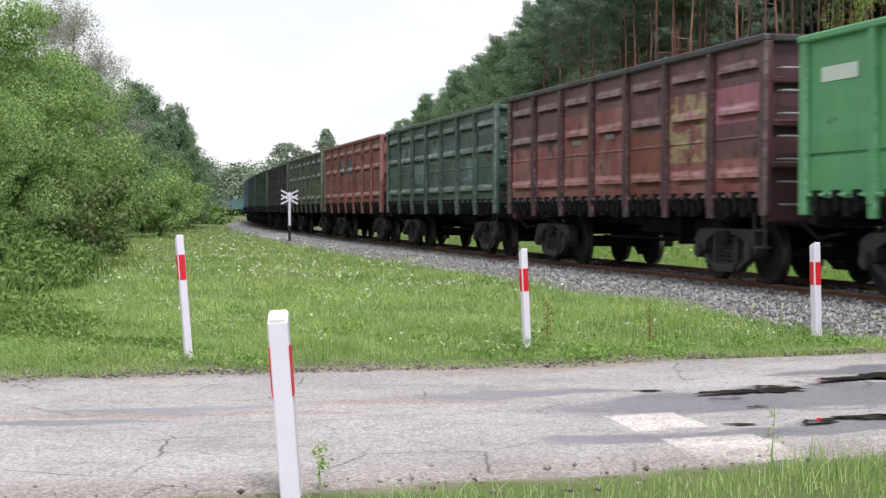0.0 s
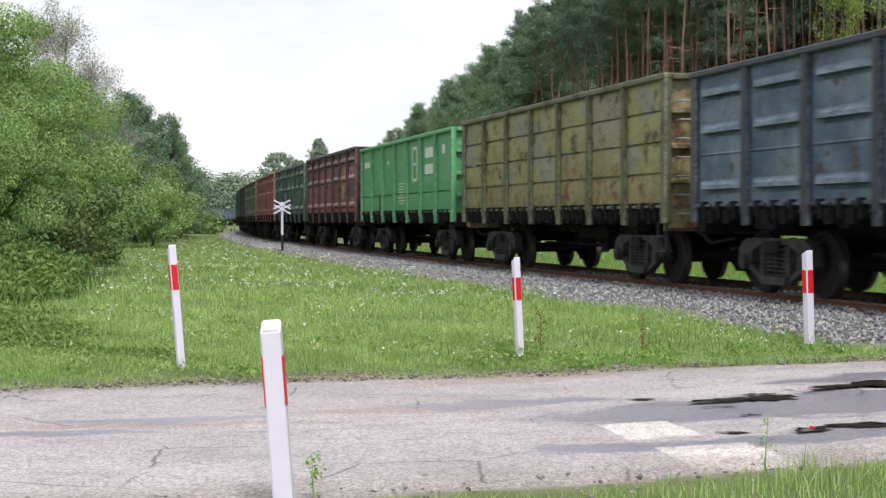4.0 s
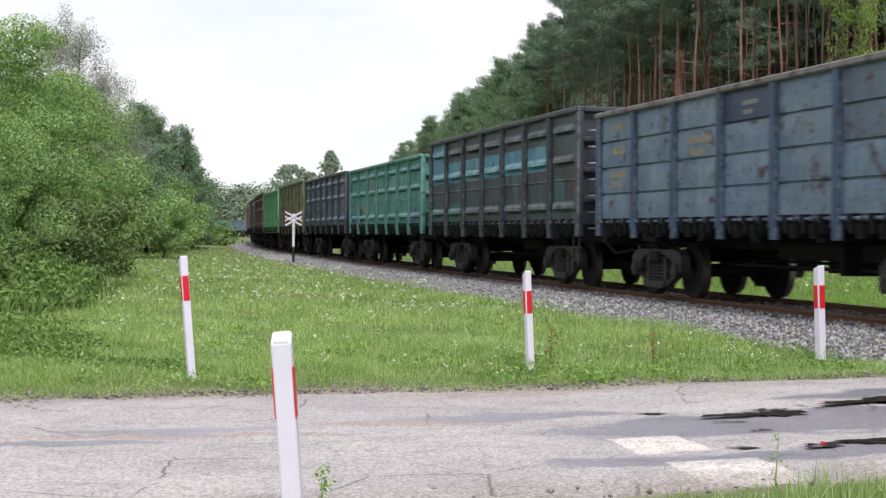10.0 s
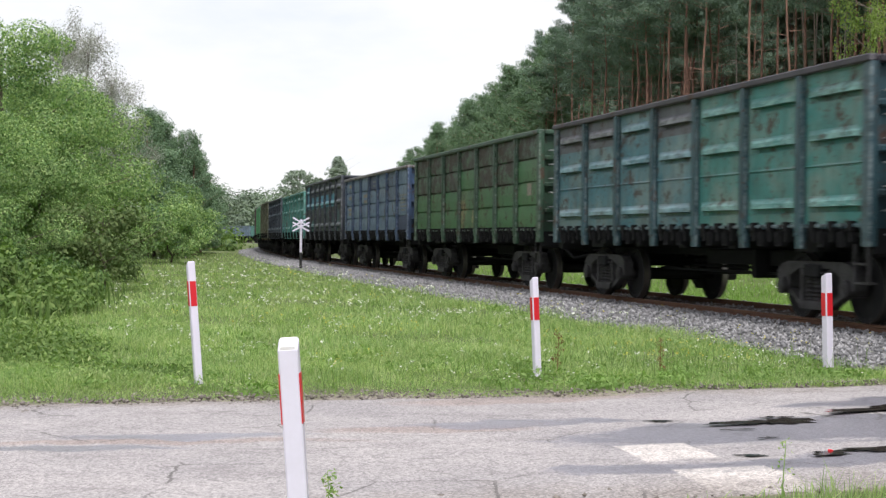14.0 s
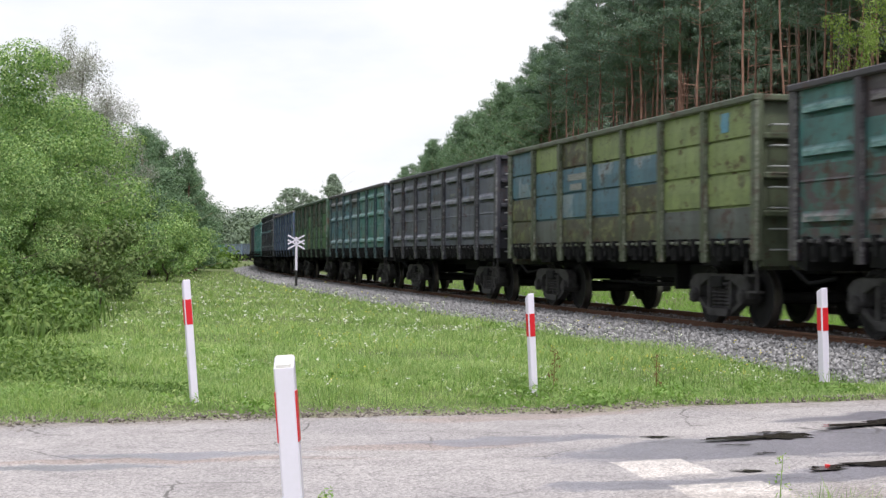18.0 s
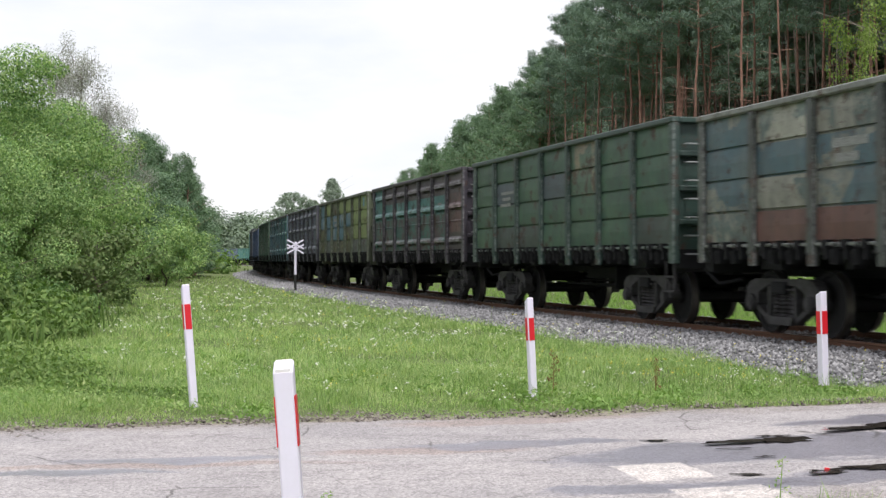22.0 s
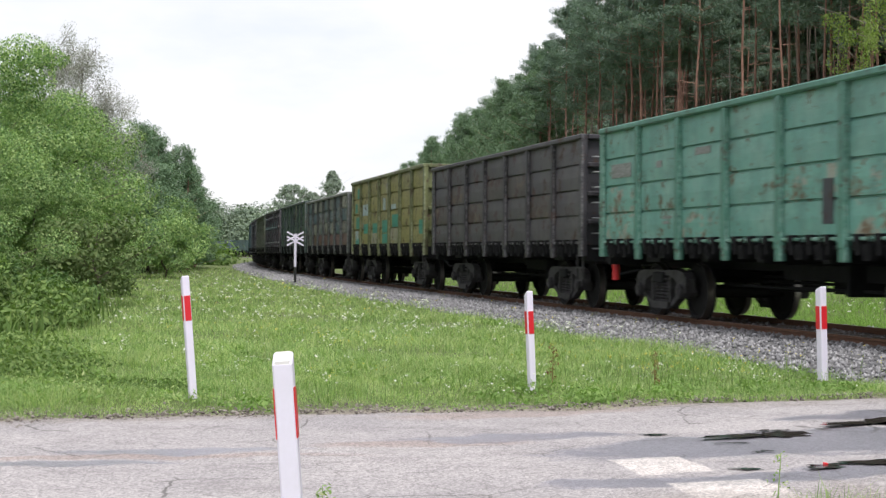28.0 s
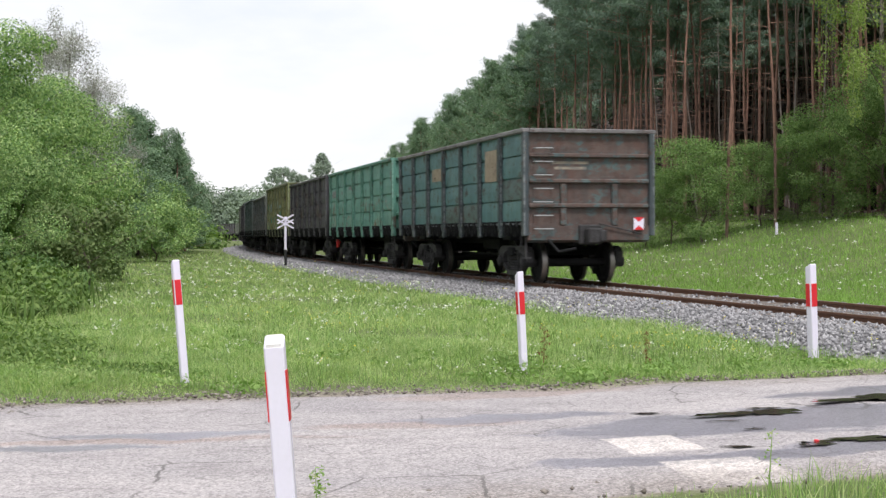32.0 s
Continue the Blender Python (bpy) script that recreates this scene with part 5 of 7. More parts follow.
# ---- roadside posts, crossing sign ----
def guide_post(x, y, height, lean_x=0.0, lean_y=0.0, turn=0.0, wide=0.09, deep=0.09, band=(0.19, 0.33), sides=False):
    """A white guide post with a chamfered top and red reflector bands."""
    post = new("guide_post")
    bm = bmesh.new()
    a, b = wide / 2, deep / 2
    box(bm, -a, a, -b, b, -0.3, height, 0.008)
    for v in bm.verts:
        if v.co.z > height - 0.03 and (v.co.y < 0 if sides else v.co.y > 0):
            v.co.z -= 0.05 if sides else 0.035
    part("shaft", bm, M["post_white"], post)
    if sides:
        bm = bmesh.new()
        cap = [bm.verts.new(v) for v in ((-a + 0.012, -b + 0.002, height - 0.040), (a - 0.012, -b + 0.002, height - 0.040), (a - 0.012, b - 0.012, height + 0.003), (-a + 0.012, b - 0.012, height + 0.003))]
        bm.faces.new(cap)
        for f in bmesh.ops.extrude_face_region(bm, geom=list(bm.faces))["geom"]:
            if isinstance(f, bmesh.types.BMVert):
                f.co.z -= 0.02
        part("stained_top", bm, M["cap"], post, "stained slanting top")
    z0, z1 = height - band[1] , height - band[0]
    if sides:
        spots = [(-a - 0.004, -a + 0.002, -b + 0.002, b - 0.012), (a - 0.002, a + 0.004, -b + 0.002, b - 0.012)]
    else:
        spots = [(-a + 0.006, a - 0.006, -b - 0.004, -b + 0.002), (-a - 0.004, -a + 0.002, -b + 0.022, b - 0.006)]
    for s in spots:
        bm = bmesh.new()
        box(bm, *s, z0, z1, 0.0015)
        part("reflector_band", bm, M["post_red"], post, "red reflective band")
    post.matrix_basis = Matrix.Translation((x, y, float(ground_z(x, y)[0]))) @ pose(0, 0, 0, lean_x, lean_y, turn)
    return tagged(post, "white plastic guide post with red reflector bands, slightly leaning", "guide post", group="guide posts along the lane")


guide_post(-2.42, 14.16, 1.18, 0, -4.5, 25, wide=0.072, deep=0.072, band=(0.19, 0.43))
guide_post(0.90, 15.35, 1.03, 0, -3.0, 25, wide=0.072, deep=0.072, band=(0.21, 0.445))
guide_post(4.20, 16.46, 1.05, 0, -2.2, 28, band=(0.22, 0.475))
guide_post(-0.745, 7.35, 0.933, 0, -4.2, 0, wide=0.10, deep=0.10, sides=True, band=(0.173, 0.425))


def crossing_sign(x, y):
    sign = new("crossing_sign")
    g = float(ground_z(x, y)[0])
    bm = bmesh.new()
    rod(bm, (0, 0, 0.75), (0, 0, 2.15), 0.055, n=12)
    part("pole", bm, M["post_white"], sign, "white upper pole")
    bm = bmesh.new()
    rod(bm, (0, 0, -0.3), (0, 0, 0.75), 0.056, n=12)
    part("pole_foot", bm, M["black"], sign, "black lower pole")
    for z in (2.04, 1.84):
        for a in (-28, 28):
            bm = boxes((-0.40, 0.40, -0.075, -0.06, -0.032, 0.032))
            part("cross_arm", bm, M["post_white"], sign, "weathered white cross board", at=Matrix.Translation((0, 0.004 * (a > 0), z)) @ pose(0, 0, 0, 0, a, 0))
    sign.matrix_basis = pose(x, y, g, 0, 0, 5)
    tagged(sign, "double diagonal-cross railway warning sign on a pole", "crossing sign")


crossing_sign(-6.4, 62.5)


# ---- trees ----
def leaf_cloud(rng, centers, radii, count, size, droop=0.0, long=1.6, needles=False):
    """Leaves scattered through ellipsoid clumps, denser towards their shells; four-cornered, bent along the middle."""
    verts, faces = [], []
    centers, radii = np.asarray(centers), np.asarray(radii)
    weight = radii[:, 0] * radii[:, 1] + radii[:, 0] * radii[:, 2]
    pick = rng.choice(len(centers), count, p=weight / weight.sum())
    u = rng.normal(size=(count, 3))
    u /= np.linalg.norm(u, axis=1)[:, None]
    r = rng.random(count) ** (0.33 if needles else 0.22)
    p = centers[pick] + u * r[:, None] * radii[pick]
    n = u * 0.8 + rng.normal(size=(count, 3)) * 0.42 + np.array([0, 0, 0.55])
    n /= np.linalg.norm(n, axis=1)[:, None]
    t = np.cross(n, rng.normal(size=(count, 3)))
    t[:, 2] -= droop
    t /= np.linalg.norm(t, axis=1)[:, None] + 1e-9
    b = np.cross(n, t)
    s = size * (0.6 + 0.8 * rng.random(count))[:, None]
    if needles:
        return np.stack([p - t * s * long / 2, p + t * s * long / 2 + b * s / 2, p + t * s * long / 2 - b * s / 2], 1).reshape(-1, 3), np.arange(count * 3).reshape(-1, 3)
    q = np.stack([p - t * s * long / 2, p + b * s / 2, p + t * s * long / 2, p - b * s / 2], 1).reshape(-1, 3)
    f = np.arange(count * 4).reshape(-1, 4)
    return q, f


def cloud_mesh(name, q, f, mat):
    me = bpy.data.meshes.new(name)
    me.vertices.add(len(q))
    me.vertices.foreach_set("co", np.asarray(q, np.float32).ravel())
    me.loops.add(f.size)
    me.loops.foreach_set("vertex_index", f.ravel().astype(np.int32))
    me.polygons.add(len(f))
    me.polygons.foreach_set("loop_start", (np.arange(len(f)) * f.shape[1]).astype(np.int32))
    me.materials.append(mat)
    me.update(calc_edges=True)
    return me


def trunk_bm(rng, height, r0, limbs=0, limb_from=0.4, limb_len=1.0, wobble=0.15, rise=0.3, n=8, taper=0.0):
    bm = bmesh.new()
    k = 7
    pts = [Vector((rng.normal(0, wobble) * (i > 0), rng.normal(0, wobble) * (i > 0), height * i / k)) for i in range(k + 1)]
    pts[0].z = -0.4
    for i in range(k):
        rod(bm, pts[i], pts[i + 1] + Vector((0, 0, 0.02)), r0 * (1 - 0.85 * i / k), r0 * (1 - 0.85 * (i + 1) / k), n)
    tips = []
    for j in range(limbs):
        f = limb_from + (0.97 - limb_from) * (j + rng.random()) / limbs
        i = min(k - 1, int(f * k))
        a = pts[i].lerp(pts[i + 1], f * k - i)
        ang = rng.random() * 6.283
        ll = limb_len * (0.6 + 0.7 * rng.random()) * (1.25 - 0.75 * f)
        g = (f - limb_from) / (1 - limb_from)
        ll *= 1 - taper * g * g
        b = a + Vector((math.cos(ang) * ll, math.sin(ang) * ll, ll * (rise + taper * 0.6 * g + 0.3 * rng.random())))
        rod(bm, a, b, max(0.012, r0 * 0.35 * (1.1 - f)), 0.008, 3)
        tips.append((a, b))
    return bm, tips


def broad_tree(rng, height, spread_r, low, count, size, mat, label, trunk_r=0.12, name="deciduous_tree", squash=0.62, under=0.0, clumps=26):
    """A tree or large bush: limbs, and a crown of clumps of leaves about their ends, reaching down to the height low."""
    tree = new(name)
    bm, tips = trunk_bm(rng, height * 0.9, trunk_r, 16, max(0.1, low / height), spread_r * 0.9, 0.12 * spread_r / 3)
    part("trunk", bm, M["bark"], tree)
    cs, rs = [], []
    for a, b in tips:
        for f in (0.55, 1.0):
            c = a.lerp(b, f)
            k = spread_r * (0.20 + 0.18 * rng.random())
            cs.append((c.x, c.y, max(c.z, low + k * 0.4)))
            rs.append((k, k, k * squash))
    for j in range(clumps):
        ang, h = rng.random() * 6.283, rng.random() ** 0.8
        rad = spread_r * math.sqrt(max(0.05, 1 - (2 * h - 0.8) ** 2 * 0.6)) * (0.45 + 0.5 * rng.random()) * min(1.0, 1 - under + 2.2 * under * h)
        k = spread_r * (0.16 + 0.16 * rng.random()) * (26 / clumps) ** 0.4
        cs.append((math.cos(ang) * rad, math.sin(ang) * rad, low + (height - low) * h))
        rs.append((k, k, k * squash))
    q, f = leaf_cloud(rng, cs, rs, count, size, 0.25)
    part("crown", cloud_mesh("crown", q, f, mat), None, tree)
    return tagged(tree, label, "tree")


def pine(rng, height, bare, count, size=0.055, r0=0.085, long=5.0, limbs=34, clump=0.5, reach=1.9, leaves="needle", flat=0.45):
    """A forest pine: a tall bare reddish trunk with dead snags, needles in flat tufts along level limbs."""
    tree = new("pine_tree")
    bm, tips = trunk_bm(rng, height, r0, limbs, bare, reach, 0.05, 0.12, taper=0.75)
    for j in range(22):
        z = height * (0.10 + (bare - 0.02) * rng.random())
        ang, ll = rng.random() * 6.283, 0.3 + 1.1 * rng.random() * (0.4 + z / height)
        rod(bm, (0, 0, z), (math.cos(ang) * ll, math.sin(ang) * ll, z + rng.uniform(-0.15, 0.25) * ll), 0.017, 0.005, 3)
    part("trunk", bm, M["pine_bark"], tree)
    cs, rs = [], []
    for a, b in tips:
        side = Vector((-(b - a).y, (b - a).x, 0)).normalized()
        for f in (0.35, 0.55, 0.72, 0.88, 1.04):
            c = a.lerp(b, f) + side * rng.normal(0, 0.22) + Vector((0, 0, 0.08))
            k = clump * (0.55 + 0.6 * rng.random())
            cs.append(tuple(c))
            rs.append((k, k, k * flat))
    q, f = leaf_cloud(rng, cs, rs, count, size, -0.3, long, True)
    part("crown", cloud_mesh("crown", q, f, M[leaves]), None, tree)
    return tagged(tree, "tall pine with a bare reddish trunk and a dark green crown", "pine tree", group="pines of the forest edge")


def dead_pine(rng, height):
    """A thin dead pine: a pale bare stem with a few snags."""
    tree = new("dead_pine_tree")
    bm, tips = trunk_bm(rng, height, 0.055, 8, 0.35, 0.8, 0.06, 0.1, 6)
    part("trunk", bm, M["dead_bark"], tree)
    return tagged(tree, "thin dead pine with a pale bare stem", "dead tree", group="dead stems in the forest edge")


def put(ob, x, y, turn=0.0, size=1.0, sz=None, lean=0.0):
    ob.matrix_basis = Matrix.Translation((x, y, float(ground_z(x, y)[0]))) @ Matrix.Rotation(radians(turn), 4, "Z") @ Matrix.Rotation(radians(lean), 4, "X") @ Matrix.Diagonal((size, size, sz or size, 1))
    return ob


def again(ob, x, y, turn=0.0, size=1.0, sz=None, lean=0.0):
    return put(copy_thing(ob, Matrix.Identity(4)), x, y, turn, size, sz, lean)


# the pine forest beyond the track
RNG = np.random.default_rng(11)
PINES = [pine(np.random.default_rng(20 + i), 15.5 + 0.6 * i, 0.51 + 0.04 * i, 11000, 0.034, long=7.5, limbs=38, clump=0.44, reach=2.1, flat=0.55) for i in range(4)]
FAR_PINES = [pine(np.random.default_rng(40 + i), 15.6 + 0.6 * i, 0.68, 4000, 0.085, 0.075, 5.0, 20, 0.75, 2.3) for i in range(3)]
YOUNG = [pine(np.random.default_rng(60 + i), 11.5 + 0.6 * i, 0.16, 11000, 0.042, 0.085, 6.5, 60, 0.46, 2.7, "sapling", 0.6) for i in range(2)]
DEAD = dead_pine(np.random.default_rng(66), 9.5)
for i, p in enumerate(PINES):
    put(p, *on_line(20 + i * 5, 15.5 + i)[:2])
for i, p in enumerate(FAR_PINES):
    put(p, *on_line(40 + i * 7, 30 + i)[:2])
for i, p in enumerate(YOUNG):
    put(p, *on_line(84 + i * 9, 15.5)[:2], size=0.9)


def tree_size(s):
    return float(np.interp(s, [40, 52, 64, 80, 100, 125, 150], [1.0, 0.93, 0.80, 0.70, 0.62, 0.55, 0.46]))


def forest_top(x, y, most):
    """Height of the forest's roof, which rises with the ground towards the crossing."""
    a = math.degrees(math.atan2(x, y))
    return min(most, math.hypot(x, y) * float(np.interp(a, [-4, -1.5, 0, 1.5, 3.3, 4.6, 7], [0.037, 0.057, 0.081, 0.100, 0.127, 0.15, 0.24])))


for i in range(96):
    s = RNG.uniform(-10, 66)
    x, y, th = on_line(s, 14.5 + 9 * RNG.random() ** 1.4)
    turn, k = RNG.uniform(0, 360), tree_size(s) * RNG.uniform(0.92, 1.08)
    again(PINES[i % 4], x, y, turn, min(k, forest_top(x, y, 99) * 1.04 / 16.6), lean=2.2 * math.sin(i * 2.4))
for i in range(120):
    s = RNG.uniform(-12, 120)
    x, y, th = on_line(s, 23 + 24 * RNG.random())
    again(FAR_PINES[i % 3], x, y, RNG.uniform(0, 360), min(1.04, forest_top(x, y, 99) / 16.6) * RNG.uniform(0.9, 1.02), lean=2.4 * math.sin(i * 1.7))
YRNG = np.random.default_rng(17)
for i in range(180):
    s = 54 + 100 * YRNG.random() ** 1.15
    x, y, th = on_line(s, 14 + 10 * YRNG.random())
    if math.degrees(math.atan2(x, y)) > 4.3:
        continue
    k = float(np.interp(s, [54, 66, 80, 100, 125, 155], [13.8, 12.6, 11.5, 10.4, 9.2, 7.2])) / 11.8
    turn, k = YRNG.uniform(0, 360), k * YRNG.uniform(0.8, 1.04)
    again(YOUNG[i % 2], x, y, turn, min(k, forest_top(x, y, 99) * 1.04 / 12.4))

# two slender pines that stand before the shrubs, and dead stems among the others
again(PINES[2], 9.95, 50.6, 40, 0.74, 1.0, lean=1.4)
again(PINES[3], 11.55, 50.4, 100, 0.66, 0.98, lean=-1.6)
put(DEAD, *on_line(52, 15.0)[:2], 20, lean=7)
for i, (sd, off, lean) in enumerate(((56, 15.5, -5), (45, 16.5, 3), (38, 15.2, -8), (33, 15.8, 5), (60, 16, 8), (29, 17.0, -4), (41, 18.0, 6), (48, 19.0, -3), (24, 16.0, 9), (35, 20.0, -6))):
    again(DEAD, *on_line(sd, off)[:2], i * 37 + 60, 0.85 + 0.03 * i, lean=lean)


def forest_floor():
    """Brown needle litter under the pines."""
    ss, offs = np.arange(-40, 190, 4.0), np.array([13.2, 14.5, 17, 21, 27, 35, 46, 60, 85])
    rows = [[on_line(sv, o + 0.6 * math.sin(sv * 0.9) * (i == 0)) for i, o in enumerate(offs)] for sv in ss]
    v = np.array([(p[0], p[1]) for r in rows for p in r])
    z = ground_z(v[:, 0], v[:, 1]) + 0.06
    k = len(offs)
    faces = [(i * k + j, i * k + j + 1, (i + 1) * k + j + 1, (i + 1) * k + j) for i in range(len(ss) - 1) for j in range(k - 1)]
    me = mesh_from("forest_floor", np.column_stack([v, z]), faces, [M["litter"]], smooth=True)
    tagged(new("forest_floor", me), "brown needle litter on the forest floor", "forest floor", kind="structure")


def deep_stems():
    """Trunks inside the forest, with dead level branches; too many to count. Their dark bark stands in for shade."""
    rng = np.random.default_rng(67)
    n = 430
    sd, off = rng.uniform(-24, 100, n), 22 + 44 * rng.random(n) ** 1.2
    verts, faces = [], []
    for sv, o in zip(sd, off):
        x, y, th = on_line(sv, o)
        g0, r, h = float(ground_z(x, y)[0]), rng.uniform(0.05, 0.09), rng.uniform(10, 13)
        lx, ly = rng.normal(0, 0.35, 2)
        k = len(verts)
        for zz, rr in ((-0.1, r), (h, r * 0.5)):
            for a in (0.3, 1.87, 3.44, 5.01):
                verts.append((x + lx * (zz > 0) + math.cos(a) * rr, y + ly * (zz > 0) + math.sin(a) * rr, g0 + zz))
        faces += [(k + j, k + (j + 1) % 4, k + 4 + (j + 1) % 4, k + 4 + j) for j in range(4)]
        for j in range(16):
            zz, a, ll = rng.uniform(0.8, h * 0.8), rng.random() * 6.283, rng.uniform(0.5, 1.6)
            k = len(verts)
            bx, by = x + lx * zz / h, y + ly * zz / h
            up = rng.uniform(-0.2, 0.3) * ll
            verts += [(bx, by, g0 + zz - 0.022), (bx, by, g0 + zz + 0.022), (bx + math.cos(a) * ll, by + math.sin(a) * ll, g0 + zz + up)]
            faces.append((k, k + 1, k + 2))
    # brown bark, darker than the other pines', carries the shade among the stems
    tagged(new("deep_stems", mesh_from("deep_stems", verts, faces, [M["bark"]])), "crowded bare pine trunks with dead branches, dark bark standing for forest shade", "woodland", kind="stuff")


forest_floor()
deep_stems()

SHRUB = [broad_tree(np.random.default_rng(170 + i), 3.6, 2.0, -0.25, 26000, 0.036, M["edge_leaf"], "dense light green shrub at the foot of the pines", 0.05, "shrub", 0.5) for i in range(2)]
EDGE = [broad_tree(np.random.default_rng(70 + i), 3.3, 2.3, 0.15, 3200, 0.10, M["bush"], "dense green shrub at the foot of the pines", 0.05, "shrub") for i in range(2)]
put(SHRUB[0], 9.2, 51.0)
put(SHRUB[1], 13.4, 50.0, 40, 1.05)
for x, y, k, up in ((11.4, 51.6, 0.62, 0.8), (14.6, 48.2, 1.0, 1.35), (16.8, 50.0, 1.3, 1.5), (18.5, 47, 1.2, 1.2), (7.6, 54.0, 0.6, 0.7), (15.6, 52.0, 1.2, 1.7), (8.3, 52.4, 0.55, 0.75), (12.5, 51.0, 0.6, 0.95)):
    again(SHRUB[int(k * 10) % 2], x, y, x * 40, k, up)
put(EDGE[0], 5.8, 60, 40, 0.8)
put(EDGE[1], 20.5, 43, 90, 1.1)
for i in range(22):
    s = RNG.uniform(38, 150)
    x, y, th = on_line(s, 12.5 + 4 * RNG.random())
    again(EDGE[i % 2], x, y, RNG.uniform(0, 360), RNG.uniform(0.7, 1.15))


def hanging_birch(x, y, height, seed):
    """A birch with long hanging twigs full of small bright leaves."""
    rng = np.random.default_rng(seed)
    tree = new("birch_tree")
    bm, tips = trunk_bm(rng, height, 0.11, 30, 0.32, 2.9, 0.12, 0.35)
    cs, rs = [], []
    for a, b in tips:
        for j in range(5):
            c = a.lerp(b, 0.35 + 0.65 * rng.random()) + Vector((rng.normal(0, 0.2), rng.normal(0, 0.2), 0))
            drop = 0.4 + 1.7 * rng.random() ** 2
            rod(bm, c, c + Vector((rng.normal(0, 0.08), rng.normal(0, 0.08), -drop)), 0.007, 0.003, 3)
            for f in (0.2, 0.5, 0.8):
                cs.append((c.x, c.y, c.z - drop * f))
                rs.append((0.24, 0.24, drop * 0.25))
    part("trunk", bm, M["twig"], tree)
    q, f = leaf_cloud(rng, cs, rs, 24000, 0.050, 0.8, 1.5)
    part("crown", cloud_mesh("crown", q, f, M["birch"]), None, tree)
    tagged(tree, "birch with hanging bright green twigs", "birch tree")
    return put(tree, x, y)


hanging_birch(14.1, 46.0, 12.0, 3)


def wood_mass(name, label, spots, count, size, mat, seed, low=0.12):
    """Distant woodland, too dense to count."""
    rng = np.random.default_rng(seed)
    cs, rs = [], []
    for x, y, w, h in spots:
        g = float(ground_z(x, y)[0])
        for j in range(26):
            k = w * (0.30 + 0.25 * rng.random())
            cs.append((x + rng.normal(0, w * 0.4), y + rng.normal(0, w * 0.3), g + h * (low + (0.84 - low) * rng.random())))
            rs.append((k, k, k * 0.8))
    q, f = leaf_cloud(rng, cs, rs, count, size, 0.0, 1.5, True)
    return tagged(new(name, cloud_mesh(name, q, f, mat)), label, "woodland", kind="stuff")


def forest_belt(off, start, end, step, width, most):
    spots = [on_line(s, off + 6 * (i % 2))[:2] for i, s in enumerate(range(start, end, step))]
    return [(x, y, width, forest_top(x, y, most)) for x, y in spots]


# backing crowns, with extra roof belts added to keep skylight off the stems
wood_mass("deep_forest", "dense pine crowns deep in the forest, thickened as a roof that shades it", forest_belt(28, -24, 62, 6, 6.0, 17.0) + forest_belt(40, -24, 110, 6, 7.0, 19.0) + forest_belt(52, -24, 240, 6, 8.0, 22.0), 270000, 0.50, M["needle"], 5, 0.74)
# filling of dark twigs whose colour paints the shade behind the trunks
wood_mass("forest_gloom", "dark brown twig mass standing for the shade inside the forest", forest_belt(46, -24, 230, 5, 6.5, 15.0) + forest_belt(60, -24, 250, 6, 7.0, 15.0), 480000, 0.29, M["gloom"], 15, 0.03)
far = [(x, 440 + 15 * math.sin(x), 11.0, 12.0 + 1.2 * math.sin(x * 0.7)) for x in np.arange(-105, 10, 7.0)]
wood_mass("far_woods", "green woodland at the far bend of the track, paled with painted haze", far, 130000, 0.55, M["farleaf"], 6)

# two taller trees that rise behind the train
def far_tree(name, label, height, width, pointed, seed):
    """A full, uneven crown seen from afar: a dome, or a cone where pointed."""
    rng = np.random.default_rng(seed)
    tree = new(name)
    bm, tips = trunk_bm(rng, height * 0.92, 0.22, 14, 0.2, width * 0.7, 0.1, 0.4)
    part("trunk", bm, M["bark"], tree)
    cs, rs = [], []
    for k in range(520):
        h = rng.random() ** 0.8
        r = width * ((1.01 - h) ** 0.9 * (0.7 + 0.5 * ((h * 7) % 1)) if pointed else math.sqrt(max(0.02, 1 - (1.7 * h - 0.75) ** 2)))
        a, q = rng.random() * 6.283, math.sqrt(rng.random()) * rng.uniform(0.7, 1.15)
        c = 0.32 + 0.38 * rng.random()
        cs.append((math.cos(a) * r * q, math.sin(a) * r * q, height * (0.12 + 0.85 * h)))
        rs.append((c, c, c * 0.7))
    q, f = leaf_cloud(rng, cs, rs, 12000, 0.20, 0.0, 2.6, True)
    # leaf colour already holds the haze of the distance
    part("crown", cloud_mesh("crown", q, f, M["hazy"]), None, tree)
    return tagged(tree, label, "tree")


FAR_A = far_tree("deciduous_tree", "tall broadleaf tree far behind the train, greyed with painted haze", 15.5, 6.0, False, 81)
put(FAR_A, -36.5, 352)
FAR_B = far_tree("conifer_tree", "pointed conifer far behind the train, greyed with painted haze", 18.6, 11.0, True, 82)
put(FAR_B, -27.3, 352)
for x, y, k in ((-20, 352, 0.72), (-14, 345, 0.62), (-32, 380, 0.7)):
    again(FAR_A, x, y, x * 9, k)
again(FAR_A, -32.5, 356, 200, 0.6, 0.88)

# ---- bushes and trees on the near side ----
BIG = broad_tree(np.random.default_rng(5), 6.3, 3.3, 0.45, 66000, 0.047, M["leaf"], "large leafy green bush with low hanging branches", 0.14, "large_bush", 0.6, 0.55, 60)
put(BIG, -11.6, 38.0, 0, 0.97, 1.06)
again(BIG, -13.9, 36.0, 130, 1.08)
again(BIG, -11.3, 42.0, 250, 0.88)
again(BIG, -15.0, 46.0, 40, 0.95)
again(BIG, -10.2, 36.6, 200, 0.56)
HANG = broad_tree(np.random.default_rng(16), 2.0, 1.35, 0.40, 6500, 0.062, M["hang_leaf"], "dark leafy branches hanging low over the meadow", 0.04, "large_bush", 0.8)
put(HANG, -8.35, 35.2)
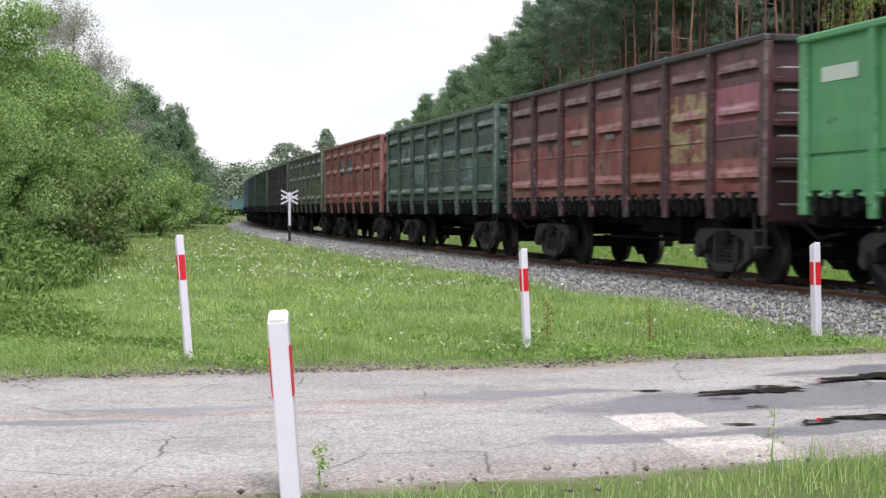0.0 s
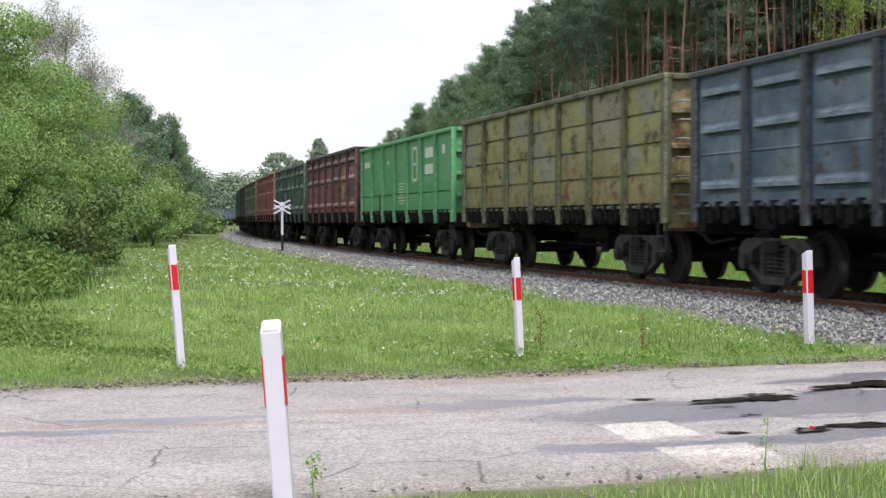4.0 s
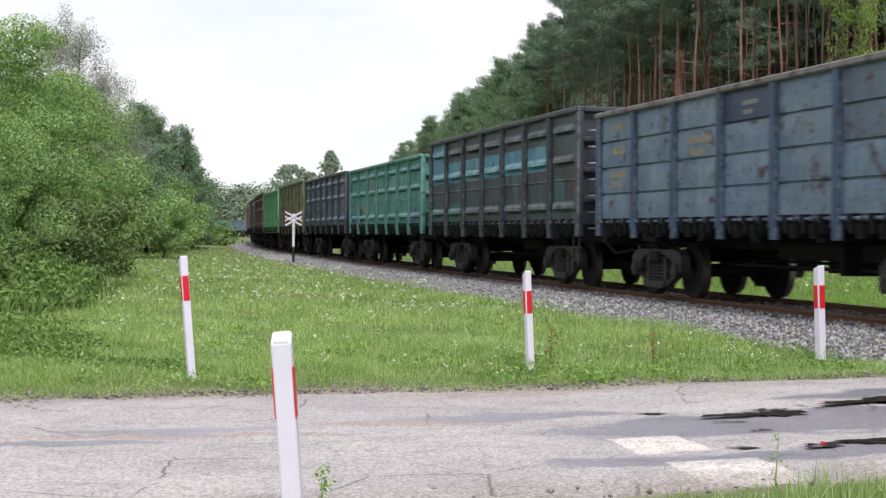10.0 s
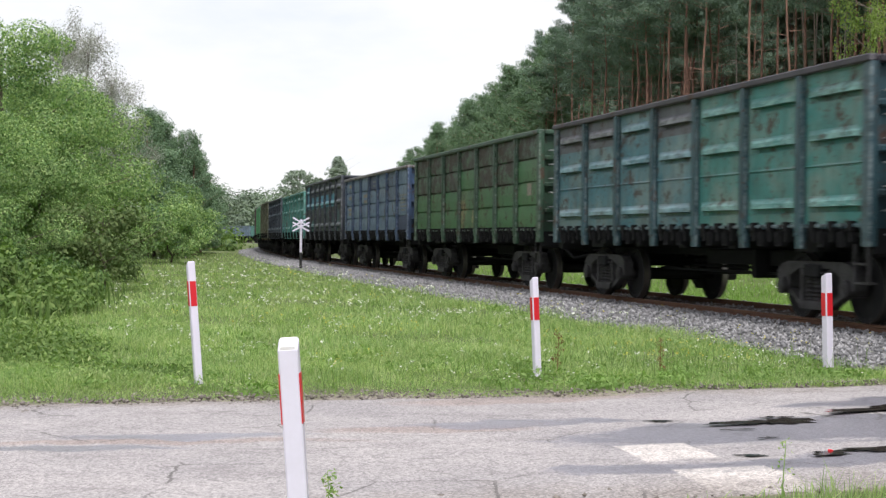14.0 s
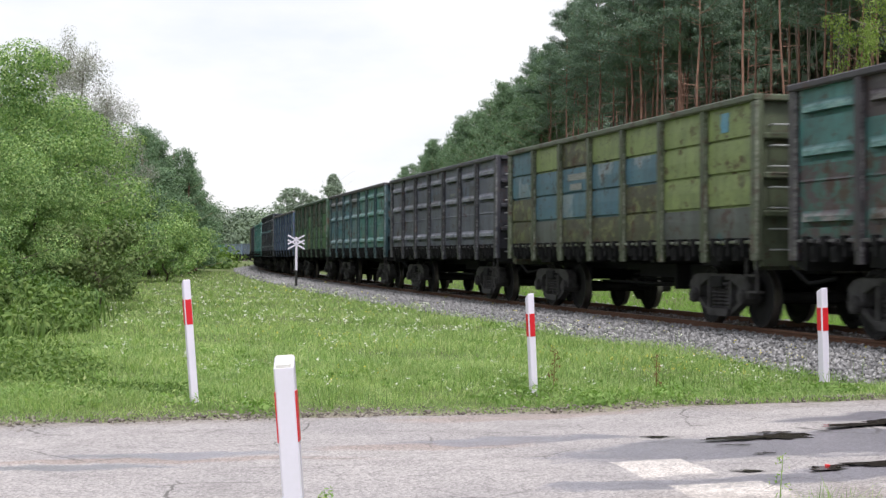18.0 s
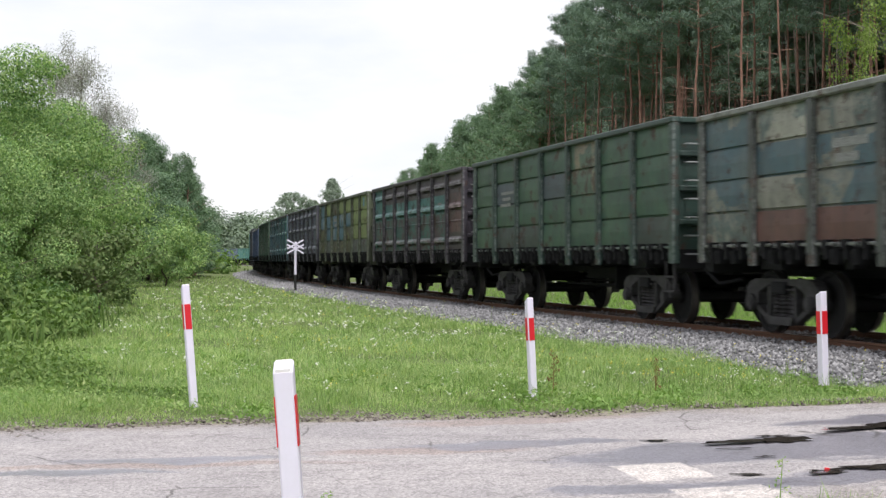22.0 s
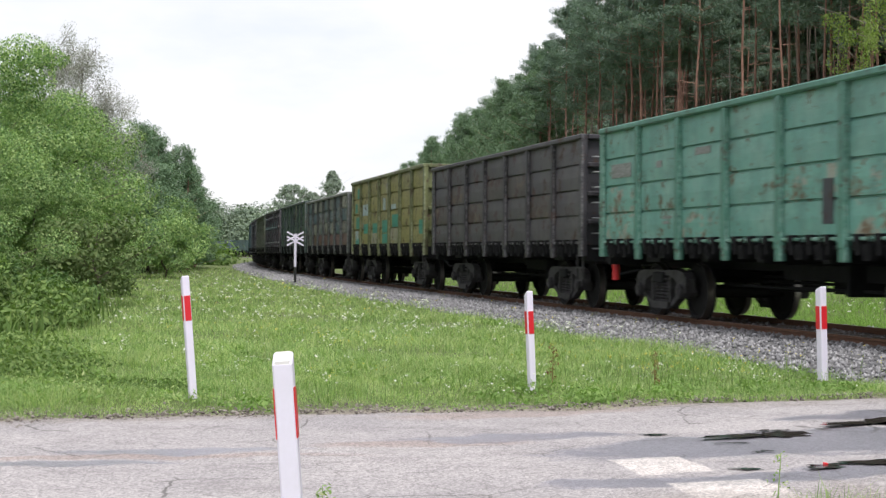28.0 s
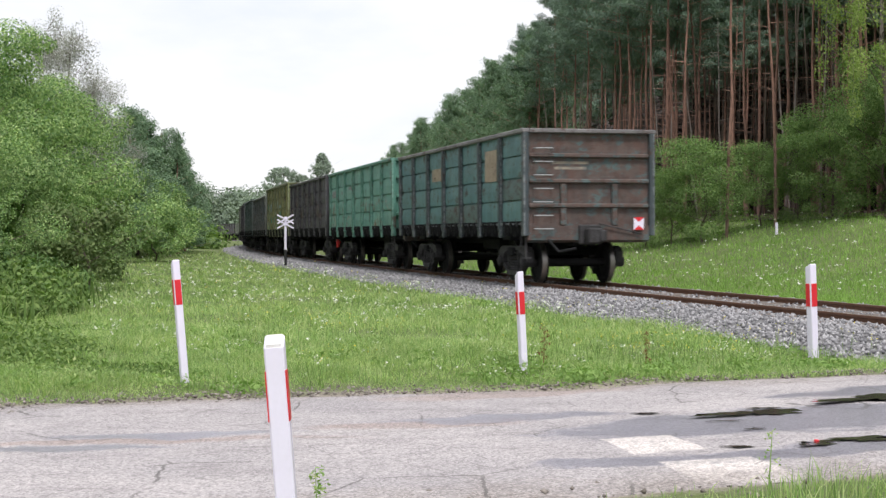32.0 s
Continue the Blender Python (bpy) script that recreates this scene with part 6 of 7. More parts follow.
again(BIG, -10.6, 31.0, 310, 0.66)
MID = broad_tree(np.random.default_rng(6), 3.6, 2.1, 0.1, 9000, 0.085, M["leaf"], "rounded green shrub beside the meadow", 0.06, "shrub")
put(MID, -15.0, 84.0)
again(MID, -16.9, 82.0, 90, 1.05)
again(MID, -13.4, 70.0, 160, 0.75)
again(MID, -15.2, 66.0, 220, 1.0)
again(MID, -13.8, 58.0, 20, 1.0)
again(MID, -20.0, 110.0, 50, 0.9)
GREY = new("dry_birch_tree")
g_rng = np.random.default_rng(9)
bm, g_tips = trunk_bm(g_rng, 10.0, 0.12, 34, 0.3, 2.0, 0.12, 0.9)
g_cs = []
for a, b in g_tips:
    for j in range(7):
        c = a.lerp(b, 0.3 + 0.7 * g_rng.random())
        e = c + Vector((g_rng.normal(0, 0.35), g_rng.normal(0, 0.35), g_rng.uniform(-0.6, 0.5)))
        rod(bm, c, e, 0.012, 0.004, 3)
        g_cs.append(tuple(e))
part("trunk", bm, M["twig"], GREY)
q, f = leaf_cloud(g_rng, g_cs, [(0.35, 0.35, 0.45)] * len(g_cs), 24000, 0.040, 0.6)
part("crown", cloud_mesh("crown", q, f, M["greytree"]), None, GREY)
tagged(GREY, "thin grey-leaved birch above the bushes", "birch tree")
put(GREY, -13.7, 55.0, 0, 0.86)
again(GREY, -12.9, 56.0, 120, 0.72)
again(GREY, -15.2, 56.5, 200, 0.9)
LEFT = [pine(np.random.default_rng(90 + i), 11.0, 0.04, 10000, 0.060, 0.12, 5.0, 60, 0.55, 2.2, "sapling", 0.75) for i in range(2)]
put(LEFT[0], -18.6, 92.0, 0, 0.80)
put(LEFT[1], -17.2, 98.0, 0, 0.74)
for x, y, k in ((-19.5, 84, 1.0), (-16.4, 74, 0.82), (-17.3, 80, 0.85), (-18.0, 86, 0.9), (-18.4, 99, 0.93), (-17.9, 103, 0.8), (-18.9, 110, 0.84), (-21.0, 88, 1.1), (-20.5, 101, 1.0), (-18.6, 106, 0.86), (-22, 76, 1.12), (-24, 95, 1.15), (-19.6, 115, 0.82), (-23, 120, 1.0), (-26, 108, 1.2), (-19.2, 110, 0.9), (-17.6, 90, 0.95), (-17.0, 82, 0.95)):
    again(LEFT[int(y) % 2], x, y, x * 31, k * 0.79)
ROUND = broad_tree(np.random.default_rng(95), 9.0, 3.4, 0.8, 14000, 0.12, M["sapling"], "dark green broadleaf tree in the wood's edge", 0.15)
put(ROUND, -17.8, 76.0, 0, 0.7)
for x, y, k in ((-15.2, 66, 0.80), (-16.6, 80, 0.80), (-17.4, 90, 0.82), (-18.3, 97, 0.88), (-19.3, 104, 0.9), (-17.0, 68, 0.92), (-19.0, 64, 1.1), (-20.5, 80, 1.05), (-19.8, 95, 0.95), (-24, 70, 1.2), (-28, 90, 1.3), (-20.2, 114, 1.04), (-20.6, 118, 1.0), (-19.9, 112, 0.95), (-19.0, 104, 0.95), (-17.4, 86, 1.05)):
    again(ROUND, x, y, x * 57, k * 0.7)
left_mass = [(-24 - 0.12 * (y - 40), y, 8.0, 6.5) for y in range(44, 150, 8)]
wood_mass("left_woods", "dense green wood behind the bushes", left_mass, 26000, 0.5, M["bush"], 8)
low = [(-22.5, 140, 3, 1.2), (-25, 150, 4, 1.3), (-28, 165, 5, 1.6), (-33, 180, 6, 2.0), (-40, 200, 9, 3)]
wood_mass("low_scrub", "low yellow-green scrub before the bend", low, 9000, 0.3, M["weed"], 12)


# ---- grass, weeds and flowers ----
def blades(name, label, x, y, height, width, mat, seed, lean=0.45):
    """Bent blades of grass, two faces each."""
    rng = np.random.default_rng(seed)
    n = len(x)
    z = ground_z(x, y)
    a = rng.random(n) * 6.283
    dx, dy = np.cos(a), np.sin(a)
    out = rng.normal(0, lean, n) * height
    b = a + rng.uniform(0.5, 2.6, n)
    ox, oy = np.cos(b) * out, np.sin(b) * out
    base = np.stack([x, y, z - 0.02], 1)
    side = np.stack([dx, dy, np.zeros(n)], 1) * (width / 2)[:, None]
    mid = base + np.stack([ox * 0.35, oy * 0.35, height * 0.6], 1)
    tip = base + np.stack([ox, oy, height], 1)
    v = np.stack([base - side, base + side, mid + side * 0.7, mid - side * 0.7, tip], 1).reshape(-1, 3)
    k = np.arange(n) * 5
    quads = np.stack([k, k + 1, k + 2, k + 3], 1)
    tris = np.stack([k + 3, k + 2, k + 4], 1)
    me = bpy.data.meshes.new(name)
    me.vertices.add(len(v))
    me.vertices.foreach_set("co", v.astype(np.float32).ravel())
    me.loops.add(quads.size + tris.size)
    me.loops.foreach_set("vertex_index", np.concatenate([quads.ravel(), tris.ravel()]).astype(np.int32))
    me.polygons.add(2 * n)
    me.polygons.foreach_set("loop_start", np.concatenate([np.arange(n) * 4, 4 * n + np.arange(n) * 3]).astype(np.int32))
    me.materials.append(mat)
    me.update(calc_edges=True)
    return tagged(new(name, me), label, "grass", kind="stuff")


def meadow_spots(rng, n, near, far, lo=-0.34, hi=0.34):
    """Places spread evenly over the view of the meadow, thinner with distance."""
    inv = rng.uniform(1 / far, 1 / near, n)
    y = 1 / inv
    return rng.uniform(lo, hi, n) * y, y


def clear(x, y, near_track=1.85, verge=-0.02):
    d, s = offset_of(x, y)
    r = np.abs(across_road(x, y))
    return (np.abs(d) > near_track) & (r > ROAD_W + verge), d, r


g = np.random.default_rng(101)
x, y = meadow_spots(g, 300000, 12.0, 120.0)
ok, d, r = clear(x, y, 1.85, -0.10)
ok &= (d < -np.interp(y, [16, 28, 48, 90], [2.9, 2.65, 2.25, 2.05]))
x, y, d, r = x[ok], y[ok], d[ok], r[ok]
patch = ripple(x, y, 0.8, 2.0) + 0.7 * ripple(x, y, 2.1, 5.0)
tall = np.clip(0.070 + 0.030 * patch + 0.030 * np.clip((r - ROAD_W - 1.5) / 4, 0, 1), 0.045, 0.4) * g.uniform(0.5, 1.6, len(x))
tall *= np.clip((r - ROAD_W) / 1.1, 0.45, 1)
for px, py in ((-2.42, 14.16), (0.90, 15.35), (4.20, 16.46)):
    tall *= np.clip(np.hypot(x - px, (y - py + 0.25) * 0.6) / 0.35, 0.22, 1)
keep = g.random(len(x)) < np.clip((r - ROAD_W + 0.10 + 0.10 * ripple(x, y, 3.1, 2.0)) / 0.16, 0.02, 1)
x, y, tall = x[keep], y[keep], tall[keep]
blades("meadow_grass", "green meadow grass, uneven and unmown", x, y, tall, np.clip(y * 0.00042, 0.005, 0.05) * g.uniform(0.7, 1.5, len(x)), M["grass"], 1, 1.2)
x, y = meadow_spots(g, 120000, 20.0, 110.0, -0.05, 0.36)
ok, d, r = clear(x, y, 2.0)
ok &= (d > 0) & (d < 16)
x, y, d = x[ok], y[ok], d[ok]
blades("bank_grass", "long green grass on the bank below the pines", x, y, g.uniform(0.06, 0.20, len(x)), np.clip(y * 0.0004, 0.01, 0.06), M["bank"], 2, 0.9)
x, y = g.uniform(-2.6, 4.4, 26000), g.uniform(4.6, 9.6, 26000)
ok, d, r = clear(x, y, 3, 0.0)
x, y, r = x[ok], y[ok], r[ok]
clump = ripple(x, y, 2.2, 1.0) + ripple(x, y, 5.0, 3.0) * 0.6
keep = (y < ROAD_A.y) & (clump > -0.75) & (g.random(len(x)) < np.clip((r - ROAD_W) / 0.45, 0.10, 1))
x, y, r, clump = x[keep], y[keep], r[keep], clump[keep]
blades("verge_grass", "bright grass tufts on the near road verge", x, y, np.clip(0.13 + 0.07 * clump, 0.05, 0.35) * np.interp(x, [0.2, 1.6, 2.5], [0.55, 0.65, 1.1]) * g.uniform(0.6, 1.5, len(x)) * np.clip((r - ROAD_W) / 0.5, 0.45, 1), g.uniform(0.004, 0.009, len(x)), M["grass"], 3, 0.55)


# taller tufts standing out of the meadow
tx, ty = meadow_spots(g, 340, 13.4, 60.0, -0.30, 0.34)
ok, d, r = clear(tx, ty, 3.0, 0.25)
ok &= d < 0
tx, ty = np.repeat(tx[ok], 30), np.repeat(ty[ok], 30)
spread_m = g.uniform(0.04, 0.16, len(tx))
tx, ty = tx + g.normal(0, 1, len(tx)) * spread_m, ty + g.normal(0, 1, len(tx)) * spread_m
blades("tall_tufts", "taller tufts of darker grass in the meadow", tx, ty, g.uniform(0.07, 0.19, len(tx)), np.clip(ty * 0.0004, 0.005, 0.03), M["tuft"], 7, 0.9)


def meadow_weeds():
    """Broad-leaved weeds in loose clumps through the turf."""
    rng = np.random.default_rng(118)
    px, py = meadow_spots(rng, 420, 13.3, 55.0, -0.30, 0.30)
    ok, d, r = clear(px, py, 3.2, 0.15)
    ok &= (d < 0) & (ripple(px, py, 0.9, 6.0) > -0.2)
    px, py = px[ok], py[ok]
    pz = ground_z(px, py)
    cs = np.stack([px, py, pz + 0.05], 1)
    k = rng.uniform(0.10, 0.32, len(px))
    q, f = leaf_cloud(rng, cs, np.stack([k, k, np.full(len(px), 0.07)], 1), 9000, 0.026, 0.4, 2.4)
    tagged(new("meadow_weeds", cloud_mesh("meadow_weeds", q, f, M["tuft"])), "broad-leaved weeds scattered through the meadow", "weeds", kind="stuff")


meadow_weeds()


def sprig(x, y, height, n, name, label, mat, seed, leaf=0.022):
    """A single upright weed: a stem with small leaves."""
    rng = np.random.default_rng(seed)
    z = float(ground_z(x, y)[0])
    plant = new(name)
    bm = bmesh.new()
    tip = Vector((rng.normal(0, 0.03), rng.normal(0, 0.03), height))
    rod(bm, (0, 0, -0.03), tip, 0.005, 0.002, 5)
    part("stem", bm, mat, plant)
    cs = [tuple(tip * f + Vector((rng.normal(0, 0.02), rng.normal(0, 0.02), 0))) for f in np.linspace(0.25, 1.0, 8)]
    q, f = leaf_cloud(rng, cs, [(0.035, 0.035, 0.03)] * 8, n, leaf, 0.1, 2.4)
    part("leaves", cloud_mesh("leaves", q, f, mat), None, plant)
    plant.matrix_basis = pose(x, y, z)
    tagged(plant, label, "weed")


sprig(-0.62, 7.62, 0.24, 70, "weed_sprig", "small bright green weed at the road's edge", M["grass"], 31, 0.014)
sprig(1.83, 8.15, 0.32, 46, "weed_sprig", "thin green weed at the road's edge", M["grass"], 32, 0.009)
sprig(1.12, 15.55, 0.42, 120, "dock_plant", "brown dried dock plant in the grass", M["dry"], 33, 0.011)
sprig(2.15, 15.2, 0.38, 120, "dock_plant", "brown dried dock plant in the grass", M["dry"], 34, 0.011)


def stalk_plants(name, label, x, y, height, heads, head_r, mat, seed, category="wild flowers"):
    """Thin stems that carry small flat heads of petals."""
    rng = np.random.default_rng(seed)
    verts, faces, ids = [], [], []
    z = ground_z(x, y)
    for px, py, pz, h in zip(x, y, z, height):
        k = len(verts)
        lx, ly = rng.normal(0, 0.05, 2)
        w = max(0.004, py * 0.00018)
        verts += [(px - w, py, pz), (px + w, py, pz), (px + lx, py + ly, pz + h)]
        faces.append((k, k + 1, k + 2))
        ids.append(1)
        for j in range(heads):
            cx, cy, cz = px + lx + rng.normal(0, head_r), py + ly + rng.normal(0, head_r), pz + h + rng.normal(0, head_r * 0.6)
            rr, t = head_r * rng.uniform(0.35, 0.7) * min(2.0, max(0.7, py / 24)), rng.normal(0, 0.35, 2)
            k = len(verts)
            for q in range(5):
                a = q * 1.2566
                verts.append((cx + math.cos(a) * rr, cy + math.sin(a) * rr, cz + math.cos(a) * rr * t[0] + math.sin(a) * rr * t[1]))
            faces.append((k, k + 1, k + 2, k + 3, k + 4))
            ids.append(0)
    return tagged(new(name, mesh_from(name, verts, faces, [mat, M["weed"]], ids)), label, category, kind="stuff")


x, y = meadow_spots(g, 9000, 13.5, 85.0, -0.24, 0.34)
ok, d, r = clear(x, y, 2.6, 0.4)
swarm = ripple(x, y, 0.55, 4.0) + 0.8 * ripple(x, y, 1.7, 1.0) + 0.5 * np.clip(1 - np.abs(d + 5.5) / 6, -0.4, 1)
ok &= (d < 0) & (swarm > 0.62 - np.clip((y - 22) / 20, 0, 1) * 0.35 - 0.5 * g.random(len(x)) ** 4) & (g.random(len(x)) < np.interp(y, [14, 19, 26, 40, 80], [0.10, 0.14, 0.45, 0.6, 0.6]))
x, y = x[ok], y[ok]
stalk_plants("white_flowers", "scattered white yarrow flowers in the meadow", x, y, g.uniform(0.10, 0.28, len(x)), 5, 0.024, M["petal"], 4)
x, y = meadow_spots(g, 1500, 13.5, 60.0, -0.20, 0.30)
ok, d, r = clear(x, y, 2.2, 0.5)
ok &= (d < 0) & (ripple(x, y, 0.7, 9.0) > 0.5)
x, y = x[ok], y[ok]
stalk_plants("yellow_flowers", "a few yellow meadow flowers", x, y, g.uniform(0.2, 0.4, len(x)), 3, 0.022, M["yellow"], 5)
x, y = meadow_spots(g, 700, 24.0, 70.0, 0.05, 0.34)
ok, d, r = clear(x, y, 3.0, 0.5)
ok &= (d > 3) & (d < 15)
x, y = x[ok], y[ok]
stalk_plants("bank_flowers", "white flowers on the grass bank", x, y, g.uniform(0.2, 0.45, len(x)), 3, 0.026, M["petal"], 6)


def weed_patch(name, label, cx, cy, rx, ry, height, count, size, mat, seed):
    rng = np.random.default_rng(seed)
    cs, rs = [], []
    for j in range(60):
        a, q = rng.random() * 6.283, math.sqrt(rng.random())
        px, py = cx + math.cos(a) * q * rx, cy + math.sin(a) * q * ry
        h = height * (1.15 - 0.7 * q) * rng.uniform(0.6, 1.2)
        cs.append((px, py, float(ground_z(px, py)[0]) + h * 0.5))
        rs.append((0.35, 0.35, h * 0.55))
    q, f = leaf_cloud(rng, cs, rs, count, size, 0.5, 2.2)
    return tagged(new(name, cloud_mesh(name, q, f, mat)), label, "weeds", kind="stuff")


weed_patch("nettle_patch", "tall nettles and brambles below the bush", -8.3, 26.5, 1.9, 4.2, 1.1, 15000, 0.06, M["weed"], 21)
weed_patch("bramble_patch", "low weeds at the edge of the meadow", -6.0, 19.5, 1.2, 2.6, 0.40, 5000, 0.035, M["weed"], 22)
weed_patch("dark_weeds", "shaded undergrowth under the bush", -10.2, 31.5, 2.6, 3.0, 1.4, 12000, 0.06, M["bush"], 23)
weed_patch("low_weeds", "mixed low weeds between the lane and the bush", -5.0, 17.2, 0.9, 2.2, 0.30, 5200, 0.030, M["weed"], 26)
weed_patch("clover_patch", "low clover and dock leaves on the meadow's edge", -3.9, 15.2, 1.3, 0.9, 0.16, 3600, 0.026, M["weed"], 27)
weed_patch("verge_weeds", "small broad-leaved weeds beside the lane", -2.6, 13.95, 0.6, 0.25, 0.07, 400, 0.02, M["grass"], 24)
weed_patch("edge_weeds", "broad-leaved weeds at the grass edge", -3.6, 14.3, 1.2, 0.7, 0.16, 900, 0.022, M["grass"], 25)


# upright weeds before the bush
wx, wy = g.normal(-8.0, 1.3, 900), g.uniform(20.5, 31.0, 900)
ok = wx < -5.6 - 0.10 * (wy - 20)
wx, wy = wx[ok], wy[ok]
blades("tall_weeds", "tall yellow-green weeds before the bush", wx, wy, g.uniform(0.25, 0.8, len(wx)) * np.clip((-5.2 - wx) / 1.6, 0.3, 1), g.uniform(0.02, 0.05, len(wx)), M["weed"], 19, 0.5)

# ---- puddles ----
def puddle(x, y, rx, ry, turn, seed):
    """A flat film of water with a ragged, lobed outline."""
    rng = np.random.default_rng(seed)
    bm = bmesh.new()
    wav = rng.normal(0, 1, (14, 2)) / (1.0 + 0.45 * np.arange(14))[:, None]
    rim = []
    for k in range(140):
        a = k * math.pi / 70
        r = 1 + 0.46 * sum(wav[j, 0] * math.sin((j + 2) * a) + wav[j, 1] * math.cos((j + 2) * a) for j in range(14)) * 0.55
        rim.append(bm.verts.new((math.cos(a) * rx * max(r, 0.12), math.sin(a) * ry * max(r, 0.12), 0)))
    bm.faces.new(rim)
    bmesh.ops.triangulate(bm, faces=bm.faces)
    ob = new("puddle", bm_mesh("puddle", bm, M["water"]))
    ob.matrix_basis = pose(x, y, road_z(x, y) + float(np.clip(1 - abs(offset_of(x, y)[0][0]) / 9, 0, 1) ** 1.5 * 0.27) + 0.009, 0, 0, turn)
    tagged(ob, "shallow dark rain puddle on the asphalt", "puddle", group="puddles on the lane")


puddle(2.46, 11.18, 0.38, 0.15, 17, 1)
puddle(2.50, 11.42, 0.12, 0.03, 17, 9)
puddle(3.56, 11.80, 0.46, 0.19, 16, 2)
puddle(2.50, 9.66, 0.17, 0.06, 12, 3)
puddle(2.86, 9.76, 0.24, 0.085, 14, 8)
puddle(1.61, 11.30, 0.09, 0.045, 10, 4)
puddle(1.97, 9.62, 0.11, 0.035, 14, 5)
puddle(2.22, 10.31, 0.05, 0.03, 14, 6)
puddle(2.10, 10.75, 0.12, 0.02, 14, 7)


def roadside_grit():
    """Loose stones and crumbs of asphalt along both edges of the lane."""
    rng = np.random.default_rng(88)
    n = 4200
    u, side = rng.uniform(-6, 7, n), rng.choice([-1.0, 1.0], n, p=[0.10, 0.90])
    v = side * (ROAD_W - np.where(side > 0, grown_in(u), 0.0) + rng.normal(0.0, 0.28, n))
    x, y = ROAD_A.x + ROAD_D.x * u - ROAD_D.y * v, ROAD_A.y + ROAD_D.y * u + ROAD_D.x * v
    z = np.maximum(ground_z(x, y), 0.0) + 0.002
    r = 0.005 + 0.020 * rng.random(n) ** 2
    dirs = np.array([(1, 0, 0), (-0.2, 1, 0), (-1, -0.1, 0.1), (0.1, -1, 0), (0.1, 0.15, 0.7), (0, 0, -0.6)])
    pts = (dirs[None] * rng.uniform(0.65, 1.35, (n, 6, 1)) + rng.normal(0, 0.15, (n, 6, 3))) * r[:, None, None]
    verts = (pts + np.stack([x, y, z], 1)[:, None]).reshape(-1, 3)
    tri = np.array([(0, 1, 4), (1, 2, 4), (2, 3, 4), (3, 0, 4), (1, 0, 5), (2, 1, 5), (3, 2, 5), (0, 3, 5)])
    faces = (tri[None] + (np.arange(n) * 6)[:, None, None]).reshape(-1, 3)
    tagged(new("roadside_grit", cloud_mesh("roadside_grit", verts, faces, M["grit"])), "loose grey-brown grit along the lane's edges", "grit", kind="stuff")


roadside_grit()
litter = new("litter_scrap", bm_mesh("litter_scrap", boxes((-0.017, 0.017, -0.012, 0.012, 0, 0.018), bevel=0.004), M["post_red"]))
litter.matrix_basis = pose(2.50, 9.72, 0.055, 4, 8, 30)
tagged(litter, "crumpled red scrap of litter beside a puddle", "litter")


# ---- marker on the bank ----
marker = new("marker_stone", bm_mesh("marker_stone", boxes((-0.04, 0.04, -0.04, 0.04, -0.2, 0.38), bevel=0.012), M["post_white"]))
mx, my = 11.1, 50.2 - 2.0
marker.matrix_basis = pose(mx, my, float(ground_z(mx, my)[0]))
tagged(marker, "short white marker stone in the grass", "marker stone")


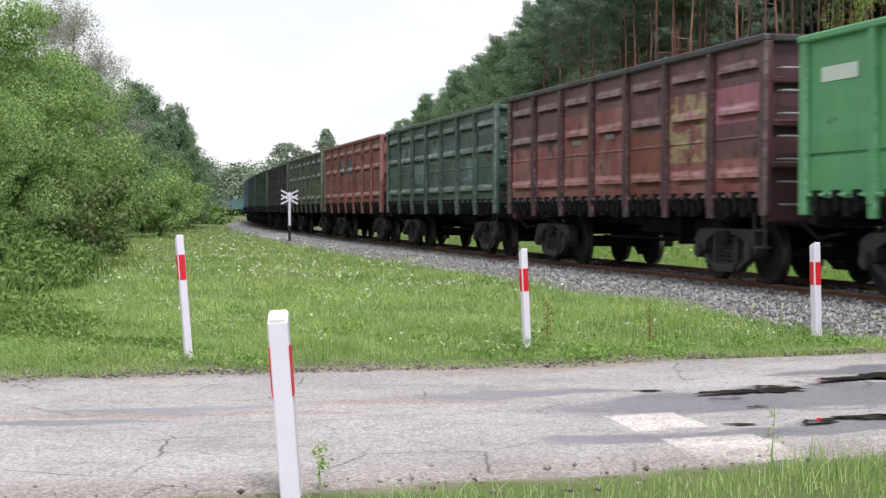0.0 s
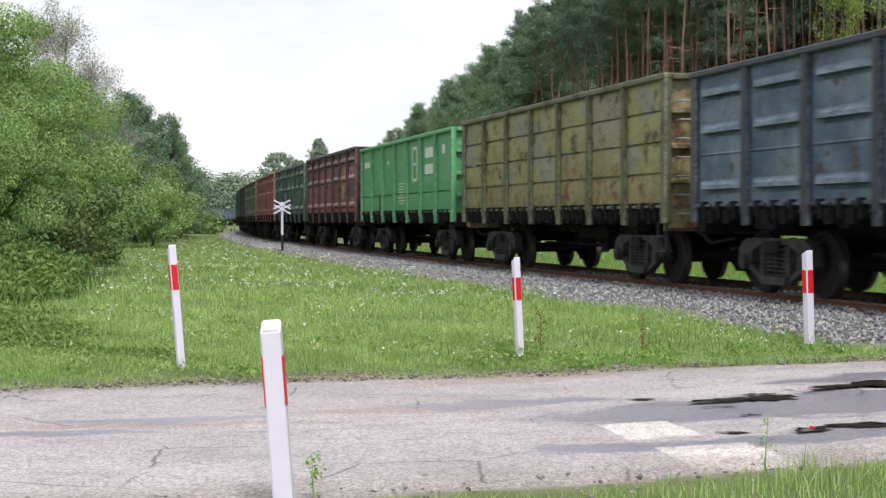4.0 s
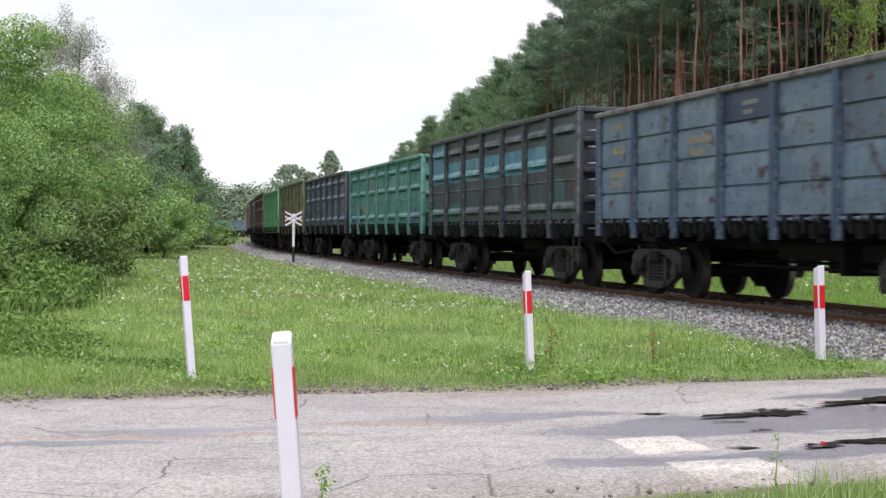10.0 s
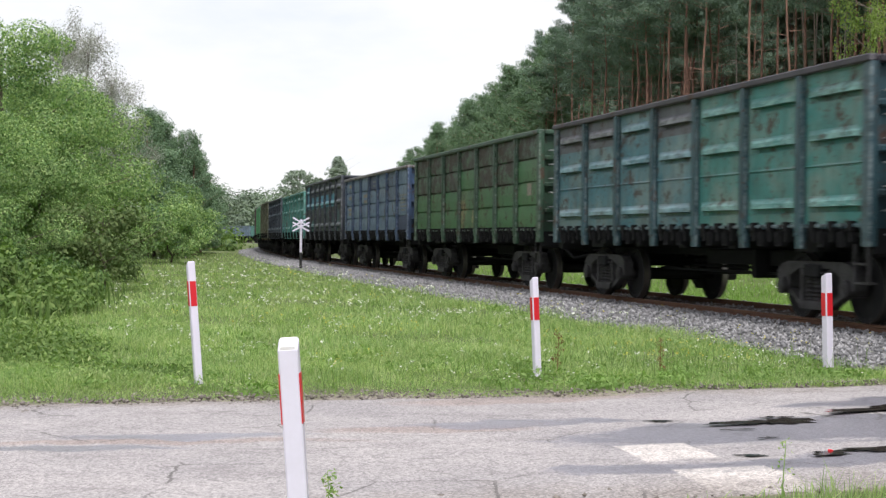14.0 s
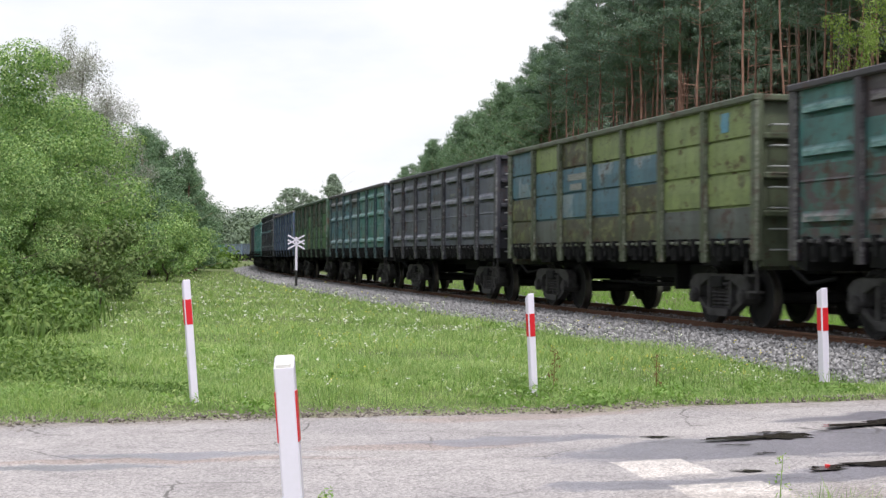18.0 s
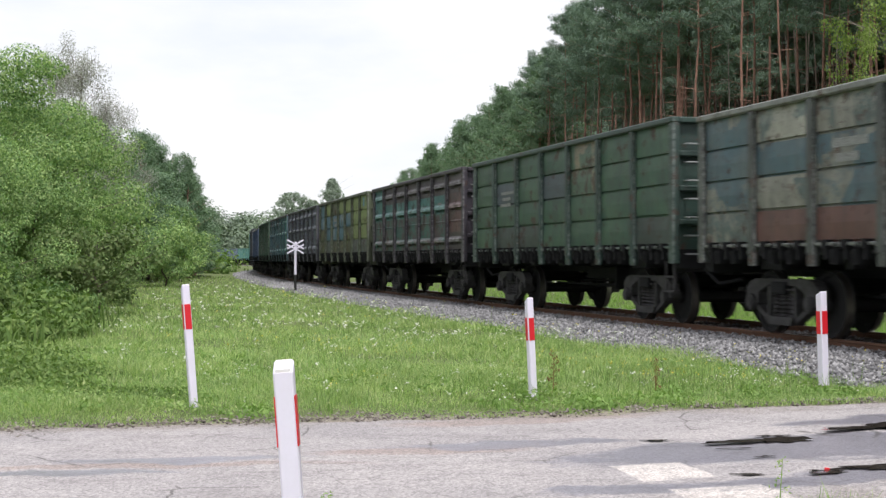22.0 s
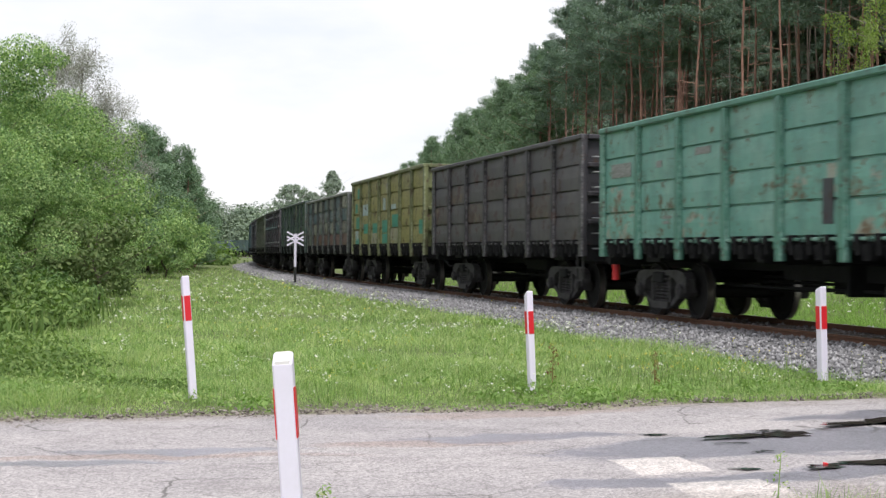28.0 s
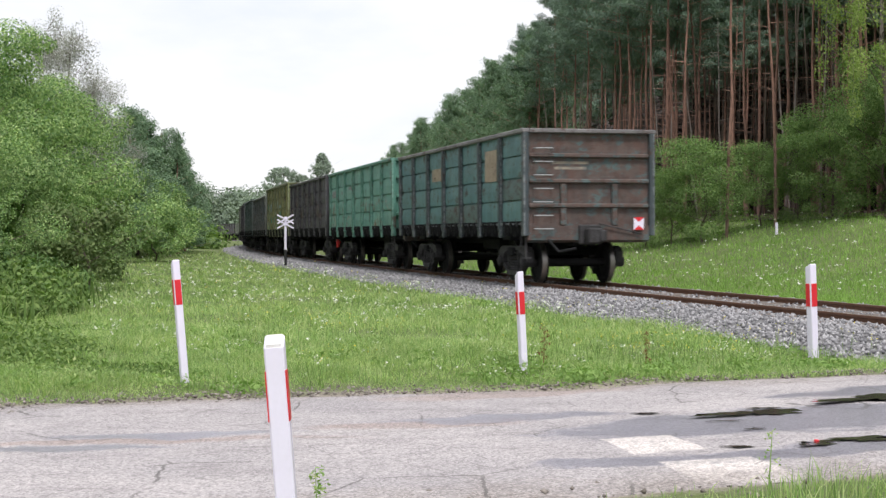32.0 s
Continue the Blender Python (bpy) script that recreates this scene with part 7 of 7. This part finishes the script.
# ---- ballast stones and sleepers ----
def ballast_stones():
    rng = np.random.default_rng(77)
    s = np.concatenate([-16 + 66 * rng.random(30000) ** 1.25, rng.uniform(40, 125, 5000)])
    off = np.concatenate([rng.uniform(-3.05, -0.86, 28000), rng.uniform(-0.7, 2.0, 7000)])
    off = rng.permutation(off)
    th = np.interp(s, LS, LTH)
    x, y = np.interp(s, LS, LX) + np.cos(th) * off, np.interp(s, LS, LY) - np.sin(th) * off
    ok = np.abs(across_road(x, y)) > ROAD_W + 0.2
    x, y, off, s = x[ok], y[ok], off[ok], s[ok]
    n = len(x)
    z = np.interp(np.abs(off), [0, 0.9, 1.9, 3.05], [BED_Z, BED_Z, BED_Z - 0.01, 0.06]) + rng.uniform(-0.015, 0.02, n)
    r = rng.uniform(0.02, 0.042, n) * np.where(s > 40, 1.5, 1.0)
    dirs = np.array([(1, 0, 0), (-0.2, 1, 0), (-1, -0.1, 0.1), (0.1, -1, 0), (0.1, 0.15, 0.9), (0, 0, -0.7)])
    p = dirs[None] * rng.uniform(0.65, 1.35, (n, 6, 1)) + rng.normal(0, 0.18, (n, 6, 3))
    a = rng.random(n) * 6.283
    ca, sa = np.cos(a)[:, None], np.sin(a)[:, None]
    p = np.stack([p[..., 0] * ca - p[..., 1] * sa, p[..., 0] * sa + p[..., 1] * ca, p[..., 2]], -1) * r[:, None, None]
    v = (p + np.stack([x, y, z], 1)[:, None]).reshape(-1, 3)
    tri = np.array([(0, 1, 4), (1, 2, 4), (2, 3, 4), (3, 0, 4), (1, 0, 5), (2, 1, 5), (3, 2, 5), (0, 3, 5)])
    f = (tri[None] + (np.arange(n) * 6)[:, None, None]).reshape(-1, 3)
    ob = new("ballast_stones", cloud_mesh("ballast_stones", v, f, M["stone"]))
    ob.parent = track
    tagged(ob, "grey crushed stone", kind="stuff")


ballast_stones()
SLEEPER = bm_mesh("sleeper", boxes((-1.35, 1.35, -0.13, 0.13, -0.15, 0.0), bevel=0.015), M["sleeper"])
for i in range(170):
    x, y, th = on_line(-20 + i * 0.62)
    if abs(float(across_road(x, y))) > ROAD_W + 0.2:
        part("sleeper", SLEEPER, None, track, at=pose(x, y, BED_Z + 0.012) @ Matrix.Rotation(-th, 4, "Z"))


# ---- movement ----
SPEED_ROWS = [(-1.0, -8.35), (0.0, -0.546), (9.0, 69.6), (29.0, 224.133), (32.0, 247.388), (33.0, 255.1)]


def train_at(t):
    return float(np.interp(t, [r[0] for r in SPEED_ROWS], [r[1] for r in SPEED_ROWS]))


def car_pose(s):
    ax, ay, _ = on_line(s + PIVOT)
    bx, by, _ = on_line(s - PIVOT)
    return Matrix.Translation(((ax + bx) / 2, (ay + by) / 2, RAIL_Z)) @ Matrix.Rotation(math.atan2(ay - by, ax - bx), 4, "Z")


def motions():
    """The train rolls along its track at a steady pace, its wheels turning with it."""
    times = [float(t) for t in range(0, 33)]
    for k, car in CARS.items():
        walk(car, [(t, car_pose(train_at(t) - PITCH * k)) for t in times])
    spin = [i / 15 for i in range(0, 481)]
    for k, car in CARS.items():
        if k < -5:
            continue
        for bogie in car.children:
            if not bogie.name.startswith("bogie"):
                continue
            for ws in bogie.children:
                if ws.name.startswith("wheelset"):
                    x = ws.matrix_basis.translation.x
                    walk(ws, [(t, Matrix.Translation((x, 0, WHEEL_R)) @ Matrix.Rotation((train_at(t) - train_at(0)) / WHEEL_R, 4, "Y")) for t in spin])


motions()
